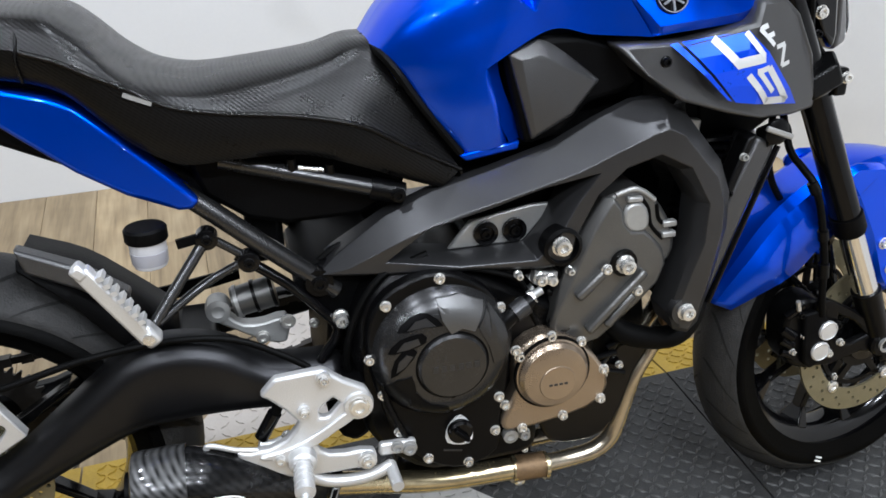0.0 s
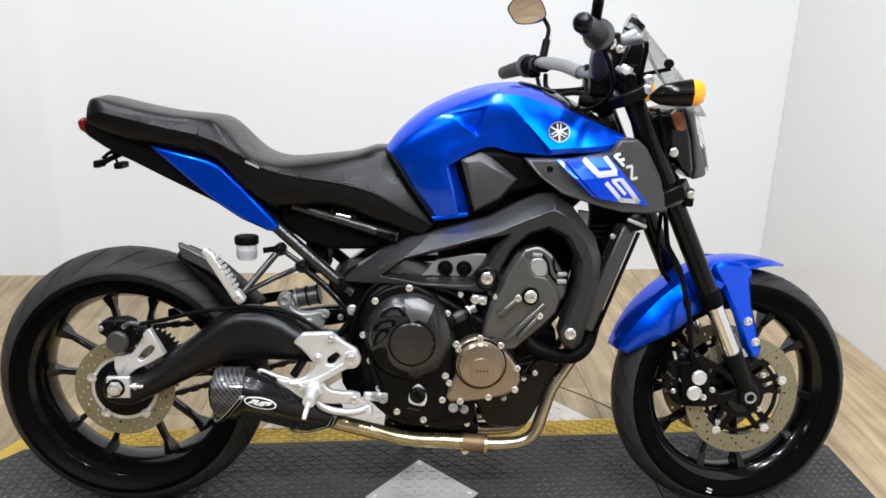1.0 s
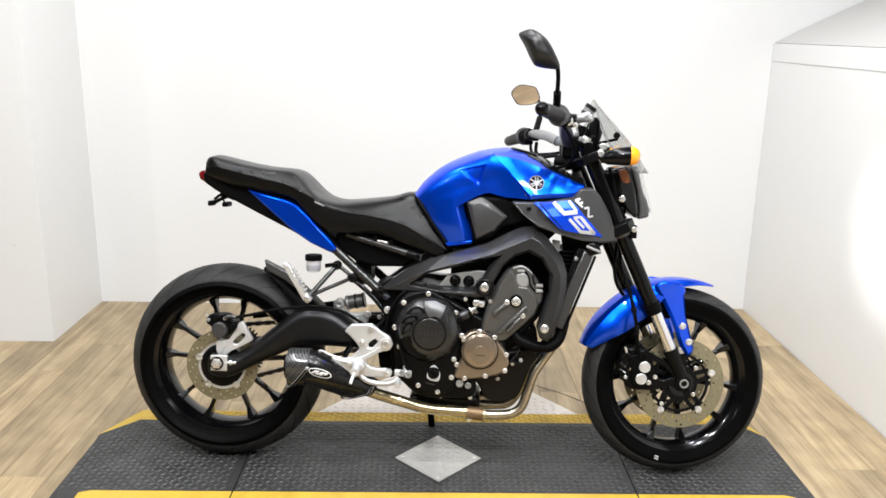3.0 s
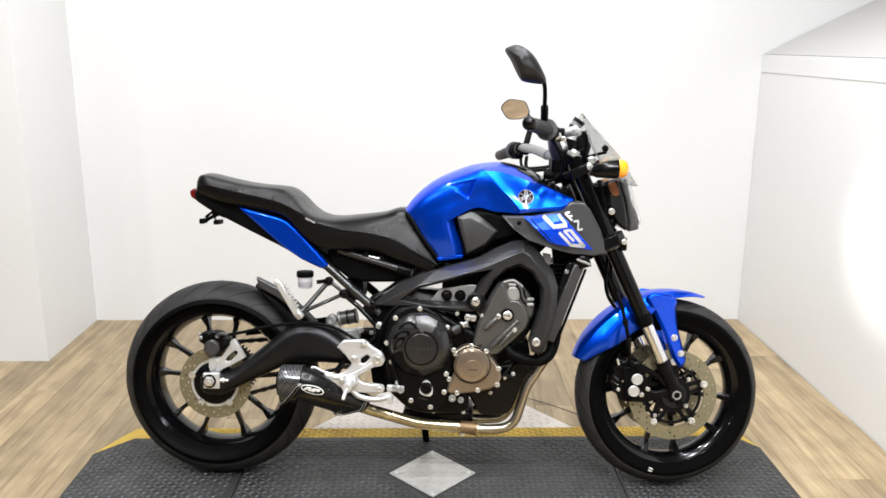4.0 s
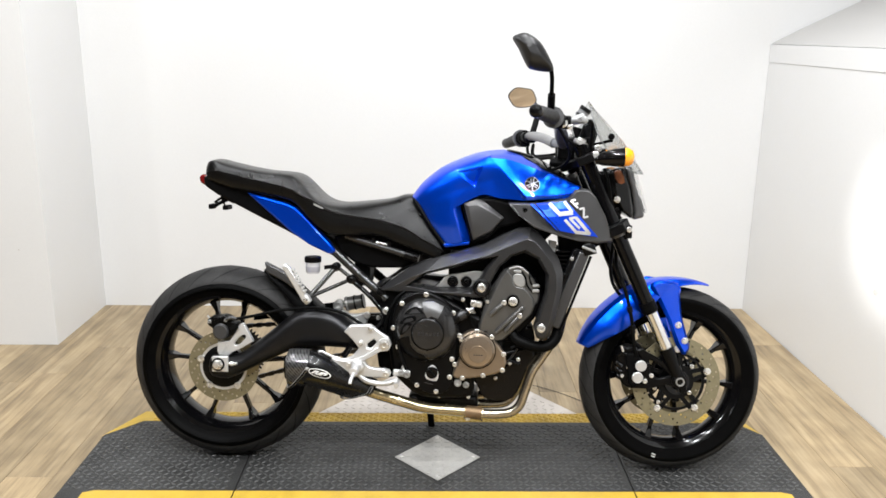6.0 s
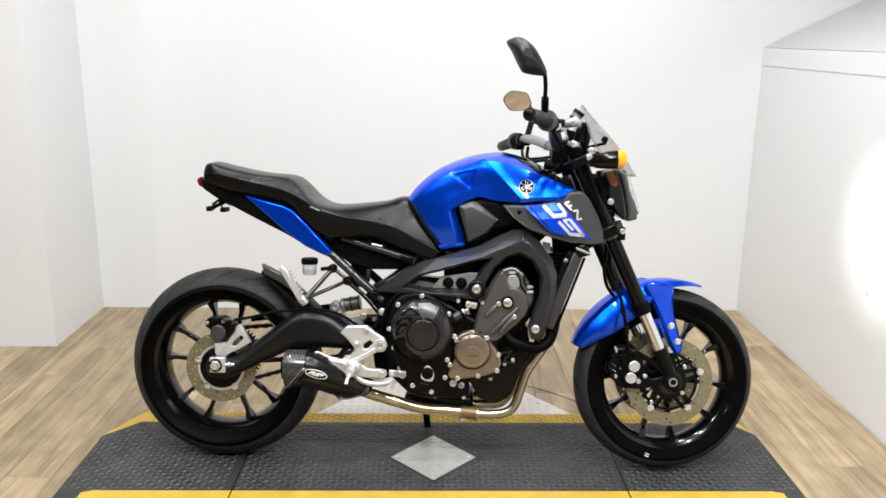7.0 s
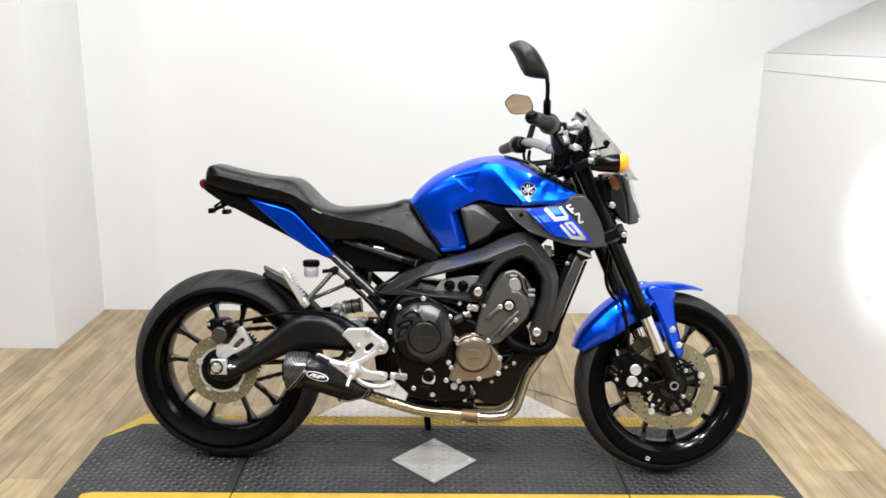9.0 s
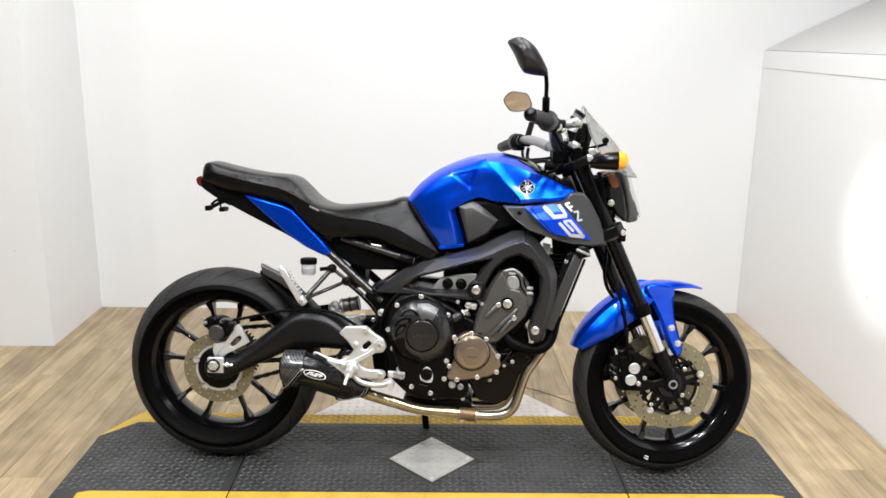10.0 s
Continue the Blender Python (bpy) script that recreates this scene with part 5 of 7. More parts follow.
for bx in (0.735, 0.776):
    part("mount_washer", lathe([(0.017, 0), (0.017, 0.006), (0.011, 0.007), (0.01, 0.003), (0, 0.003)], bx, 0.609, 24, w=0.118), GLOSS, plate)
    bolt(plate, bx, 0.12, 0.609, 0.007, SATIN)
part("mount_boss", lathe([(0.028, 0), (0.027, 0.02), (0.022, 0.022), (0.02, 0.012), (0, 0.012)], 0.824, 0.6, 32, w=0.16), SATIN, frm)
bolt(frm, 0.824, 0.173, 0.6, 0.0115, BOLT, "mount_bolt", 0.012)
part("mount_boss", lathe([(0.022, 0), (0.021, 0.014), (0, 0.014)], 1.003, 0.486, 28, w=0.185), FRAMEGREY, frm)
bolt(frm, 1.003, 0.198, 0.486, 0.0105, BOLT, "mount_bolt", 0.012)
part("frame_fin", bar((0.50, 0.09, 0.578), (0.64, 0.128, 0.586), 0.006, 0.006), FRAMEGREY, frm)
part("pivot_plate", prism(rounded([(0.47, 0.56), (0.53, 0.59), (0.6, 0.58), (0.585, 0.5), (0.565, 0.42), (0.575, 0.33), (0.54, 0.29), (0.505, 0.33), (0.5, 0.42), (0.515, 0.5)], 2), -0.1, 0.1), BLACK, frm, bevel=0.01)
bolt(frm, 0.53, 0.115, 0.512, 0.009, BOLT, "pivot_bolt", 0.02)

# subframe tubes and the black cover under the seat
sub = part("subframe", tube([(0.345, 0.085, 0.705), (0.372, 0.088, 0.682), (0.44, 0.095, 0.622), (0.505, 0.1, 0.566), (0.53, 0.1, 0.545)], 0.0135, 16, smooth=0), DOME, bike, "black steel subframe tubes")
part("subframe_tube", tube([(0.40, 0.085, 0.738), (0.5, 0.095, 0.71), (0.625, 0.105, 0.675)], 0.0115, 14, smooth=0), DOME, sub)
part("tube_joint", tube([(0.585, 0.102, 0.686), (0.628, 0.105, 0.674)], 0.0145, 14), SATIN, sub)
bolt(sub, 0.618, 0.118, 0.677, 0.008, SATIN)
bolt(sub, 0.507, 0.112, 0.563, 0.0095, SATIN)
part("tube_end", lathe([(0.019, -0.012), (0.019, 0.012), (0, 0.012)], 0.507, 0.563, 20, w=0.1), SATIN, sub)
for bx, bz in ((0.487, 0.722), (0.535, 0.71)):
    part("seat_clip", tube([(bx, 0.098, bz - 0.004), (bx, 0.102, bz + 0.014)], 0.006, 10), SATIN, sub)
part("clip_rod", tube([(0.495, 0.1, 0.722), (0.527, 0.1, 0.716)], 0.003, 8), BOLT, sub)
part("left_tube", tube([(0.345, -0.085, 0.705), (0.53, -0.1, 0.545)], 0.0135, 12), SATIN, sub)
part("down_tube", tube([(0.405, 0.09, 0.61), (0.464, 0.1, 0.565), (0.507, 0.11, 0.522), (0.526, 0.113, 0.49), (0.498, 0.118, 0.45)], 0.0075, 12, smooth=3), GLOSS, sub)
part("side_cover", prism([(0.36, 0.735), (0.43, 0.755), (0.56, 0.745), (0.64, 0.70), (0.63, 0.665), (0.575, 0.64), (0.477, 0.638), (0.425, 0.652), (0.375, 0.69)], -0.075, 0.078), BLACK, bike, "matt black plastic cover under the seat", bevel=0.008)
part("battery_box", block(0.42, 0.47, -0.06, 0.05, 0.575, 0.66), BLACK, bike, bevel=0.01)
fuse = part("fuse_label", block(0.512, 0.535, -0.005, 0.0, 0.555, 0.576), WHITE, bike, "small white and orange label")
part("orange_strip", block(0.528, 0.5355, 0.0002, 0.0008, 0.555, 0.576), ORANGE, fuse, smooth=0)
part("loom", tube([(0.46, 0.06, 0.6), (0.5, 0.075, 0.575), (0.54, 0.08, 0.6), (0.58, 0.09, 0.59)], 0.006, 8), RUBBERSOFT, bike)

# ---- seat ----
st0 = [(-0.046, 0, 0.926), (-0.038, 0, 0.956), (-0.02, 0, 0.9685), (0.03, 0, 0.958), (0.09, 0, 0.945), (0.15, 0, 0.936), (0.205, 0, 0.932), (0.236, 0, 0.926), (0.265, 0, 0.905), (0.295, 0, 0.87), (0.33, 0, 0.848), (0.38, 0, 0.838), (0.45, 0, 0.843), (0.53, 0, 0.853), (0.575, 0, 0.866), (0.603, 0, 0.866)]


low = [(-0.035, 0.075, 0.905), (-0.01, 0.085, 0.897), (0.02, 0.09, 0.888), (0.05, 0.095, 0.880), (0.10, 0.10, 0.872), (0.16, 0.105, 0.862), (0.21, 0.108, 0.853), (0.245, 0.112, 0.838), (0.275, 0.118, 0.81), (0.31, 0.122, 0.775), (0.36, 0.125, 0.748), (0.42, 0.125, 0.748), (0.50, 0.122, 0.745), (0.57, 0.12, 0.722), (0.62, 0.115, 0.70), (0.675, 0.11, 0.678)]
seam = [(-0.04, 0.08, 0.925), (-0.02, 0.09, 0.93), (0.005, 0.1, 0.932), (0.04, 0.104, 0.925), (0.1, 0.11, 0.912), (0.16, 0.115, 0.9), (0.21, 0.12, 0.89), (0.245, 0.124, 0.878), (0.275, 0.128, 0.862), (0.31, 0.13, 0.845), (0.355, 0.131, 0.82), (0.42, 0.13, 0.806), (0.50, 0.128, 0.795), (0.575, 0.124, 0.775), (0.635, 0.119, 0.74), (0.705, 0.108, 0.70)]
edge = [(-0.043, 0.06, 0.948), (-0.033, 0.07, 0.959), (-0.012, 0.08, 0.959), (0.032, 0.086, 0.947), (0.092, 0.094, 0.934), (0.15, 0.1, 0.925), (0.206, 0.105, 0.92), (0.24, 0.108, 0.912), (0.27, 0.11, 0.888), (0.302, 0.112, 0.858), (0.338, 0.112, 0.837), (0.392, 0.11, 0.826), (0.47, 0.104, 0.828), (0.545, 0.09, 0.836), (0.59, 0.082, 0.84), (0.628, 0.085, 0.82)]
mid = [(x, w * 0.62, z) for (x, w, z) in [(a[0], b[1], a[2] - 0.003) for a, b in zip(st0, edge)]]
seat = part("seat", grid([st0, mid, edge, seam], nu=4, nv=3, mirror=True), SEATTOP, bike, "black two-level vinyl seat with stitched seams", smooth=60)
part("seat_side", grid([seam, [(a[0] * 0.5 + b[0] * 0.5, (a[1] + b[1]) / 2 + 0.004, (a[2] + b[2]) / 2) for a, b in zip(seam, low)], low, [(x, w * 0.6, z - 0.006) for x, w, z in low]], nu=4, nv=2, mirror=True), SEATV, seat, "carbon-look vinyl seat side", smooth=50)
part("seat_nose", grid([[(p[-1][0], p[-1][1], p[-1][2]) for p in (st0, mid, edge, seam)], [(x + 0.004, w * 0.9, z - 0.03) for x, w, z in (st0[-1], mid[-1], edge[-1], seam[-1])]], nu=3, mirror=True), SEATTOP, seat, smooth=40)
part("seam_piping", tube([(x, w + 0.002, z) for x, w, z in seam[6:]], 0.003, 8, smooth=4), SEATTOP, seat)
part("seat_tail", grid([[(p[0][0], p[0][1], p[0][2]) for p in (st0, mid, edge, seam)], [(-0.03, 0, 0.9), (-0.03, 0.03, 0.9), (-0.03, 0.05, 0.9), (-0.03, 0.07, 0.9)]], nu=3, mirror=True), SEATTOP, seat, smooth=40)
part("seat_tag", bar((0.308, 0.1335, 0.838), (0.337, 0.1345, 0.825), 0.005, 0.003), CARRIER, seat, "small silver seat tag")
cross = [(0.205 + 0.0, 0.1, 0.922), (0.207, 0.117, 0.9), (0.203, 0.12, 0.88), (0.205, 0.115, 0.856)]
part("cross_seam", tube(cross, 0.002, 8), SEATTOP, seat)

# ---- tail ----
tail = part("tail_cowl", prism([(-0.052, 0.915), (-0.03, 0.917), (0.06, 0.885), (0.12, 0.87), (0.2, 0.855), (0.26, 0.82), (0.34, 0.735), (0.40, 0.70), (0.39, 0.655), (0.30, 0.70), (0.21, 0.748), (0.12, 0.792), (0.033, 0.836), (-0.01, 0.858), (-0.05, 0.885)], -0.07, 0.072), BLACK, bike, "black plastic tail underside", bevel=0.008)
pan = [(0.085, 0.868), (0.15, 0.853), (0.22, 0.836), (0.247, 0.823), (0.29, 0.783), (0.342, 0.728), (0.372, 0.694), (0.36, 0.683), (0.345, 0.684), (0.288, 0.71), (0.236, 0.744), (0.185, 0.785), (0.13, 0.83)]
part("tail_panel", prism(pan, 0.07, 0.108, warp=lambda x, z: -0.03 * max(0, (0.25 - x) / 0.2)), BLUE, bike, "metallic blue tail side panel", bevel=0.007, segments=3)
part("tail_panel", prism(pan, -0.108, -0.07, warp=lambda x, z: 0.03 * max(0, (0.25 - x) / 0.2)), BLUE, bike, bevel=0.007)
part("tail_light", prism([(-0.073, 0.912), (-0.06, 0.92), (-0.035, 0.92), (-0.033, 0.884), (-0.052, 0.884), (-0.068, 0.893)], -0.05, 0.055), REDLENS, bike, "dark red tail light lens", bevel=0.006)
part("rear_indicator", tube([(-0.03, -0.07, 0.87), (-0.04, -0.14, 0.875)], (0.008, 0.016), 14), BLACK, bike)
part("indicator_lens", lathe([(0.0, 0), (0.016, 0.002), (0.018, 0.014), (0.01, 0.022), (0, 0.024)], -0.06, 0.892, 20, w=-0.16), AMBER, bike, "small amber indicator lens")
lic = part("plate_hanger", tube([(0.02, 0.02, 0.845), (-0.015, 0.03, 0.828), (-0.035, 0.03, 0.816)], 0.006, 10), BLACK, bike, "black number plate hanger")
part("hanger_arm", tube([(0.03, 0.02, 0.83), (-0.005, 0.03, 0.845), (-0.03, 0.03, 0.83)], 0.004, 8), BLACK, lic)
part("hanger_arm", tube([(-0.01, 0.03, 0.85), (0.005, 0.03, 0.815)], 0.003, 8), BLACK, lic)
part("hanger_end", block(-0.045, -0.03, 0.01, 0.05, 0.81, 0.826), BLACK, lic, bevel=0.003)
part("hanger_end", block(0.0, 0.018, 0.0, 0.05, 0.808, 0.822), BLACK, lic, bevel=0.003)

# ---- tank ----
T0 = [(0.60, 0, 0.865), (0.632, 0, 0.907), (0.682, 0, 0.949), (0.735, 0, 0.977), (0.79, 0, 0.998), (0.84, 0, 1.009), (0.89, 0, 1.012), (0.945, 0, 1.0), (1.0, 0, 0.979), (1.06, 0, 0.947), (1.125, 0, 0.90)]
T1 = [(0.601, 0.045, 0.863), (0.633, 0.055, 0.902), (0.683, 0.062, 0.942), (0.736, 0.068, 0.968), (0.79, 0.072, 0.988), (0.84, 0.074, 0.998), (0.89, 0.074, 1.0), (0.945, 0.07, 0.988), (1.0, 0.062, 0.967), (1.06, 0.05, 0.937), (1.124, 0.028, 0.896)]
T2 = [(0.61, 0.08, 0.855), (0.645, 0.1, 0.886), (0.692, 0.116, 0.918), (0.745, 0.126, 0.944), (0.797, 0.131, 0.964)] + [(0.845, 0.125, 0.986), (0.89, 0.125, 0.983), (0.94, 0.1245, 0.969), (1.0, 0.124, 0.948), (1.06, 0.1245, 0.925), (1.112, 0.127, 0.905)]
T4 = [(0.638, 0.098, 0.81), (0.672, 0.118, 0.812), (0.712, 0.131, 0.822), (0.732, 0.134, 0.832), (0.737, 0.133, 0.842)] + [(0.948, 0.168, 0.875), (0.978, 0.1685, 0.878), (1.01, 0.167, 0.88), (1.045, 0.1625, 0.882), (1.078, 0.154, 0.886), (1.105, 0.138, 0.898)]
# the wing's face is nearly flat between its ridge and its lower edge
T3 = [(0.622, 0.092, 0.838), (0.662, 0.115, 0.85), (0.708, 0.129, 0.868), (0.752, 0.134, 0.886), (0.802, 0.134, 0.903)] + [((a[0] + b[0]) / 2, (a[1] + b[1]) / 2 + 0.002, (a[2] + b[2]) / 2 + 0.001) for a, b in zip(T2[5:], T4[5:])]
T4R = [T4[0], T4[1], T4[2], T4[3], T4[4], (0.815, 0.134, 0.875), (0.872, 0.14, 0.867), (0.944, 0.159, 0.862)]
T5 = [(0.658, 0.104, 0.778), (0.686, 0.1205, 0.772), (0.72, 0.131, 0.776), (0.74, 0.133, 0.782), (0.747, 0.132, 0.786), (0.752, 0.128, 0.788)]
T6 = [(0.698, 0.104, 0.727), (0.712, 0.115, 0.724), (0.735, 0.121, 0.726), (0.752, 0.1215, 0.729), (0.76, 0.121, 0.731), (0.766, 0.117, 0.732)]
bm = bmesh.new()
# rear body, then the front wings: they meet in a sharp diagonal crease
R2 = T2[:5] + [(0.824, 0.1305, 0.977), T2[5]]
R3 = T3[:5] + [(0.85, 0.136, 0.918), T3[5]]
grid([T0[:5] + [(0.818, 0, 1.005), T0[5]], T1[:5] + [(0.819, 0.0735, 0.995), T1[5]], R2, R3, [T4R[0], T4R[1], T4R[2], T4R[3], T4R[5], T4R[6], T4R[7]]], bm, nu=18, nv=16, mirror=True)
# three-cornered hollow high on each side of the tank
tri = [Vector(p) for p in ((0.736, 0.944), (0.82, 0.962), (0.797, 0.9))]
area = (tri[1] - tri[0]).cross(tri[2] - tri[0])
for v in bm.verts:
    p = Vector((v.co.x, v.co.z))
    k0, k1, k2 = ((tri[(i + 2) % 3] - tri[(i + 1) % 3]).cross(p - tri[(i + 1) % 3]) / area for i in range(3))
    if min(k0, k1, k2) > 0:
        v.co.y -= math.copysign((0.005 + 0.007 * (1 - k0)) * min(1.0, k0 / 0.12, k1 / 0.1, k2 / 0.1), v.co.y)
wing_rows = [T0[5:], T1[5:], T2[5:], T3[5:], T4[5:]]
grid(wing_rows[:3], bm, nu=5, nv=5, mirror=True)
grid([T3[:5] + [(0.81, 0.118, 0.9)], [(p[0], p[1] - 0.0005, p[2] + 0.003) for p in T4[:5]] + [(0.741, 0.129, 0.845)], T5, T6], bm, nu=4, nv=4, mirror=True, keep=(4, None))
grid([T4[5:], [(x, w - 0.005, z - 0.012) for x, w, z in T4[5:]], [(x, w - 0.035, z - 0.016) for x, w, z in T4[5:]]], bm, nu=5, mirror=True)
wing_edge = [T2[5], T3[5], T4[5], (0.946, 0.163, 0.863)]
grid([wing_edge, [(x - 0.01, w - 0.013, z - 0.002) for x, w, z in wing_edge]], bm, nu=8, mirror=True)
grid([[T0[-1], T1[-1], T2[-1], T3[-1], T4[-1]], [(1.09, w * 0.8, z - 0.02) for _, w, z in (T0[-1], T1[-1], T2[-1], T3[-1], T4[-1])]], bm, nu=1, mirror=True)
bmesh.ops.remove_doubles(bm, verts=bm.verts, dist=0.0005)
tank = part("fuel_tank", bm, BLUE, bike, "metallic blue sculpted fuel tank", smooth=12)
for s in (1, -1):
    part("tank_wing", grid([[(x, s * w, z) for x, w, z in r] for r in wing_rows[2:]], nu=5, nv=5), BLUE, tank, smooth=20)
front_rows = [[(x, w, z + 0.003) for x, w, z in T0[7:]], [(x, w, z + 0.003) for x, w, z in T1[7:]], [(a[0] * 0.3 + b[0] * 0.7, a[1] * 0.3 + b[1] * 0.7, a[2] * 0.3 + b[2] * 0.7 + 0.004) for a, b in zip(T1[7:], T2[7:])]]
front_rows[2][0] = (0.985, 0.085, 0.967)
shell(part("tank_front_trim", grid(front_rows, nu=4, nv=3, mirror=True), GLOSS, tank, "glossy black trim on the tank front", smooth=50), 0.006)
part("tank_lip", prism([(0.70, 0.722), (0.784, 0.734), (0.782, 0.722), (0.71, 0.712)], 0.1, 0.119), BLUE, tank, bevel=0.003)
# bright facet where the tank turns in towards the knee panel
edge_out = [(0.776, 0.134, 0.864), (0.747, 0.1345, 0.85), (0.733, 0.1335, 0.836), (0.734, 0.133, 0.815), (0.748, 0.13, 0.773), (0.768, 0.122, 0.733)]
edge_in = [(0.812, 0.122, 0.872), (0.782, 0.119, 0.861), (0.756, 0.115, 0.842), (0.761, 0.113, 0.808), (0.776, 0.11, 0.771), (0.79, 0.106, 0.735)]
part("knee_edge", grid([edge_out, edge_in], nu=4), BLUE, tank, smooth=20)

# round badge: plain ring with crossed bars
bg = part("tank_badge", lathe([(0.0225, 0), (0.0225, 0.004), (0.0215, 0.005), (0.021, 0.003), (0, 0.003)], 0, 0, 40), GLOSS, tank, "round black and silver badge")
bg.matrix_basis = pose(0.966, -0.1555, 0.91, -21) @ pose(0, 0, 0, 0, 0, 3)
part("badge_ring", lathe([(0.0225, 0.0), (0.0225, 0.0055), (0.0208, 0.0055), (0.0208, 0)], 0, 0, 40, closed=True), BARMETAL, bg)
part("badge_hub", lathe([(0.005, 0), (0.005, 0.0062), (0, 0.0064)], 0, 0, 16), BARMETAL, bg)
for k in range(3):
    a = radians(90 + 120 * k)
    for off in (-0.0032, 0.0032):
        sx, sz = -math.sin(a) * off, math.cos(a) * off
        part("badge_bar", bar((sx, 0.005, sz), (sx + 0.0175 * math.cos(a), 0.005, sz + 0.0175 * math.sin(a)), 0.0027, 0.002), BARMETAL, bg)
    b = a + radians(60)
    part("badge_bar", bar((0.006 * math.cos(b), 0.005, 0.006 * math.sin(b)), (0.02 * math.cos(b), 0.005, 0.02 * math.sin(b)), 0.003, 0.002), BARMETAL, bg)
fcap = part("tank_cap", lathe([(0.045, 0), (0.045, 0.006), (0.04, 0.01), (0, 0.011)], 0, 0, 36), GLOSS, tank, "black fuel filler cap")
fcap.matrix_basis = pose(0.935, 0.0, 0.995, -90) @ pose(0, 0, 0, 0, 0, 14)
part("tank_rear_strip", tube([(0.603, 0.0, 0.862), (0.606, 0.05, 0.858), (0.614, 0.084, 0.85), (0.628, 0.098, 0.832), (0.645, 0.104, 0.805), (0.668, 0.109, 0.772), (0.705, 0.112, 0.722)], 0.006, 8), RUBBERSOFT, tank)

padpts = [(0.757, 0.85), (0.775, 0.862), (0.803, 0.868), (0.86, 0.866), (0.908, 0.853), (0.925, 0.838), (0.95, 0.80), (0.922, 0.785), (0.875, 0.776), (0.84, 0.738), (0.787, 0.728)]
pad = part("tank_side_cover", prism(padpts, 0.08, 0.128), BLACK, bike, "matt black plastic cover below the tank", bevel=0.01, segments=3)
part("knee_panel", faceted([(0.764, 0.848), (0.803, 0.864), (0.822, 0.86), (0.886, 0.808), (0.85, 0.765), (0.795, 0.737)], [0.012, 0.016, 0.02, 0.006, 0.006, 0.006], [0.006, 0.012, 0.014, 0.006, 0.006, 0.006], 0.12, 0.14), SCOOPGREY, pad, "grey textured knee panel", bevel=0.002, segments=2)
part("tank_side_cover", prism(padpts, -0.128, -0.08), BLACK, bike, bevel=0.01)

# ---- air scoop with its print ----
sc_out = [(0.894, 0.855), (0.987, 0.857), (1.075, 0.873), (1.094, 0.898), (1.135, 0.899), (1.155, 0.877), (1.186, 0.821), (1.208, 0.764), (1.216, 0.741), (1.168, 0.738), (1.105, 0.745), (1.047, 0.76), (0.973, 0.785), (0.928, 0.819)]


def scoop_warp(x, z):
    return 0.046 - 0.36 * max(0.0, x - 1.08) - 0.55 * max(0.0, z - 0.8 - 0.25 * (x - 0.95)) ** 1.5 / 0.28 - 0.3 * max(0.0, 0.785 - z)


sc = part("air_scoop", prism(sc_out, 0.09, 0.148, warp=scoop_warp), SCOOPGREY, bike, "matt grey air scoop with blue and silver print", bevel=0.007, segments=3)
part("air_scoop", prism(sc_out, -0.148, -0.09, warp=lambda x, z: -scoop_warp(x, z)), SCOOPGREY, bike, bevel=0.007)


def print_on(pts, mat, lift, name, parent):
    """A thin printed patch that follows the scoop's face."""
    bm = bmesh.new()
    vs = [bm.verts.new((x, -(0.148 + lift + scoop_warp(x, z)), z)) for x, z in pts]
    bm.faces.new(vs)
    bmesh.ops.triangulate(bm, faces=bm.faces[:])
    for _ in range(2):
        bmesh.ops.subdivide_edges(bm, edges=bm.edges[:], cuts=1, use_grid_fill=True)
    for v in bm.verts:
        v.co.y = -(0.148 + lift + scoop_warp(v.co.x, v.co.z))
    return part(name, bm, mat, parent, smooth=0)


blue = print_on([(0.976, 0.8555), (1.065, 0.865), (1.167, 0.757), (1.049, 0.777)], DECALBLUE, 0.0006, "blue_stripe", sc)
print_on([(0.96, 0.8535), (0.971, 0.855), (1.044, 0.7785), (1.036, 0.7815)], DECALBLUE, 0.0006, "thin_stripe", sc)


def strip(p, q, width, mat, parent, name="print_bar"):
    d = (Vector(q) - Vector(p)).normalized() * 1.0
    n = Vector((-d.y, d.x)) * width / 2
    print_on([(p[0] + n.x, p[1] + n.y), (q[0] + n.x, q[1] + n.y), (q[0] - n.x, q[1] - n.y), (p[0] - n.x, p[1] - n.y)], mat, 0.0012, name, parent)


for p, q, wd in (((1.016, 0.858), (1.05, 0.823), 0.0105), ((1.046, 0.8265), (1.085, 0.832), 0.013), ((1.06, 0.863), (1.0815, 0.834), 0.0075),
                 ((1.062, 0.811), (1.1, 0.771), 0.0085), ((1.097, 0.7735), (1.141, 0.7685), 0.01), ((1.077, 0.814), (1.107, 0.785), 0.007), ((1.074, 0.8145), (1.094, 0.8175), 0.0075), ((1.094, 0.818), (1.14, 0.7665), 0.0095)):
    strip(p, q, wd, GREYPRINT, blue)
for p, q in (((1.079, 0.866), (1.1, 0.845)), ((1.079, 0.866), (1.093, 0.869)), ((1.089, 0.856), (1.101, 0.859)), ((1.104, 0.842), (1.119, 0.845)), ((1.118, 0.844), (1.118, 0.817)), ((1.118, 0.817), (1.132, 0.82))):
    strip(p, q, 0.0058, GREYPRINT, sc)
bolt(sc, 0.945, 0.1925, 0.837, 0.006, SATIN)
part("scoop_mesh", prism([(1.05, 0.77), (1.06, 0.70), (1.12, 0.69), (1.19, 0.735)], 0.06, 0.1), BLACK, bike, bevel=0.004)
part("frame_tab", prism([(1.022, 0.742), (1.047, 0.738), (1.045, 0.703), (1.026, 0.71)], 0.11, 0.122), CARRIER, bike, bevel=0.003)

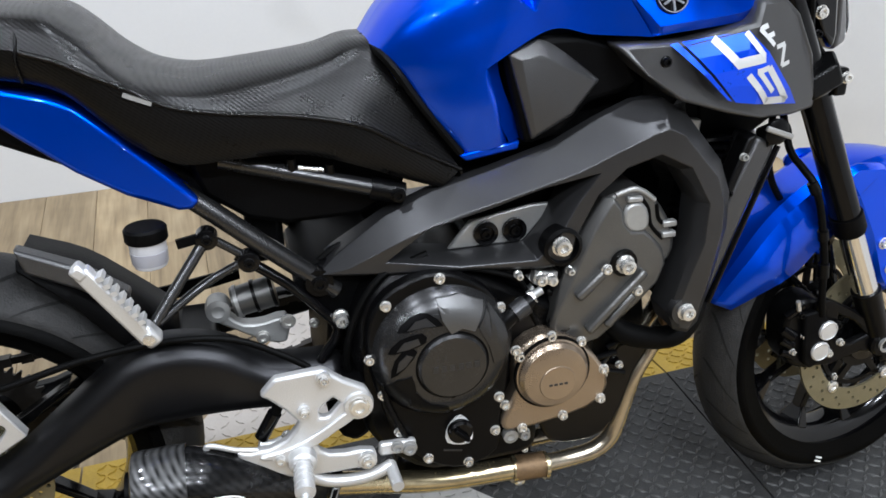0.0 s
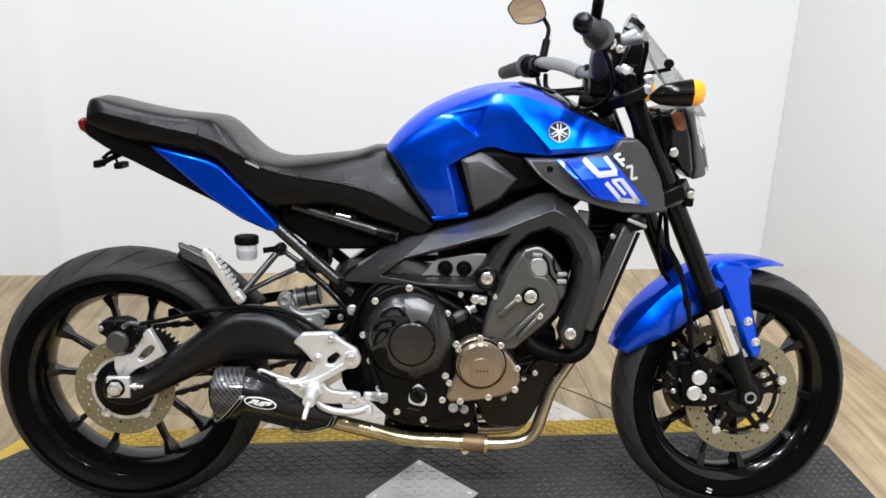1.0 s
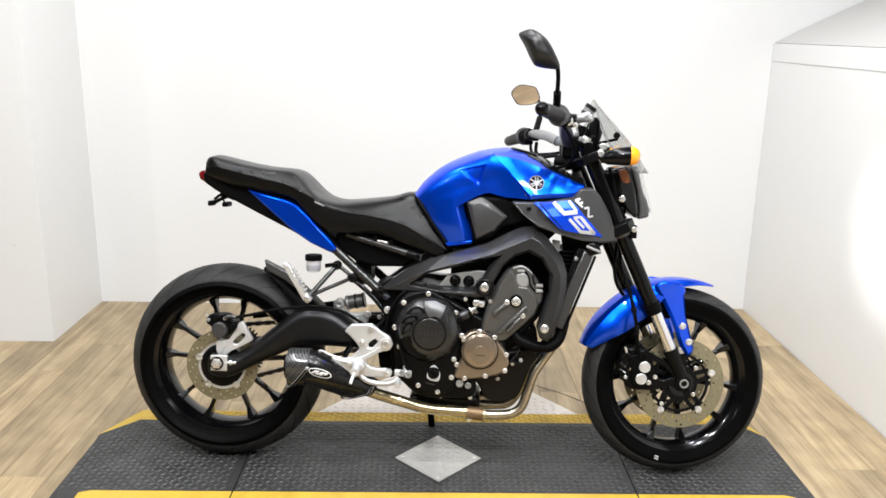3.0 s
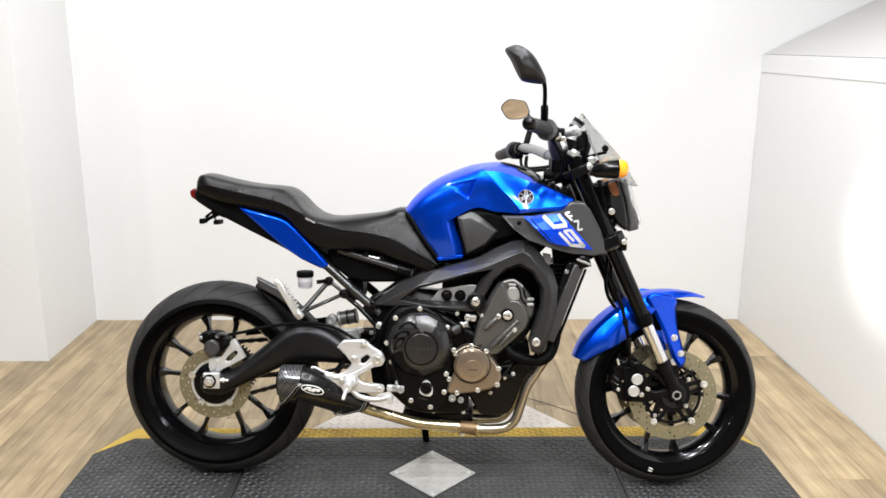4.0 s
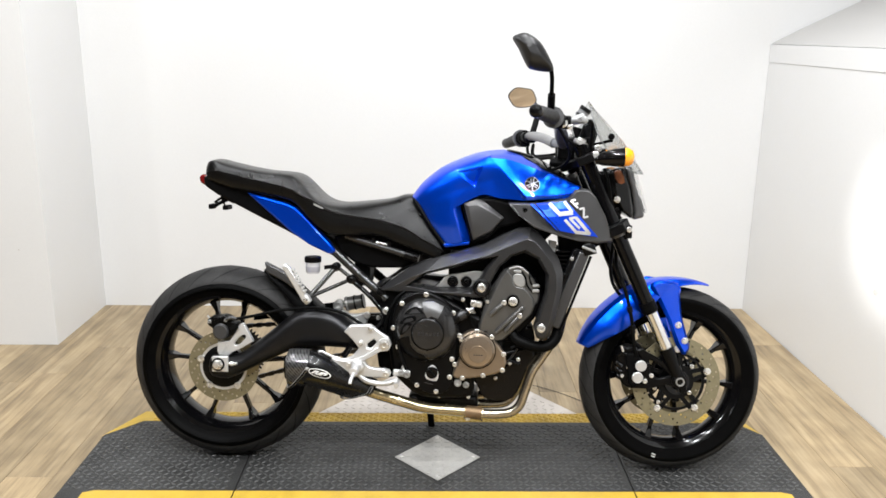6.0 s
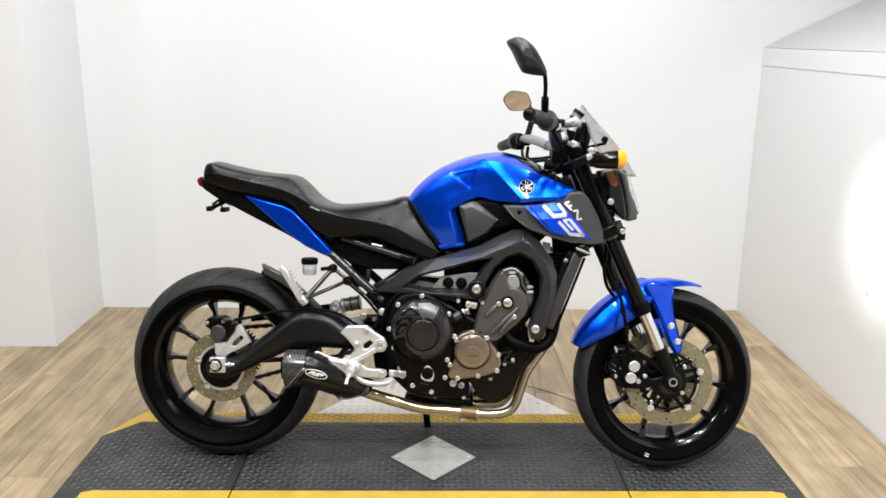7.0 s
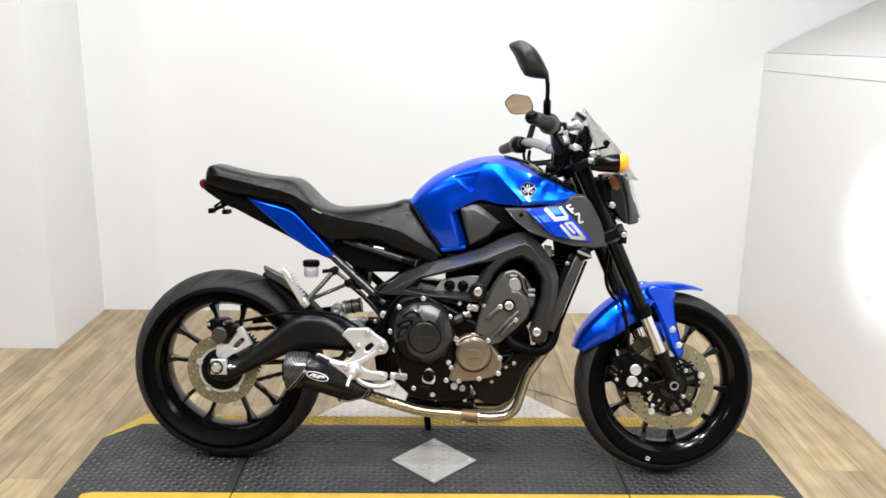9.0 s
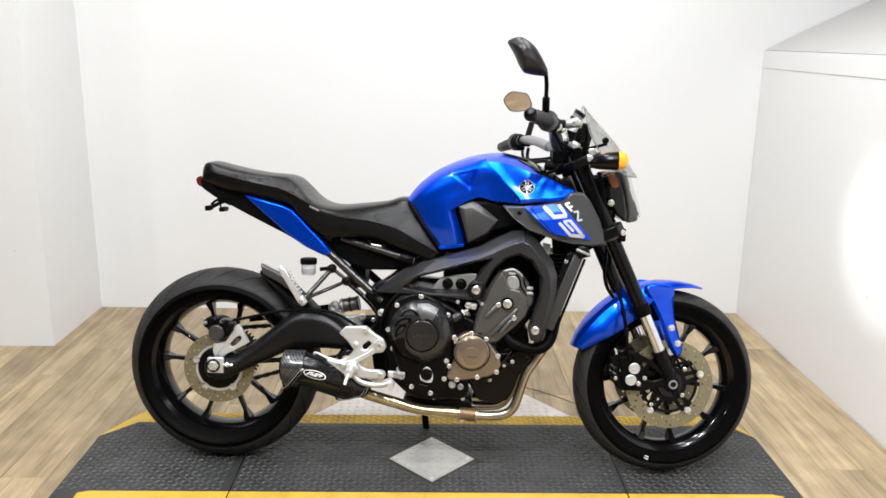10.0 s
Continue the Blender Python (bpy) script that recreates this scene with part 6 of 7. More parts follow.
# ---- rider's foot peg hanger ----
hang_out = [(0.432, 0.481), (0.494, 0.484), (0.52, 0.462), (0.547, 0.446), (0.557, 0.423), (0.547, 0.405), (0.526, 0.401), (0.512, 0.406), (0.492, 0.398), (0.478, 0.388), (0.475, 0.377), (0.48, 0.361), (0.492, 0.353), (0.513, 0.35), (0.534, 0.35), (0.552, 0.346), (0.556, 0.333), (0.543, 0.32), (0.522, 0.322), (0.496, 0.322), (0.479, 0.323), (0.465, 0.323), (0.447, 0.322), (0.43, 0.33), (0.409, 0.341), (0.388, 0.353), (0.375, 0.371), (0.373, 0.382), (0.391, 0.376), (0.417, 0.377), (0.438, 0.386), (0.452, 0.402), (0.457, 0.411), (0.439, 0.434), (0.422, 0.451), (0.411, 0.459)]
hang = part("footpeg_hanger", prism(hang_out, 0.184, 0.2, [[(0.483, 0.425), (0.503, 0.44), (0.513, 0.43), (0.495, 0.411), (0.483, 0.412)]]), SILVER, bike, "bare cast aluminium foot peg hanger", bevel=0.0045, segments=3)
part("hanger_rib", prism(rounded([(0.532, 0.409), (0.52, 0.418), (0.498, 0.404), (0.462, 0.384), (0.43, 0.374), (0.404, 0.371), (0.406, 0.364), (0.44, 0.362), (0.475, 0.374), (0.505, 0.392)], 2), 0.198, 0.2045), SILVER, hang, bevel=0.003, segments=2)
part("lower_rail", tube([(0.455, 0.192, 0.33), (0.474, 0.194, 0.313), (0.496, 0.195, 0.305), (0.523, 0.195, 0.302), (0.549, 0.195, 0.305), (0.575, 0.195, 0.315)], 0.0085, 12), SILVER, hang)
part("toe_peg", tube([(0.573, 0.19, 0.312), (0.575, 0.235, 0.308)], 0.0085, 12), SILVER, hang)
for bx, bz, r in ((0.535, 0.424, 0.0115), (0.493, 0.472, 0.0055), (0.464, 0.428, 0.005), (0.541, 0.335, 0.0075), (0.427, 0.362, 0.006)):
    part("boss", lathe([(r * 1.75, 0), (r * 1.65, 0.006), (0, 0.006)], bx, bz, 22, w=0.199), SILVER, hang)
    bolt(hang, bx, 0.205, bz, r)
for bx, bz, r in ((0.585, 0.336, 0.0075), (0.602, 0.33, 0.009)):
    bolt(hang, bx, 0.185, bz, r, CARRIER)
part("pedal_link", bar((0.56, 0.182, 0.335), (0.612, 0.178, 0.33), 0.02, 0.012), SILVER, hang, bevel=0.004)
part("pedal_rod", tube([(0.6, 0.175, 0.34), (0.578, 0.175, 0.4), (0.572, 0.172, 0.44)], 0.004, 8), SATIN, hang)
part("heel_plate", tube([(0.395, 0.195, 0.352), (0.367, 0.196, 0.363), (0.346, 0.197, 0.379), (0.337, 0.197, 0.395), (0.347, 0.197, 0.396), (0.372, 0.196, 0.384), (0.4, 0.194, 0.376)], 0.0038, 10), SILVER, hang)
part("peg_mount", lathe([(0.02, 0), (0.018, 0.018), (0.013, 0.022), (0, 0.022)], 0.455, 0.357, 24, w=0.199), SILVER, hang)
fp = part("foot_peg", tube([(0.455, 0.21, 0.36), (0.453, 0.27, 0.354)], (0.011, 0.012), 14), SILVER, hang, "ribbed aluminium rider foot peg")
for k in range(5):
    part("peg_rib", tube([(0.4545 - 0.0005 * k, 0.22 + 0.0105 * k, 0.3585 - 0.0012 * k), (0.4545 - 0.0005 * k, 0.2245 + 0.0105 * k, 0.3582 - 0.0012 * k)], 0.0135, 14), SILVER, fp)
part("peg_feeler", tube([(0.452, 0.268, 0.35), (0.449, 0.292, 0.34), (0.447, 0.302, 0.33)], (0.0055, 0.005), 10), SILVER, fp)
part("master_cylinder", tube([(0.406, 0.165, 0.374), (0.428, 0.165, 0.41)], 0.0095, 14), GLOSS, hang, "black rear brake master cylinder")
part("master_boot", tube([(0.428, 0.165, 0.41), (0.436, 0.165, 0.424)], 0.0072, 12), RUBBERSOFT, hang)
part("master_clevis", tube([(0.402, 0.168, 0.366), (0.42, 0.168, 0.362), (0.45, 0.168, 0.374)], (0.0085, 0.006), 12), SILVER, hang)
bolt(hang, 0.44, 0.172, 0.377, 0.006, BOLT)
part("hanger_stay", block(0.52, 0.55, 0.1, 0.19, 0.41, 0.438), BLACK, hang, bevel=0.004)
part("stand", tube([(0.62, -0.15, 0.27), (0.645, -0.2, 0.15), (0.66, -0.235, 0.0)], 0.012, 12), BLACK, bike, "black side stand")
part("stand_foot", block(0.635, 0.7, -0.26, -0.21, -0.031, -0.022), BLACK, bike, bevel=0.003)

# ---- fork, front mudguard, brakes ----
RAKE = Vector((0.421, 0, -0.907)).normalized()


def fork_leg(w, full):
    leg = part("fork_leg", tube([(1.108, w, 1.03), (1.335, w, 0.541)], 0.0228, 28), FORKBLACK, bike, "black upside-down fork leg" if full else "")
    part("clamp_band", tube([(1.328, w, 0.556), (1.34, w, 0.53)], 0.0258, 28), BLACK, leg)
    part("dust_seal", tube([(1.338, w, 0.534), (1.3425, w, 0.524)], 0.0235, 24), RUBBERSOFT, leg)
    part("stanchion", tube([(1.336, w, 0.54), (1.402, w, 0.396)], 0.0195, 24), CHROME, leg, "chromed fork stanchion")
    part("axle_clamp", tube([(1.394, w, 0.414), (1.412, w, 0.374), (1.438, w, 0.316)], (0.0235, 0.019), 24), SATIN, leg)
    part("axle_boss", lathe([(0.024, -0.022), (0.024, 0.014), (0.02, 0.018), (0.013, 0.018), (0.0, 0.018)], 1.438, 0.312, 28, w=w), SATIN, leg)
    part("pinch_lug", bar((1.447, w + 0.002, 0.302), (1.452, w + 0.002, 0.276), 0.022, 0.024), SATIN, leg, bevel=0.004)
    return leg
for w, full in ((0.1, True), (-0.1, False)):
    leg = fork_leg(w, full)
    if not full:
        leg.location.x = -0.028
    if full:
        part("axle_end", lathe([(0.0135, 0), (0.0135, 0.006), (0.0095, 0.006), (0.0095, -0.004), (0, -0.004)], 1.438, 0.313, 24, w=0.117), CARRIER, leg)
        part("fork_cap", lathe([(0.022, 0), (0.022, 0.012), (0.014, 0.014), (0.013, 0.02), (0, 0.021)], 0, 0, 24), BOLT, leg).matrix_basis = pose(1.108, -0.1, 1.03, -90) @ pose(0, 0, 0, 0, 0, 25)
part("front_axle", tube([(1.437, -0.11, 0.305), (1.437, 0.11, 0.305)], 0.012, 16), BOLT, bike)


def clamp_plate(x, z, thick, name):
    bm = bmesh.new()
    pts = [(0.045, 0.1), (0.02, 0.143), (-0.03, 0.143), (-0.05, 0.1), (-0.075, 0.045), (-0.075, -0.045), (-0.05, -0.1), (-0.03, -0.143), (0.02, -0.143), (0.045, -0.1), (0.015, -0.04), (0.015, 0.04)]
    d = Vector((RAKE.x, 0, RAKE.z))
    fwd = Vector((-d.z, 0, d.x))
    c = Vector((x, 0, z))
    a = [bm.verts.new(c + fwd * u + Vector((0, v, 0))) for u, v in pts]
    b = [bm.verts.new(c + fwd * u + Vector((0, v, 0)) + d * thick) for u, v in pts]
    bm.faces.new(a)
    bm.faces.new(b[::-1])
    for i in range(len(a)):
        bm.faces.new((a[i - 1], a[i], b[i], b[i - 1]))
    return part(name, bm, SATIN, bike, "black cast triple clamp", bevel=0.004)


clamp_plate(1.122, 1.0, 0.026, "top_clamp")
bolt(bike, 1.152, 0.135, 1.0, 0.009, BOLT, "clamp_bolt")
part("screen_stay", bar((1.115, 0.1, 1.01), (1.168, 0.095, 1.022), 0.014, 0.012), SATIN, bike, bevel=0.004)
bolt(bike, 1.163, 0.1, 1.02, 0.01, BOLT, "stay_bolt")
clamp_plate(1.219, 0.795, 0.032, "lower_clamp")
bolt(bike, 1.262, 0.13, 0.78, 0.007, BOLT, "clamp_bolt")
part("clamp_face", tube([(1.218, 0.1, 0.793), (1.235, 0.1, 0.757)], 0.028, 28), ENGINEGREY, bike, "grey lower fork clamp")
part("clamp_tab", block(1.252, 1.272, 0.085, 0.125, 0.752, 0.792), SATIN, bike, bevel=0.004)

# mudguard: an arched shell round the tyre with a side stay
CXF, CZF = 1.43, 0.2975
rows = []
DROPS = (0.3, 0.62, 0.85, 1.0, 1.0, 1.0, 0.8, 0.5, 0.3, 0.2, 0.12, 0.05)
TAPER = (0.62, 0.85, 1, 1, 1, 1, 1, 1, 0.95, 0.85, 0.6, 0.12)
for wv, drop in ((0.0, 0.0), (0.034, 0.004), (0.05, 0.014), (0.058, 0.03), (0.078, 0.085)):
    r = []
    for k in range(12):
        a = radians(160 - 92 * k / 11)
        rad = 0.322 - drop * DROPS[k]
        r.append((CXF + rad * math.cos(a), wv * TAPER[k], CZF + rad * math.sin(a)))
    rows.append(r)
fen = shell(part("front_mudguard", grid(rows, nu=5, nv=1, mirror=True), BLUE, bike, "metallic blue front mudguard", smooth=16), 0.003)
fen.matrix_basis = STEER
stay = [(1.334, 0.6), (1.36, 0.616), (1.42, 0.61), (1.44, 0.592), (1.432, 0.57), (1.436, 0.512), (1.456, 0.441), (1.469, 0.403), (1.448, 0.376), (1.422, 0.414), (1.392, 0.493), (1.362, 0.554)]
for s in (1, -1):
    part("side_stay", prism(stay, 0.062 * s, 0.084 * s, warp=lambda x, z, s=s: s * (0.0 if z < 0.5 else -0.1 * (z - 0.5))), BLUE, fen, bevel=0.009, segments=1, smooth=20)
for bx, bz in ((1.424, 0.477), (1.446, 0.428)):
    bolt(fen, bx, 0.084, bz, 0.0085)

for s in (1, -1):
    w = 0.085 * s
    calp = part("front_caliper", prism(rounded([(1.245, 0.37), (1.256, 0.404), (1.287, 0.416), (1.325, 0.394), (1.336, 0.355), (1.332, 0.3), (1.31, 0.284), (1.28, 0.288), (1.256, 0.31)], 2), w - 0.035, w + 0.022), SATIN, bike, "black radial front brake caliper", bevel=0.007)
    part("caliper_bridge", prism([(1.27, 0.395), (1.3, 0.4), (1.318, 0.38), (1.316, 0.3), (1.295, 0.29), (1.28, 0.305)], w + 0.02 * s, w + 0.034 * s), BLACK, calp, bevel=0.004)
    part("caliper_stay", prism([(1.291, 0.407), (1.32, 0.411), (1.381, 0.377), (1.419, 0.351), (1.452, 0.31), (1.444, 0.288), (1.401, 0.299), (1.35, 0.284), (1.29, 0.286), (1.29, 0.3), (1.345, 0.302)], w + 0.006 * s, w + 0.022 * s, [[(1.345, 0.378), (1.378, 0.36), (1.412, 0.328), (1.378, 0.318), (1.35, 0.325)]]), SATIN, calp, bevel=0.004)
    if s < 0:
        calp.location.x = -0.028
    if s > 0:
        for bx, bz in ((1.317, 0.36), (1.308, 0.323)):
            part("piston_cover", lathe([(0.0172, 0), (0.0172, 0.005), (0.015, 0.007), (0.0145, 0.0055), (0.006, 0.0055), (0, 0.0065)], bx, bz, 26, w=0.117), SILVER, calp, "bright caliper piston cover", smooth=25)
        for bx, bz, r, m in ((1.34, 0.362, 0.0065, SATIN), (1.352, 0.328, 0.0055, BOLT), (1.333, 0.31, 0.006, BOLT), (1.268, 0.392, 0.005, SATIN), (1.262, 0.325, 0.0045, BOLT), (1.278, 0.352, 0.004, BOLT)):
            bolt(calp, bx, 0.11, bz, r, m)
        part("hose_banjo", tube([(1.302, 0.112, 0.388), (1.296, 0.114, 0.41)], 0.008, 12), SATIN, calp)
        for x0, z0, x1, z1, r in ((1.25, 0.386, 1.272, 0.41, 0.008), (1.245, 0.365, 1.262, 0.352, 0.01), (1.246, 0.345, 1.262, 0.335, 0.009), (1.25, 0.322, 1.268, 0.315, 0.008), (1.288, 0.3, 1.312, 0.296, 0.007)):
            part("caliper_boss", tube([(x0, 0.1, z0), (x1, 0.108, z1)], r, 12), GLOSS, calp)
        part("bleed_nipple", tube([(1.262, 0.112, 0.402), (1.256, 0.114, 0.42)], 0.0038, 8), BOLT, calp)
        for bx, bz in ((1.482, 0.352), (1.478, 0.268), (1.383, 0.235), (1.37, 0.28)):
            bolt(calp, bx, 0.076, bz, 0.0055)
part("front_hose", tube([(1.302, 0.118, 0.39), (1.293, 0.122, 0.42), (1.289, 0.122, 0.455), (1.284, 0.122, 0.495), (1.274, 0.122, 0.538), (1.262, 0.12, 0.585), (1.252, 0.112, 0.618), (1.246, 0.09, 0.636), (1.24, 0.06, 0.66), (1.24, 0.03, 0.72), (1.235, 0.02, 0.78)], 0.0058, 10), RUBBERSOFT, bike, "black front brake hose")
part("front_hose", tube([(1.262, 0.03, 0.56), (1.235, 0.035, 0.6), (1.226, 0.03, 0.65), (1.232, 0.02, 0.72), (1.235, 0.0, 0.78)], 0.0055, 10), RUBBERSOFT, bike)
for x0, z0, x1, z1 in ((1.288, 0.462, 1.285, 0.486), (1.277, 0.527, 1.273, 0.543), (1.256, 0.604, 1.248, 0.62)):
    part("hose_clip", tube([(x0, 0.122 if z0 < 0.6 else 0.116, z0), (x1, 0.122 if z0 < 0.6 else 0.112, z1)], 0.0085, 10), SATIN, bike)

# ---- radiator ----
rad = part("radiator", prism([(1.12, 0.715), (1.155, 0.718), (1.062, 0.44), (1.03, 0.44)], -0.135, 0.09), BLACK, bike, "black radiator with fine fins", bevel=0.004)
for k in range(26):
    t = k / 25
    part("fin", bar((1.158 - 0.093 * t, -0.13, 0.71 - 0.265 * t), (1.158 - 0.093 * t, 0.085, 0.71 - 0.265 * t), 0.003, 0.005), GLOSS, rad, smooth=0)
part("radiator_shroud", prism([(1.0, 0.70), (1.12, 0.72), (1.05, 0.45), (1.01, 0.46), (1.04, 0.56), (1.045, 0.64)], -0.05, 0.075), BLACK, rad, bevel=0.006)
part("side_tank", prism([(1.113, 0.716), (1.143, 0.705), (1.06, 0.474), (1.024, 0.49)], 0.1, 0.158), SCOOPGREY, rad, "dark grey radiator side tank", bevel=0.005)
part("tank_edge", tube([(1.147, 0.156, 0.7), (1.064, 0.156, 0.47)], 0.0045, 10), GLOSS, rad)
for k in range(9):
    part("core_fin", block(1.045 - 0.0035 * k, 1.095 - 0.0035 * k, 0.1, 0.128, 0.706 - 0.0125 * k, 0.711 - 0.0125 * k), GLOSS, rad, smooth=0)
part("side_rail", prism([(1.094, 0.718), (1.108, 0.722), (1.022, 0.478), (1.008, 0.482)], 0.135, 0.165), SATIN, rad, bevel=0.003)
for k in range(4):
    bolt(rad, 1.09 - 0.018 * k, 0.163, 0.692 - 0.05 * k, 0.005, SATIN if k % 2 else CARRIER)
cap = part("radiator_cap", lathe([(0.014, 0), (0.018, 0.004), (0.018, 0.01), (0.012, 0.013), (0, 0.013)], 1.138, 0.722, 20, w=0.155), SATIN, rad)
part("cap_tab", bar((1.118, 0.168, 0.73), (1.16, 0.168, 0.714), 0.008, 0.006), CARRIER, rad, bevel=0.002)
part("filler_neck", tube([(1.125, 0.15, 0.712), (1.16, 0.15, 0.722)], 0.015, 14), SATIN, rad)
part("lower_bracket", prism([(1.02, 0.46), (1.07, 0.475), (1.07, 0.44), (1.03, 0.435)], 0.1, 0.13), SILVER, rad, bevel=0.003)
bolt(rad, 1.06, 0.13, 0.452, 0.008)
part("pipe_flange", prism([(1.01, 0.45), (1.035, 0.46), (1.04, 0.42), (1.018, 0.415)], 0.1, 0.12), RUST, rad, bevel=0.003)

# ---- headlight, screen, indicators ----
hl_side = [(1.2, 0.956), (1.245, 0.966), (1.27, 0.9), (1.284, 0.83), (1.277, 0.804), (1.249, 0.83), (1.216, 0.878)]
hl_front = [(1.249, 0.966), (1.274, 0.967), (1.289, 0.906), (1.315, 0.846), (1.323, 0.811), (1.282, 0.803), (1.287, 0.83), (1.273, 0.9)]


def narrow(bm, x0, k):
    """Draws a body in towards its front end."""
    for v in bm.verts:
        v.co.y *= max(0.3, 1 - k * max(0.0, v.co.x - x0))
    return bm


hl = part("headlight", narrow(prism(hl_side, -0.1, 0.1), 1.235, 5.0), GLOSS, bike, "black headlight housing with clear lens", bevel=0.012, segments=3)
part("headlight_rim", narrow(prism(hl_front, -0.085, 0.085), 1.26, 7.0), SCOOPGREY, hl, "dark grey headlight surround", bevel=0.01, segments=3)
part("lens", prism([(1.283, 0.955), (1.296, 0.945), (1.316, 0.88), (1.327, 0.835), (1.326, 0.82), (1.316, 0.835), (1.295, 0.9)], -0.045, 0.045), LENS, hl, "clear curved headlight lens", bevel=0.004).visible_shadow = False
part("headlight_bracket", prism([(1.16, 0.95), (1.23, 0.95), (1.25, 0.82), (1.225, 0.8), (1.185, 0.86)], -0.06, 0.06), BLACK, hl, bevel=0.006)
bolt(hl, 1.226, 0.104, 0.868, 0.008)
bolt(hl, 1.228, 0.1, 0.838, 0.005, SATIN)
part("headlight_stay", prism([(1.16, 0.94), (1.215, 0.95), (1.225, 0.9), (1.2, 0.85), (1.18, 0.87)], 0.075, 0.1), BLACK, hl, bevel=0.004)
part("lamp_wire", tube([(1.185, 0.1, 0.96), (1.196, 0.112, 0.92), (1.203, 0.112, 0.88), (1.215, 0.105, 0.84), (1.24, 0.1, 0.81)], 0.0055, 8), RUBBERSOFT, hl)
part("reflector", prism(rounded([(1.212, 0.95), (1.232, 0.955), (1.245, 0.92), (1.225, 0.918)], 2), 0.102, 0.118), material("dull_orange_reflector", (0.16, 0.05, 0.015), 0.3, coat=0.5, bump=0), hl, "dull orange side reflector")
scr = grid([[(1.144, 0.0, 1.166), (1.174, 0.0, 1.131), (1.222, 0.0, 1.08), (1.267, 0.0, 1.028), (1.321, 0.0, 0.945)], [(1.143, 0.04, 1.158), (1.168, 0.06, 1.118), (1.21, 0.072, 1.06), (1.255, 0.075, 1.005), (1.308, 0.06, 0.945)], [(1.141, 0.062, 1.145), (1.148, 0.098, 1.1), (1.166, 0.115, 1.05), (1.212, 0.115, 0.99), (1.275, 0.1, 0.948)]], nu=4, nv=3, mirror=True)
so = shell(part("windscreen", scr, SMOKE, bike, "smoked transparent fly screen", smooth=60), 0.003)
so.visible_shadow = False
part("screen_edge", tube([(1.141, 0.062, 1.145), (1.148, 0.098, 1.1), (1.166, 0.115, 1.05), (1.212, 0.115, 0.99)], 0.0014, 8), SMOKECUP, so)
part("screen_band", tube([(1.172, 0.0, 1.132), (1.166, 0.058, 1.119), (1.147, 0.096, 1.1)], 0.0012, 8), SMOKECUP, so)
part("screen_bracket", tube([(1.15, 0.06, 1.03), (1.185, 0.1, 1.04), (1.205, 0.11, 1.045)], 0.0045, 10), BLACK, so)
part("bracket_knob", lathe([(0.009, -0.008), (0.0105, 0), (0.009, 0.008), (0, 0.009)], 1.2, 1.055, 16, w=0.112), BLACK, so)
meter = part("instrument", prism([(1.11, 1.05), (1.121, 1.088), (1.14, 1.108), (1.154, 1.111), (1.163, 1.085), (1.167, 1.06), (1.155, 1.019), (1.12, 1.029)], -0.07, 0.055), GLOSS, bike, "black digital instrument cluster", bevel=0.008)
part("meter_lug", tube([(1.135, 0.05, 1.045), (1.14, 0.09, 1.04)], 0.011, 12), BLACK, meter)
part("meter_stay", prism([(1.09, 1.09), (1.125, 1.08), (1.15, 1.0), (1.12, 0.99)], -0.03, 0.03), GLOSS, meter, bevel=0.004)


def indicator(s, dx=0.0, dz=0.0):
    ind = part("front_indicator", tube([(1.19, 0.12 * s, 0.99), (1.19, 0.16 * s, 0.992)], 0.011, 12), BLACK, bike, "black indicator with an amber lens")
    bm = bmesh.new()
    rings = []
    for x, r, dz in ((1.145, 0.006, -0.008), (1.165, 0.02, -0.004), (1.2, 0.026, 0.0), (1.228, 0.028, 0.002)):
        rings.append([bm.verts.new((x, -(0.185 * s + 0.9 * r * math.cos(a)), 0.992 + dz + r * math.sin(a))) for a in (2 * math.pi * k / 20 for k in range(20))])
    for a, b in zip(rings, rings[1:]):
        for k in range(20):
            bm.faces.new((a[k - 1], a[k], b[k], b[k - 1]))
    bm.faces.new(rings[0])
    bm.faces.new(rings[-1])
    part("body", bm, GLOSS, ind).location = (dx, 0, dz)
    bm = bmesh.new()
    rings = []
    for x, r in ((1.226, 0.0275), (1.24, 0.027), (1.252, 0.02), (1.257, 0.008)):
        rings.append([bm.verts.new((x, -(0.185 * s + 0.9 * r * math.cos(a)), 0.994 + r * math.sin(a))) for a in (2 * math.pi * k / 20 for k in range(20))])
    for a, b in zip(rings, rings[1:]):
        for k in range(20):
            bm.faces.new((a[k - 1], a[k], b[k], b[k - 1]))
    bm.faces.new(rings[-1])
    part("lens", bm, AMBER, ind, "bright amber lens", smooth=60).location = (dx, 0, dz)


indicator(1)
indicator(-1, 0.0, -0.03)

# ---- handlebar, controls, mirrors ----
hb = part("handlebar", tube([(0.908, -0.44, 1.038), (0.949, -0.294, 1.053), (0.984, -0.21, 1.06), (1.015, -0.12, 1.052), (1.045, -0.06, 1.036), (1.066, 0.0, 1.03), (1.062, 0.06, 1.036), (1.054, 0.1, 1.055), (1.04, 0.16, 1.08), (1.014, 0.29, 1.102), (0.954, 0.44, 1.111)], 0.0135, 16), BARMETAL, bike, "satin silver tapered handlebar")
part("bar_sleeve", tube([(1.064, 0.045, 1.032), (1.06, 0.075, 1.04), (1.052, 0.105, 1.057), (1.042, 0.155, 1.078), (1.035, 0.2, 1.09)], (0.0165, 0.0205, 0.0205, 0.0165, 0.0145), 16), BARBLUE, hb, "blue-grey tapered bar section")
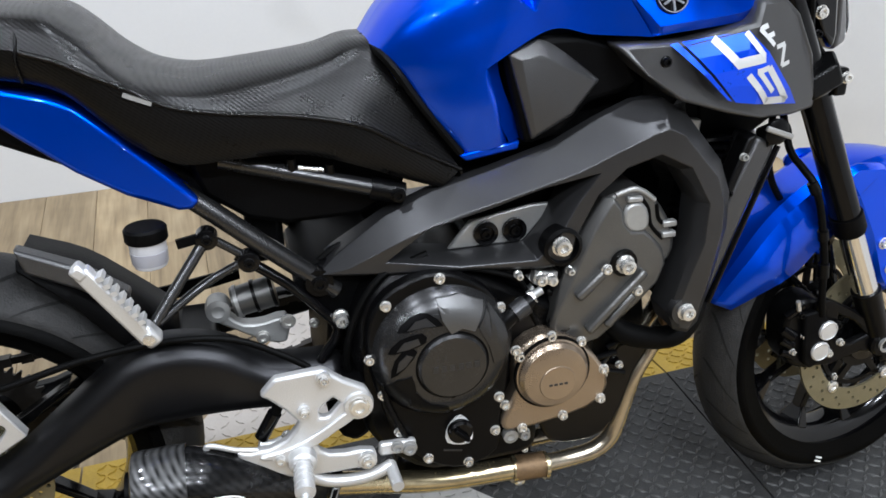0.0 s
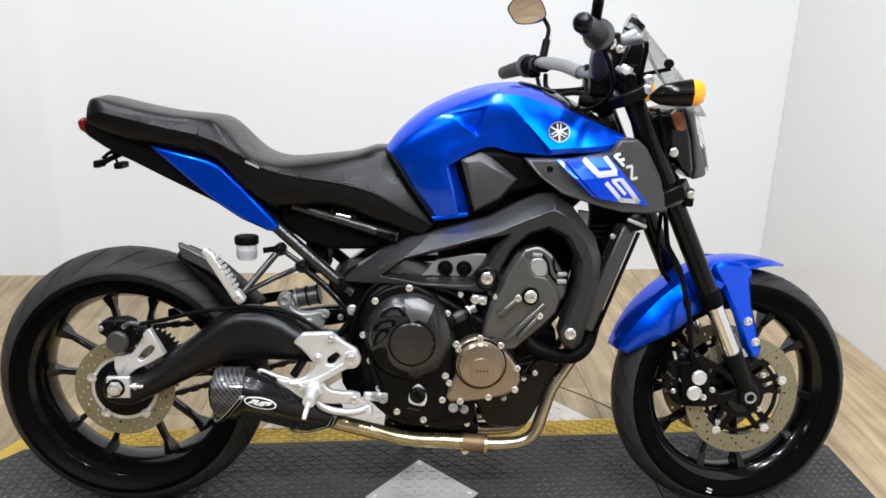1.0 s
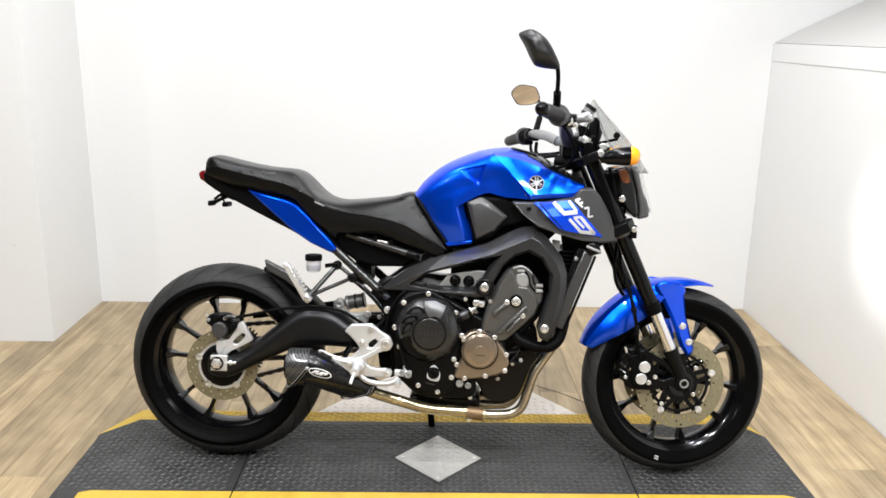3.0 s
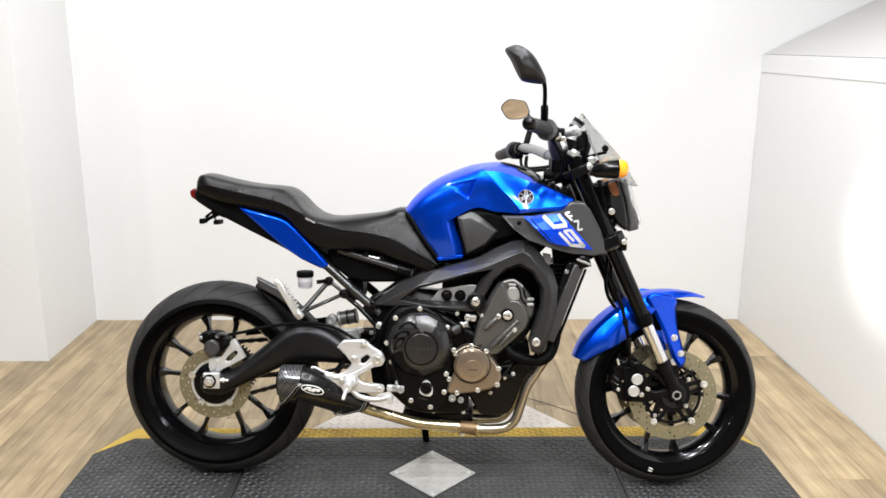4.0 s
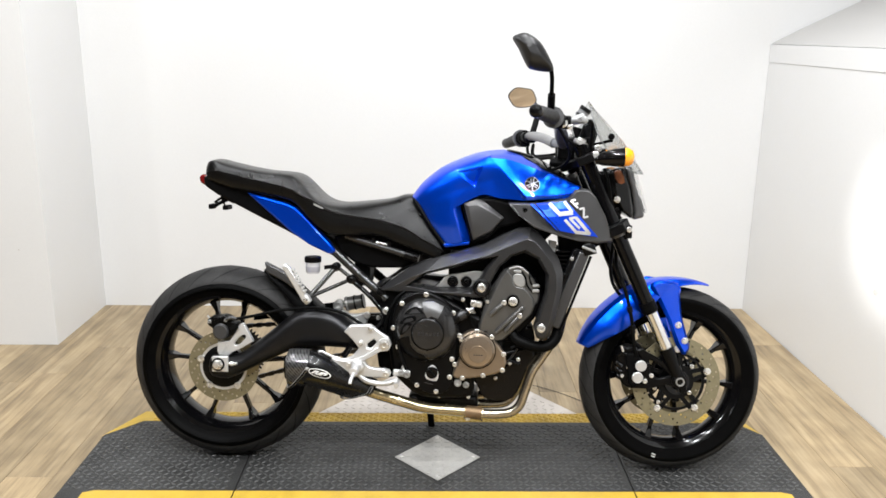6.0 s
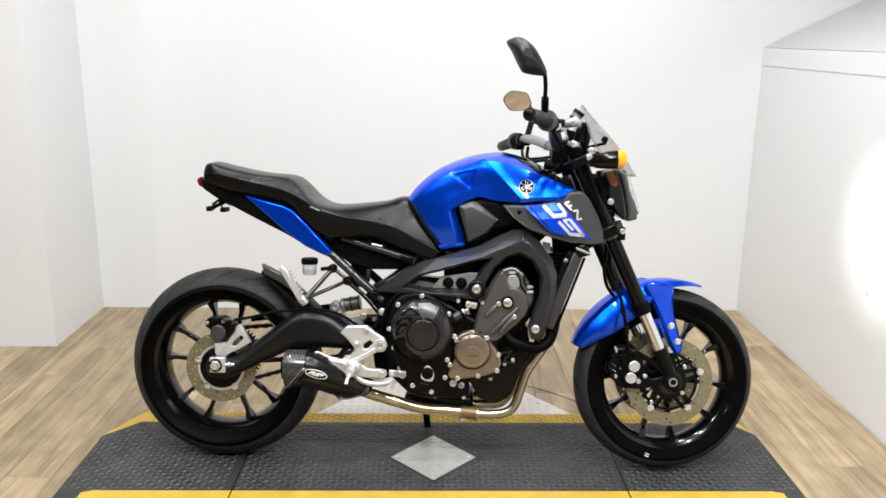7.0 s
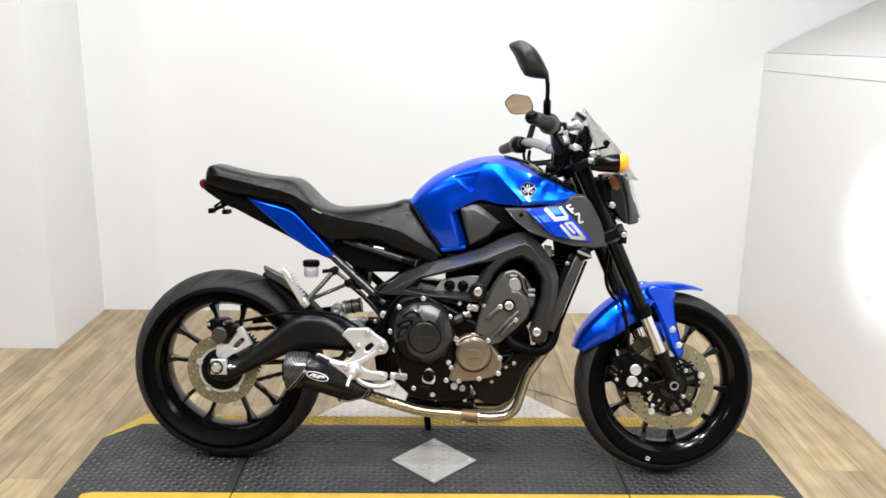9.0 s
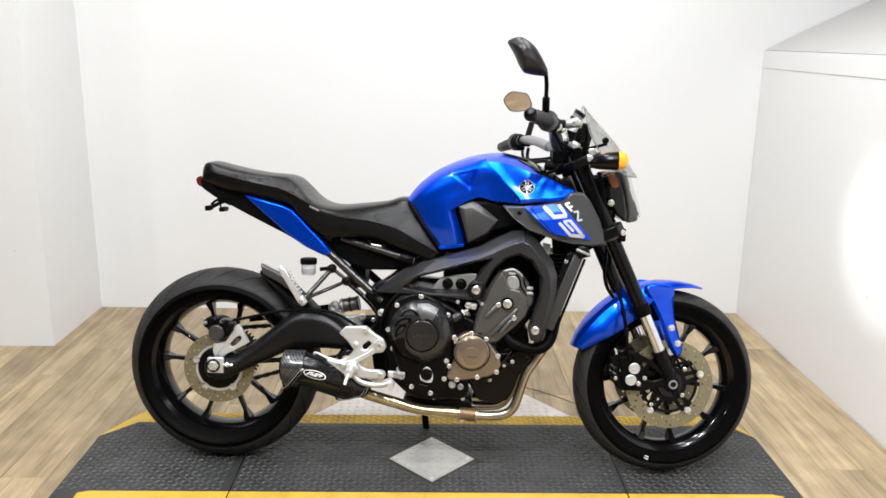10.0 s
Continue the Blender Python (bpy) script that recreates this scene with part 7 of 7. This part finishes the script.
part("bar_bend", tube([(0.962, -0.26, 1.055), (0.984, -0.21, 1.06), (1.015, -0.12, 1.052), (1.045, -0.06, 1.036)], (0.0138, 0.0165), 16), BENDGREY, hb, "bright bare bar bend")
ENDS = {1: ((0.956, 0.435, 1.111), (1.01, 0.295, 1.102), (1.032, 0.24, 1.096)), -1: ((0.908, -0.44, 1.038), (0.949, -0.294, 1.053), (0.962, -0.262, 1.055))}
for s, (tip, fl, sw_end) in ENDS.items():
    d = (Vector(tip) - Vector(fl)).normalized()

    def at(p, k, d=d):
        return tuple(Vector(p) + d * k)

    part("bar_riser", block(1.048, 1.1, 0.035 * s - 0.018, 0.035 * s + 0.018, 0.985, 1.055), SATIN, hb, bevel=0.006)
    part("riser_bolt", tube([(1.088, 0.035 * s, 1.05), (1.09, 0.035 * s, 1.062)], 0.006, 10), BOLT, hb)
    part("grip", tube([tip, fl], (0.0178, 0.0198), 18), GRIP, hb, "black rubber grip")
    for k in range(9):
        part("grip_rib", tube([at(fl, 0.012 + 0.0125 * k), at(fl, 0.018 + 0.0125 * k)], 0.0206 - 0.0002 * k, 16), GRIP, hb)
    part("bar_end", tube([at(tip, 0.026), at(tip, 0.022), at(tip, 0.012), at(tip, -0.002)], (0.008, 0.0145, 0.0185, 0.0175), 20), GLOSS, hb, smooth=60)
    part("grip_flange", tube([at(fl, 0.003), at(fl, -0.005)], 0.03, 24), SCUFFGRIP, hb)
    part("switch_cluster", tube([at(fl, -0.006), sw_end], 0.0225, 16), BLACK, hb, "black switch cluster", bevel=0.003)
    part("cluster_ring", tube([at(fl, -0.012), at(fl, -0.018)], 0.0238, 20), CARRIER if s > 0 else BLACK, hb)
    part("switch_button", block(fl[0] + 0.004, fl[0] + 0.02, fl[1] - 0.024 * s - 0.008, fl[1] - 0.024 * s + 0.008, fl[2] + 0.018, fl[2] + 0.028), GLOSS, hb, bevel=0.003)
    part("switch_body", block(fl[0] - 0.002, fl[0] + 0.03, fl[1] - 0.05 * s, fl[1] - 0.012 * s, fl[2] - 0.03, fl[2] + 0.016), BLACK, hb, bevel=0.008)
    part("lever_perch", block(sw_end[0], sw_end[0] + 0.035, sw_end[1] - 0.04 * s, sw_end[1], sw_end[2] - 0.018, sw_end[2] + 0.014), SATIN, hb, bevel=0.006)
    part("perch_clamp", tube([at(sw_end, -0.01), at(sw_end, -0.028)], 0.0195, 16), SATIN, hb)
    px, pw, pz = sw_end
    part("lever", tube([(px + 0.03, pw - 0.02 * s, pz - 0.004), (px + 0.056, pw + 0.01 * s, pz - 0.002), (px + 0.062, pw + 0.06 * s, pz - 0.002), (px + 0.04, pw + 0.16 * s, pz - 0.004)], (0.009, 0.0062), 12), BENDGREY if s > 0 else BLACK, hb, "bare aluminium lever" if s > 0 else "")
res2 = part("front_reservoir", tube([(1.098, 0.165, 1.108), (1.111, 0.165, 1.127)], 0.0165, 24), SMOKECUP, bike, "front brake fluid cup with a black lid")
part("lid", tube([(1.11, 0.165, 1.1255), (1.1165, 0.165, 1.135)], 0.018, 24), SATIN, res2)
part("cup_strap", tube([(1.1, 0.165, 1.111), (1.103, 0.165, 1.1155)], 0.0175, 24), BLACK, res2)
master = part("brake_master", tube([(1.058, 0.225, 1.089), (1.074, 0.21, 1.095), (1.104, 0.19, 1.108)], 0.0125, 14), CARRIER, bike, "grey brake master cylinder")
part("banjo", lathe([(0.011, -0.008), (0.011, 0.006), (0.007, 0.01), (0, 0.01)], 1.108, 1.1, 16, w=0.195), CARRIER, master)
part("master_clamp", block(1.04, 1.064, 0.21, 0.245, 1.072, 1.108), SATIN, master, bevel=0.004)
bolt(master, 1.042, 0.247, 1.089, 0.011, BOLT, "perch_bolt", 0.012)
bolt(master, 1.062, 0.247, 1.078, 0.006, BOLT, "perch_bolt", 0.008)
part("reservoir_arm", bar((1.06, 0.18, 1.1), (1.1, 0.165, 1.114), 0.008, 0.008), SATIN, master)
part("brake_line", tube([(1.108, 0.2, 1.1), (1.135, 0.17, 1.09), (1.14, 0.12, 1.03), (1.15, 0.09, 0.96), (1.17, 0.05, 0.88)], 0.0055, 10), RUBBERSOFT, bike, "black front brake line")
part("throttle_cable", tube([(1.02, 0.27, 1.085), (1.05, 0.22, 1.05), (1.075, 0.15, 1.0), (1.06, 0.09, 0.965), (1.02, 0.05, 0.95)], 0.0045, 10), RUBBERSOFT, bike)
part("switch_wire", tube([(1.03, 0.26, 1.075), (1.06, 0.19, 1.045), (1.1, 0.12, 1.02), (1.12, 0.08, 0.98)], 0.004, 10), RUBBERSOFT, bike)
part("clutch_cable", tube([(0.99, -0.24, 1.03), (0.985, -0.18, 1.0), (1.0, -0.1, 0.985), (1.03, -0.02, 0.99), (1.06, 0.05, 0.98)], 0.006, 10), RUBBERSOFT, bike)
part("cable_loop", tube([(0.97, -0.26, 1.03), (0.975, -0.18, 0.995), (1.02, -0.08, 0.995), (1.07, 0.02, 1.0), (1.09, 0.06, 0.96)], 0.005, 10), RUBBERSOFT, bike)
part("ignition", lathe([(0.03, 0), (0.03, 0.03), (0.02, 0.034), (0, 0.034)], 0, 0, 24), BLACK, bike).matrix_basis = pose(1.075, 0, 0.985, -90)
part("key_surround", tube([(1.03, 0.03, 0.975), (1.07, 0.045, 0.97), (1.1, 0.02, 0.98)], 0.014, 10), BLACK, bike)
def mirror(outline, w, bulge, tilt_x, tilt_z, label, stem_pts):
    """A mirror on its stem: outline as (x, z), a domed back towards +w or -w, and a glass on the other side."""
    out = rounded(outline, 4)
    cx, cz = sum(p[0] for p in out) / len(out), sum(p[1] for p in out) / len(out)
    stem = part("mirror", tube(stem_pts, 0.0058, 12, smooth=3), BLACK, bike, label)
    x, ww, z = stem_pts[0]
    x2, w2, z2 = stem_pts[1]
    part("stem_boot", tube([(x, ww, z), (x2, w2, z2)], 0.0105, 12), BLACK, stem)
    bm = bmesh.new()
    rings = []
    for depth, k in ((-0.006, 0.97), (0.0, 1.0), (0.35, 0.93), (0.75, 0.66), (0.95, 0.36)):
        rings.append([bm.verts.new((cx + (px - cx) * k, -(w + depth * bulge + k * (tilt_x * (px - cx) + tilt_z * (pz - cz))), cz + (pz - cz) * k + 0.10 * depth * abs(bulge))) for px, pz in out])
    for a, b in zip(rings, rings[1:]):
        for i in range(len(a)):
            bm.faces.new((a[i - 1], a[i], b[i], b[i - 1]))
    bm.faces.new(rings[-1])
    bm.faces.new(rings[0])
    part("housing", bm, MIRRORCASE, stem, "black mirror housing", smooth=40)
    bm = bmesh.new()
    gw = w - math.copysign(0.003, bulge) - 0.006 * bulge
    bm.faces.new([bm.verts.new((cx + (px - cx) * 0.93, -(gw + 0.93 * (tilt_x * (px - cx) + tilt_z * (pz - cz))), cz + (pz - cz) * 0.93)) for px, pz in out])
    part("glass", bm, MIRRORGLASS, stem, "mirror glass", smooth=0)
    return stem


near = mirror([(0.889, 1.302), (0.9, 1.312), (0.925, 1.316), (0.962, 1.292), (0.99, 1.248), (0.999, 1.222), (0.985, 1.216), (0.94, 1.222), (0.925, 1.236), (0.905, 1.275)], 0.39, 0.045, 0.0, 0.0, "black mirror on a slender stem", [(1.006, 0.262, 1.10), (1.001, 0.325, 1.162), (0.997, 0.375, 1.2), (0.99, 0.395, 1.235)])
mirror([(0.905, 1.206), (0.915, 1.224), (0.935, 1.236), (0.965, 1.233), (0.99, 1.226), (1.004, 1.2), (1.006, 1.188), (0.995, 1.172), (0.965, 1.165), (0.932, 1.167), (0.915, 1.185)], -0.40, -0.035, 0.38, 0.27, "black mirror with its glass in view", [(0.985, -0.29, 1.055), (1.006, -0.36, 1.12), (1.016, -0.4, 1.155), (1.0, -0.405, 1.185)])

# headlamp beam: the low beam falls on the side wall
beam = bpy.data.lights.new("headlight_beam", "SPOT")
beam.energy, beam.spot_size, beam.spot_blend, beam.shadow_soft_size, beam.color = 60, radians(44), 0.8, 0.03, (1.0, 0.99, 0.95)
bo = new("headlight_beam", beam)
bo.matrix_world = look((0.66, -0.03, 0.83), (1.56, 0.30, 0.70))

# ---- floor boards ----
floor_ob = bpy.data.objects["floor"]
BW, BL, GAP = 0.148, 1.22, 0.0009


def board_mesh(length):
    bm = bmesh.new()
    x, y, b = BW / 2 - GAP / 2, length / 2 - GAP / 2, 0.0008
    low = [bm.verts.new((sx * x, sy * y, -0.01)) for sx, sy in ((-1, -1), (1, -1), (1, 1), (-1, 1))]
    mid = [bm.verts.new((sx * x, sy * y, -b)) for sx, sy in ((-1, -1), (1, -1), (1, 1), (-1, 1))]
    top = [bm.verts.new((sx * (x - b), sy * (y - b), 0)) for sx, sy in ((-1, -1), (1, -1), (1, 1), (-1, 1))]
    bm.faces.new(top)
    for k in range(4):
        bm.faces.new((low[k - 1], low[k], mid[k], mid[k - 1]))
        bm.faces.new((mid[k - 1], mid[k], top[k], top[k - 1]))
    me = bpy.data.meshes.new("board")
    bm.to_mesh(me)
    bm.free()
    me.materials.append(WOOD)
    return me


rng = random.Random(4)
meshes = {}
nx = int((1.56 + 3.0) / BW) + 1
for i in range(nx):
    x = 1.557 - BW / 2 - i * BW
    if x < -3.1:
        continue
    y_end = 1.634 if x + BW / 2 > -1.735 else 1.074
    y = y_end
    first = BL * rng.uniform(0.25, 1.0)
    while y > -3.2:
        ln = first if y == y_end else BL
        key = round(ln, 2)
        if key not in meshes:
            meshes[key] = board_mesh(key)
        ob = new("board", meshes[key])
        ob.parent = floor_ob
        ob.matrix_world = pose(x, y - key / 2, FLOOR_Z)
        y -= key

# the boards farther off, behind the viewer, in one mesh
verts, faces = [], []
rng = random.Random(9)
x = 1.557 - BW / 2
while x > -8.15:
    y = (1.074 if x < -3.1 else None)
    if y is None:
        y = min(ob.matrix_world.translation.y - max(v.co.y for v in ob.data.vertices) for ob in floor_ob.children if abs(ob.matrix_world.translation.x - x) < 0.01)
    while y > -9.45:
        ln = min(BL * rng.uniform(0.6, 1.0), y + 9.49)
        k = len(verts)
        for z in (FLOOR_Z - 0.01, FLOOR_Z):
            verts += [(x - BW / 2 + GAP / 2, y - ln + GAP, z), (x + BW / 2 - GAP / 2, y - ln + GAP, z), (x + BW / 2 - GAP / 2, y, z), (x - BW / 2 + GAP / 2, y, z)]
        faces += [(k + 4, k + 5, k + 6, k + 7)] + [(k + a, k + b, k + b + 4, k + a + 4) for a, b in ((0, 1), (1, 2), (2, 3), (3, 0))]
        y -= ln
    x -= BW
me = bpy.data.meshes.new("far_boards")
me.from_pydata(verts, [], faces)
me.materials.append(WOODFAR)
fb = new("far_boards", me)
fb.parent = floor_ob
tagged(fb, kind="stuff")
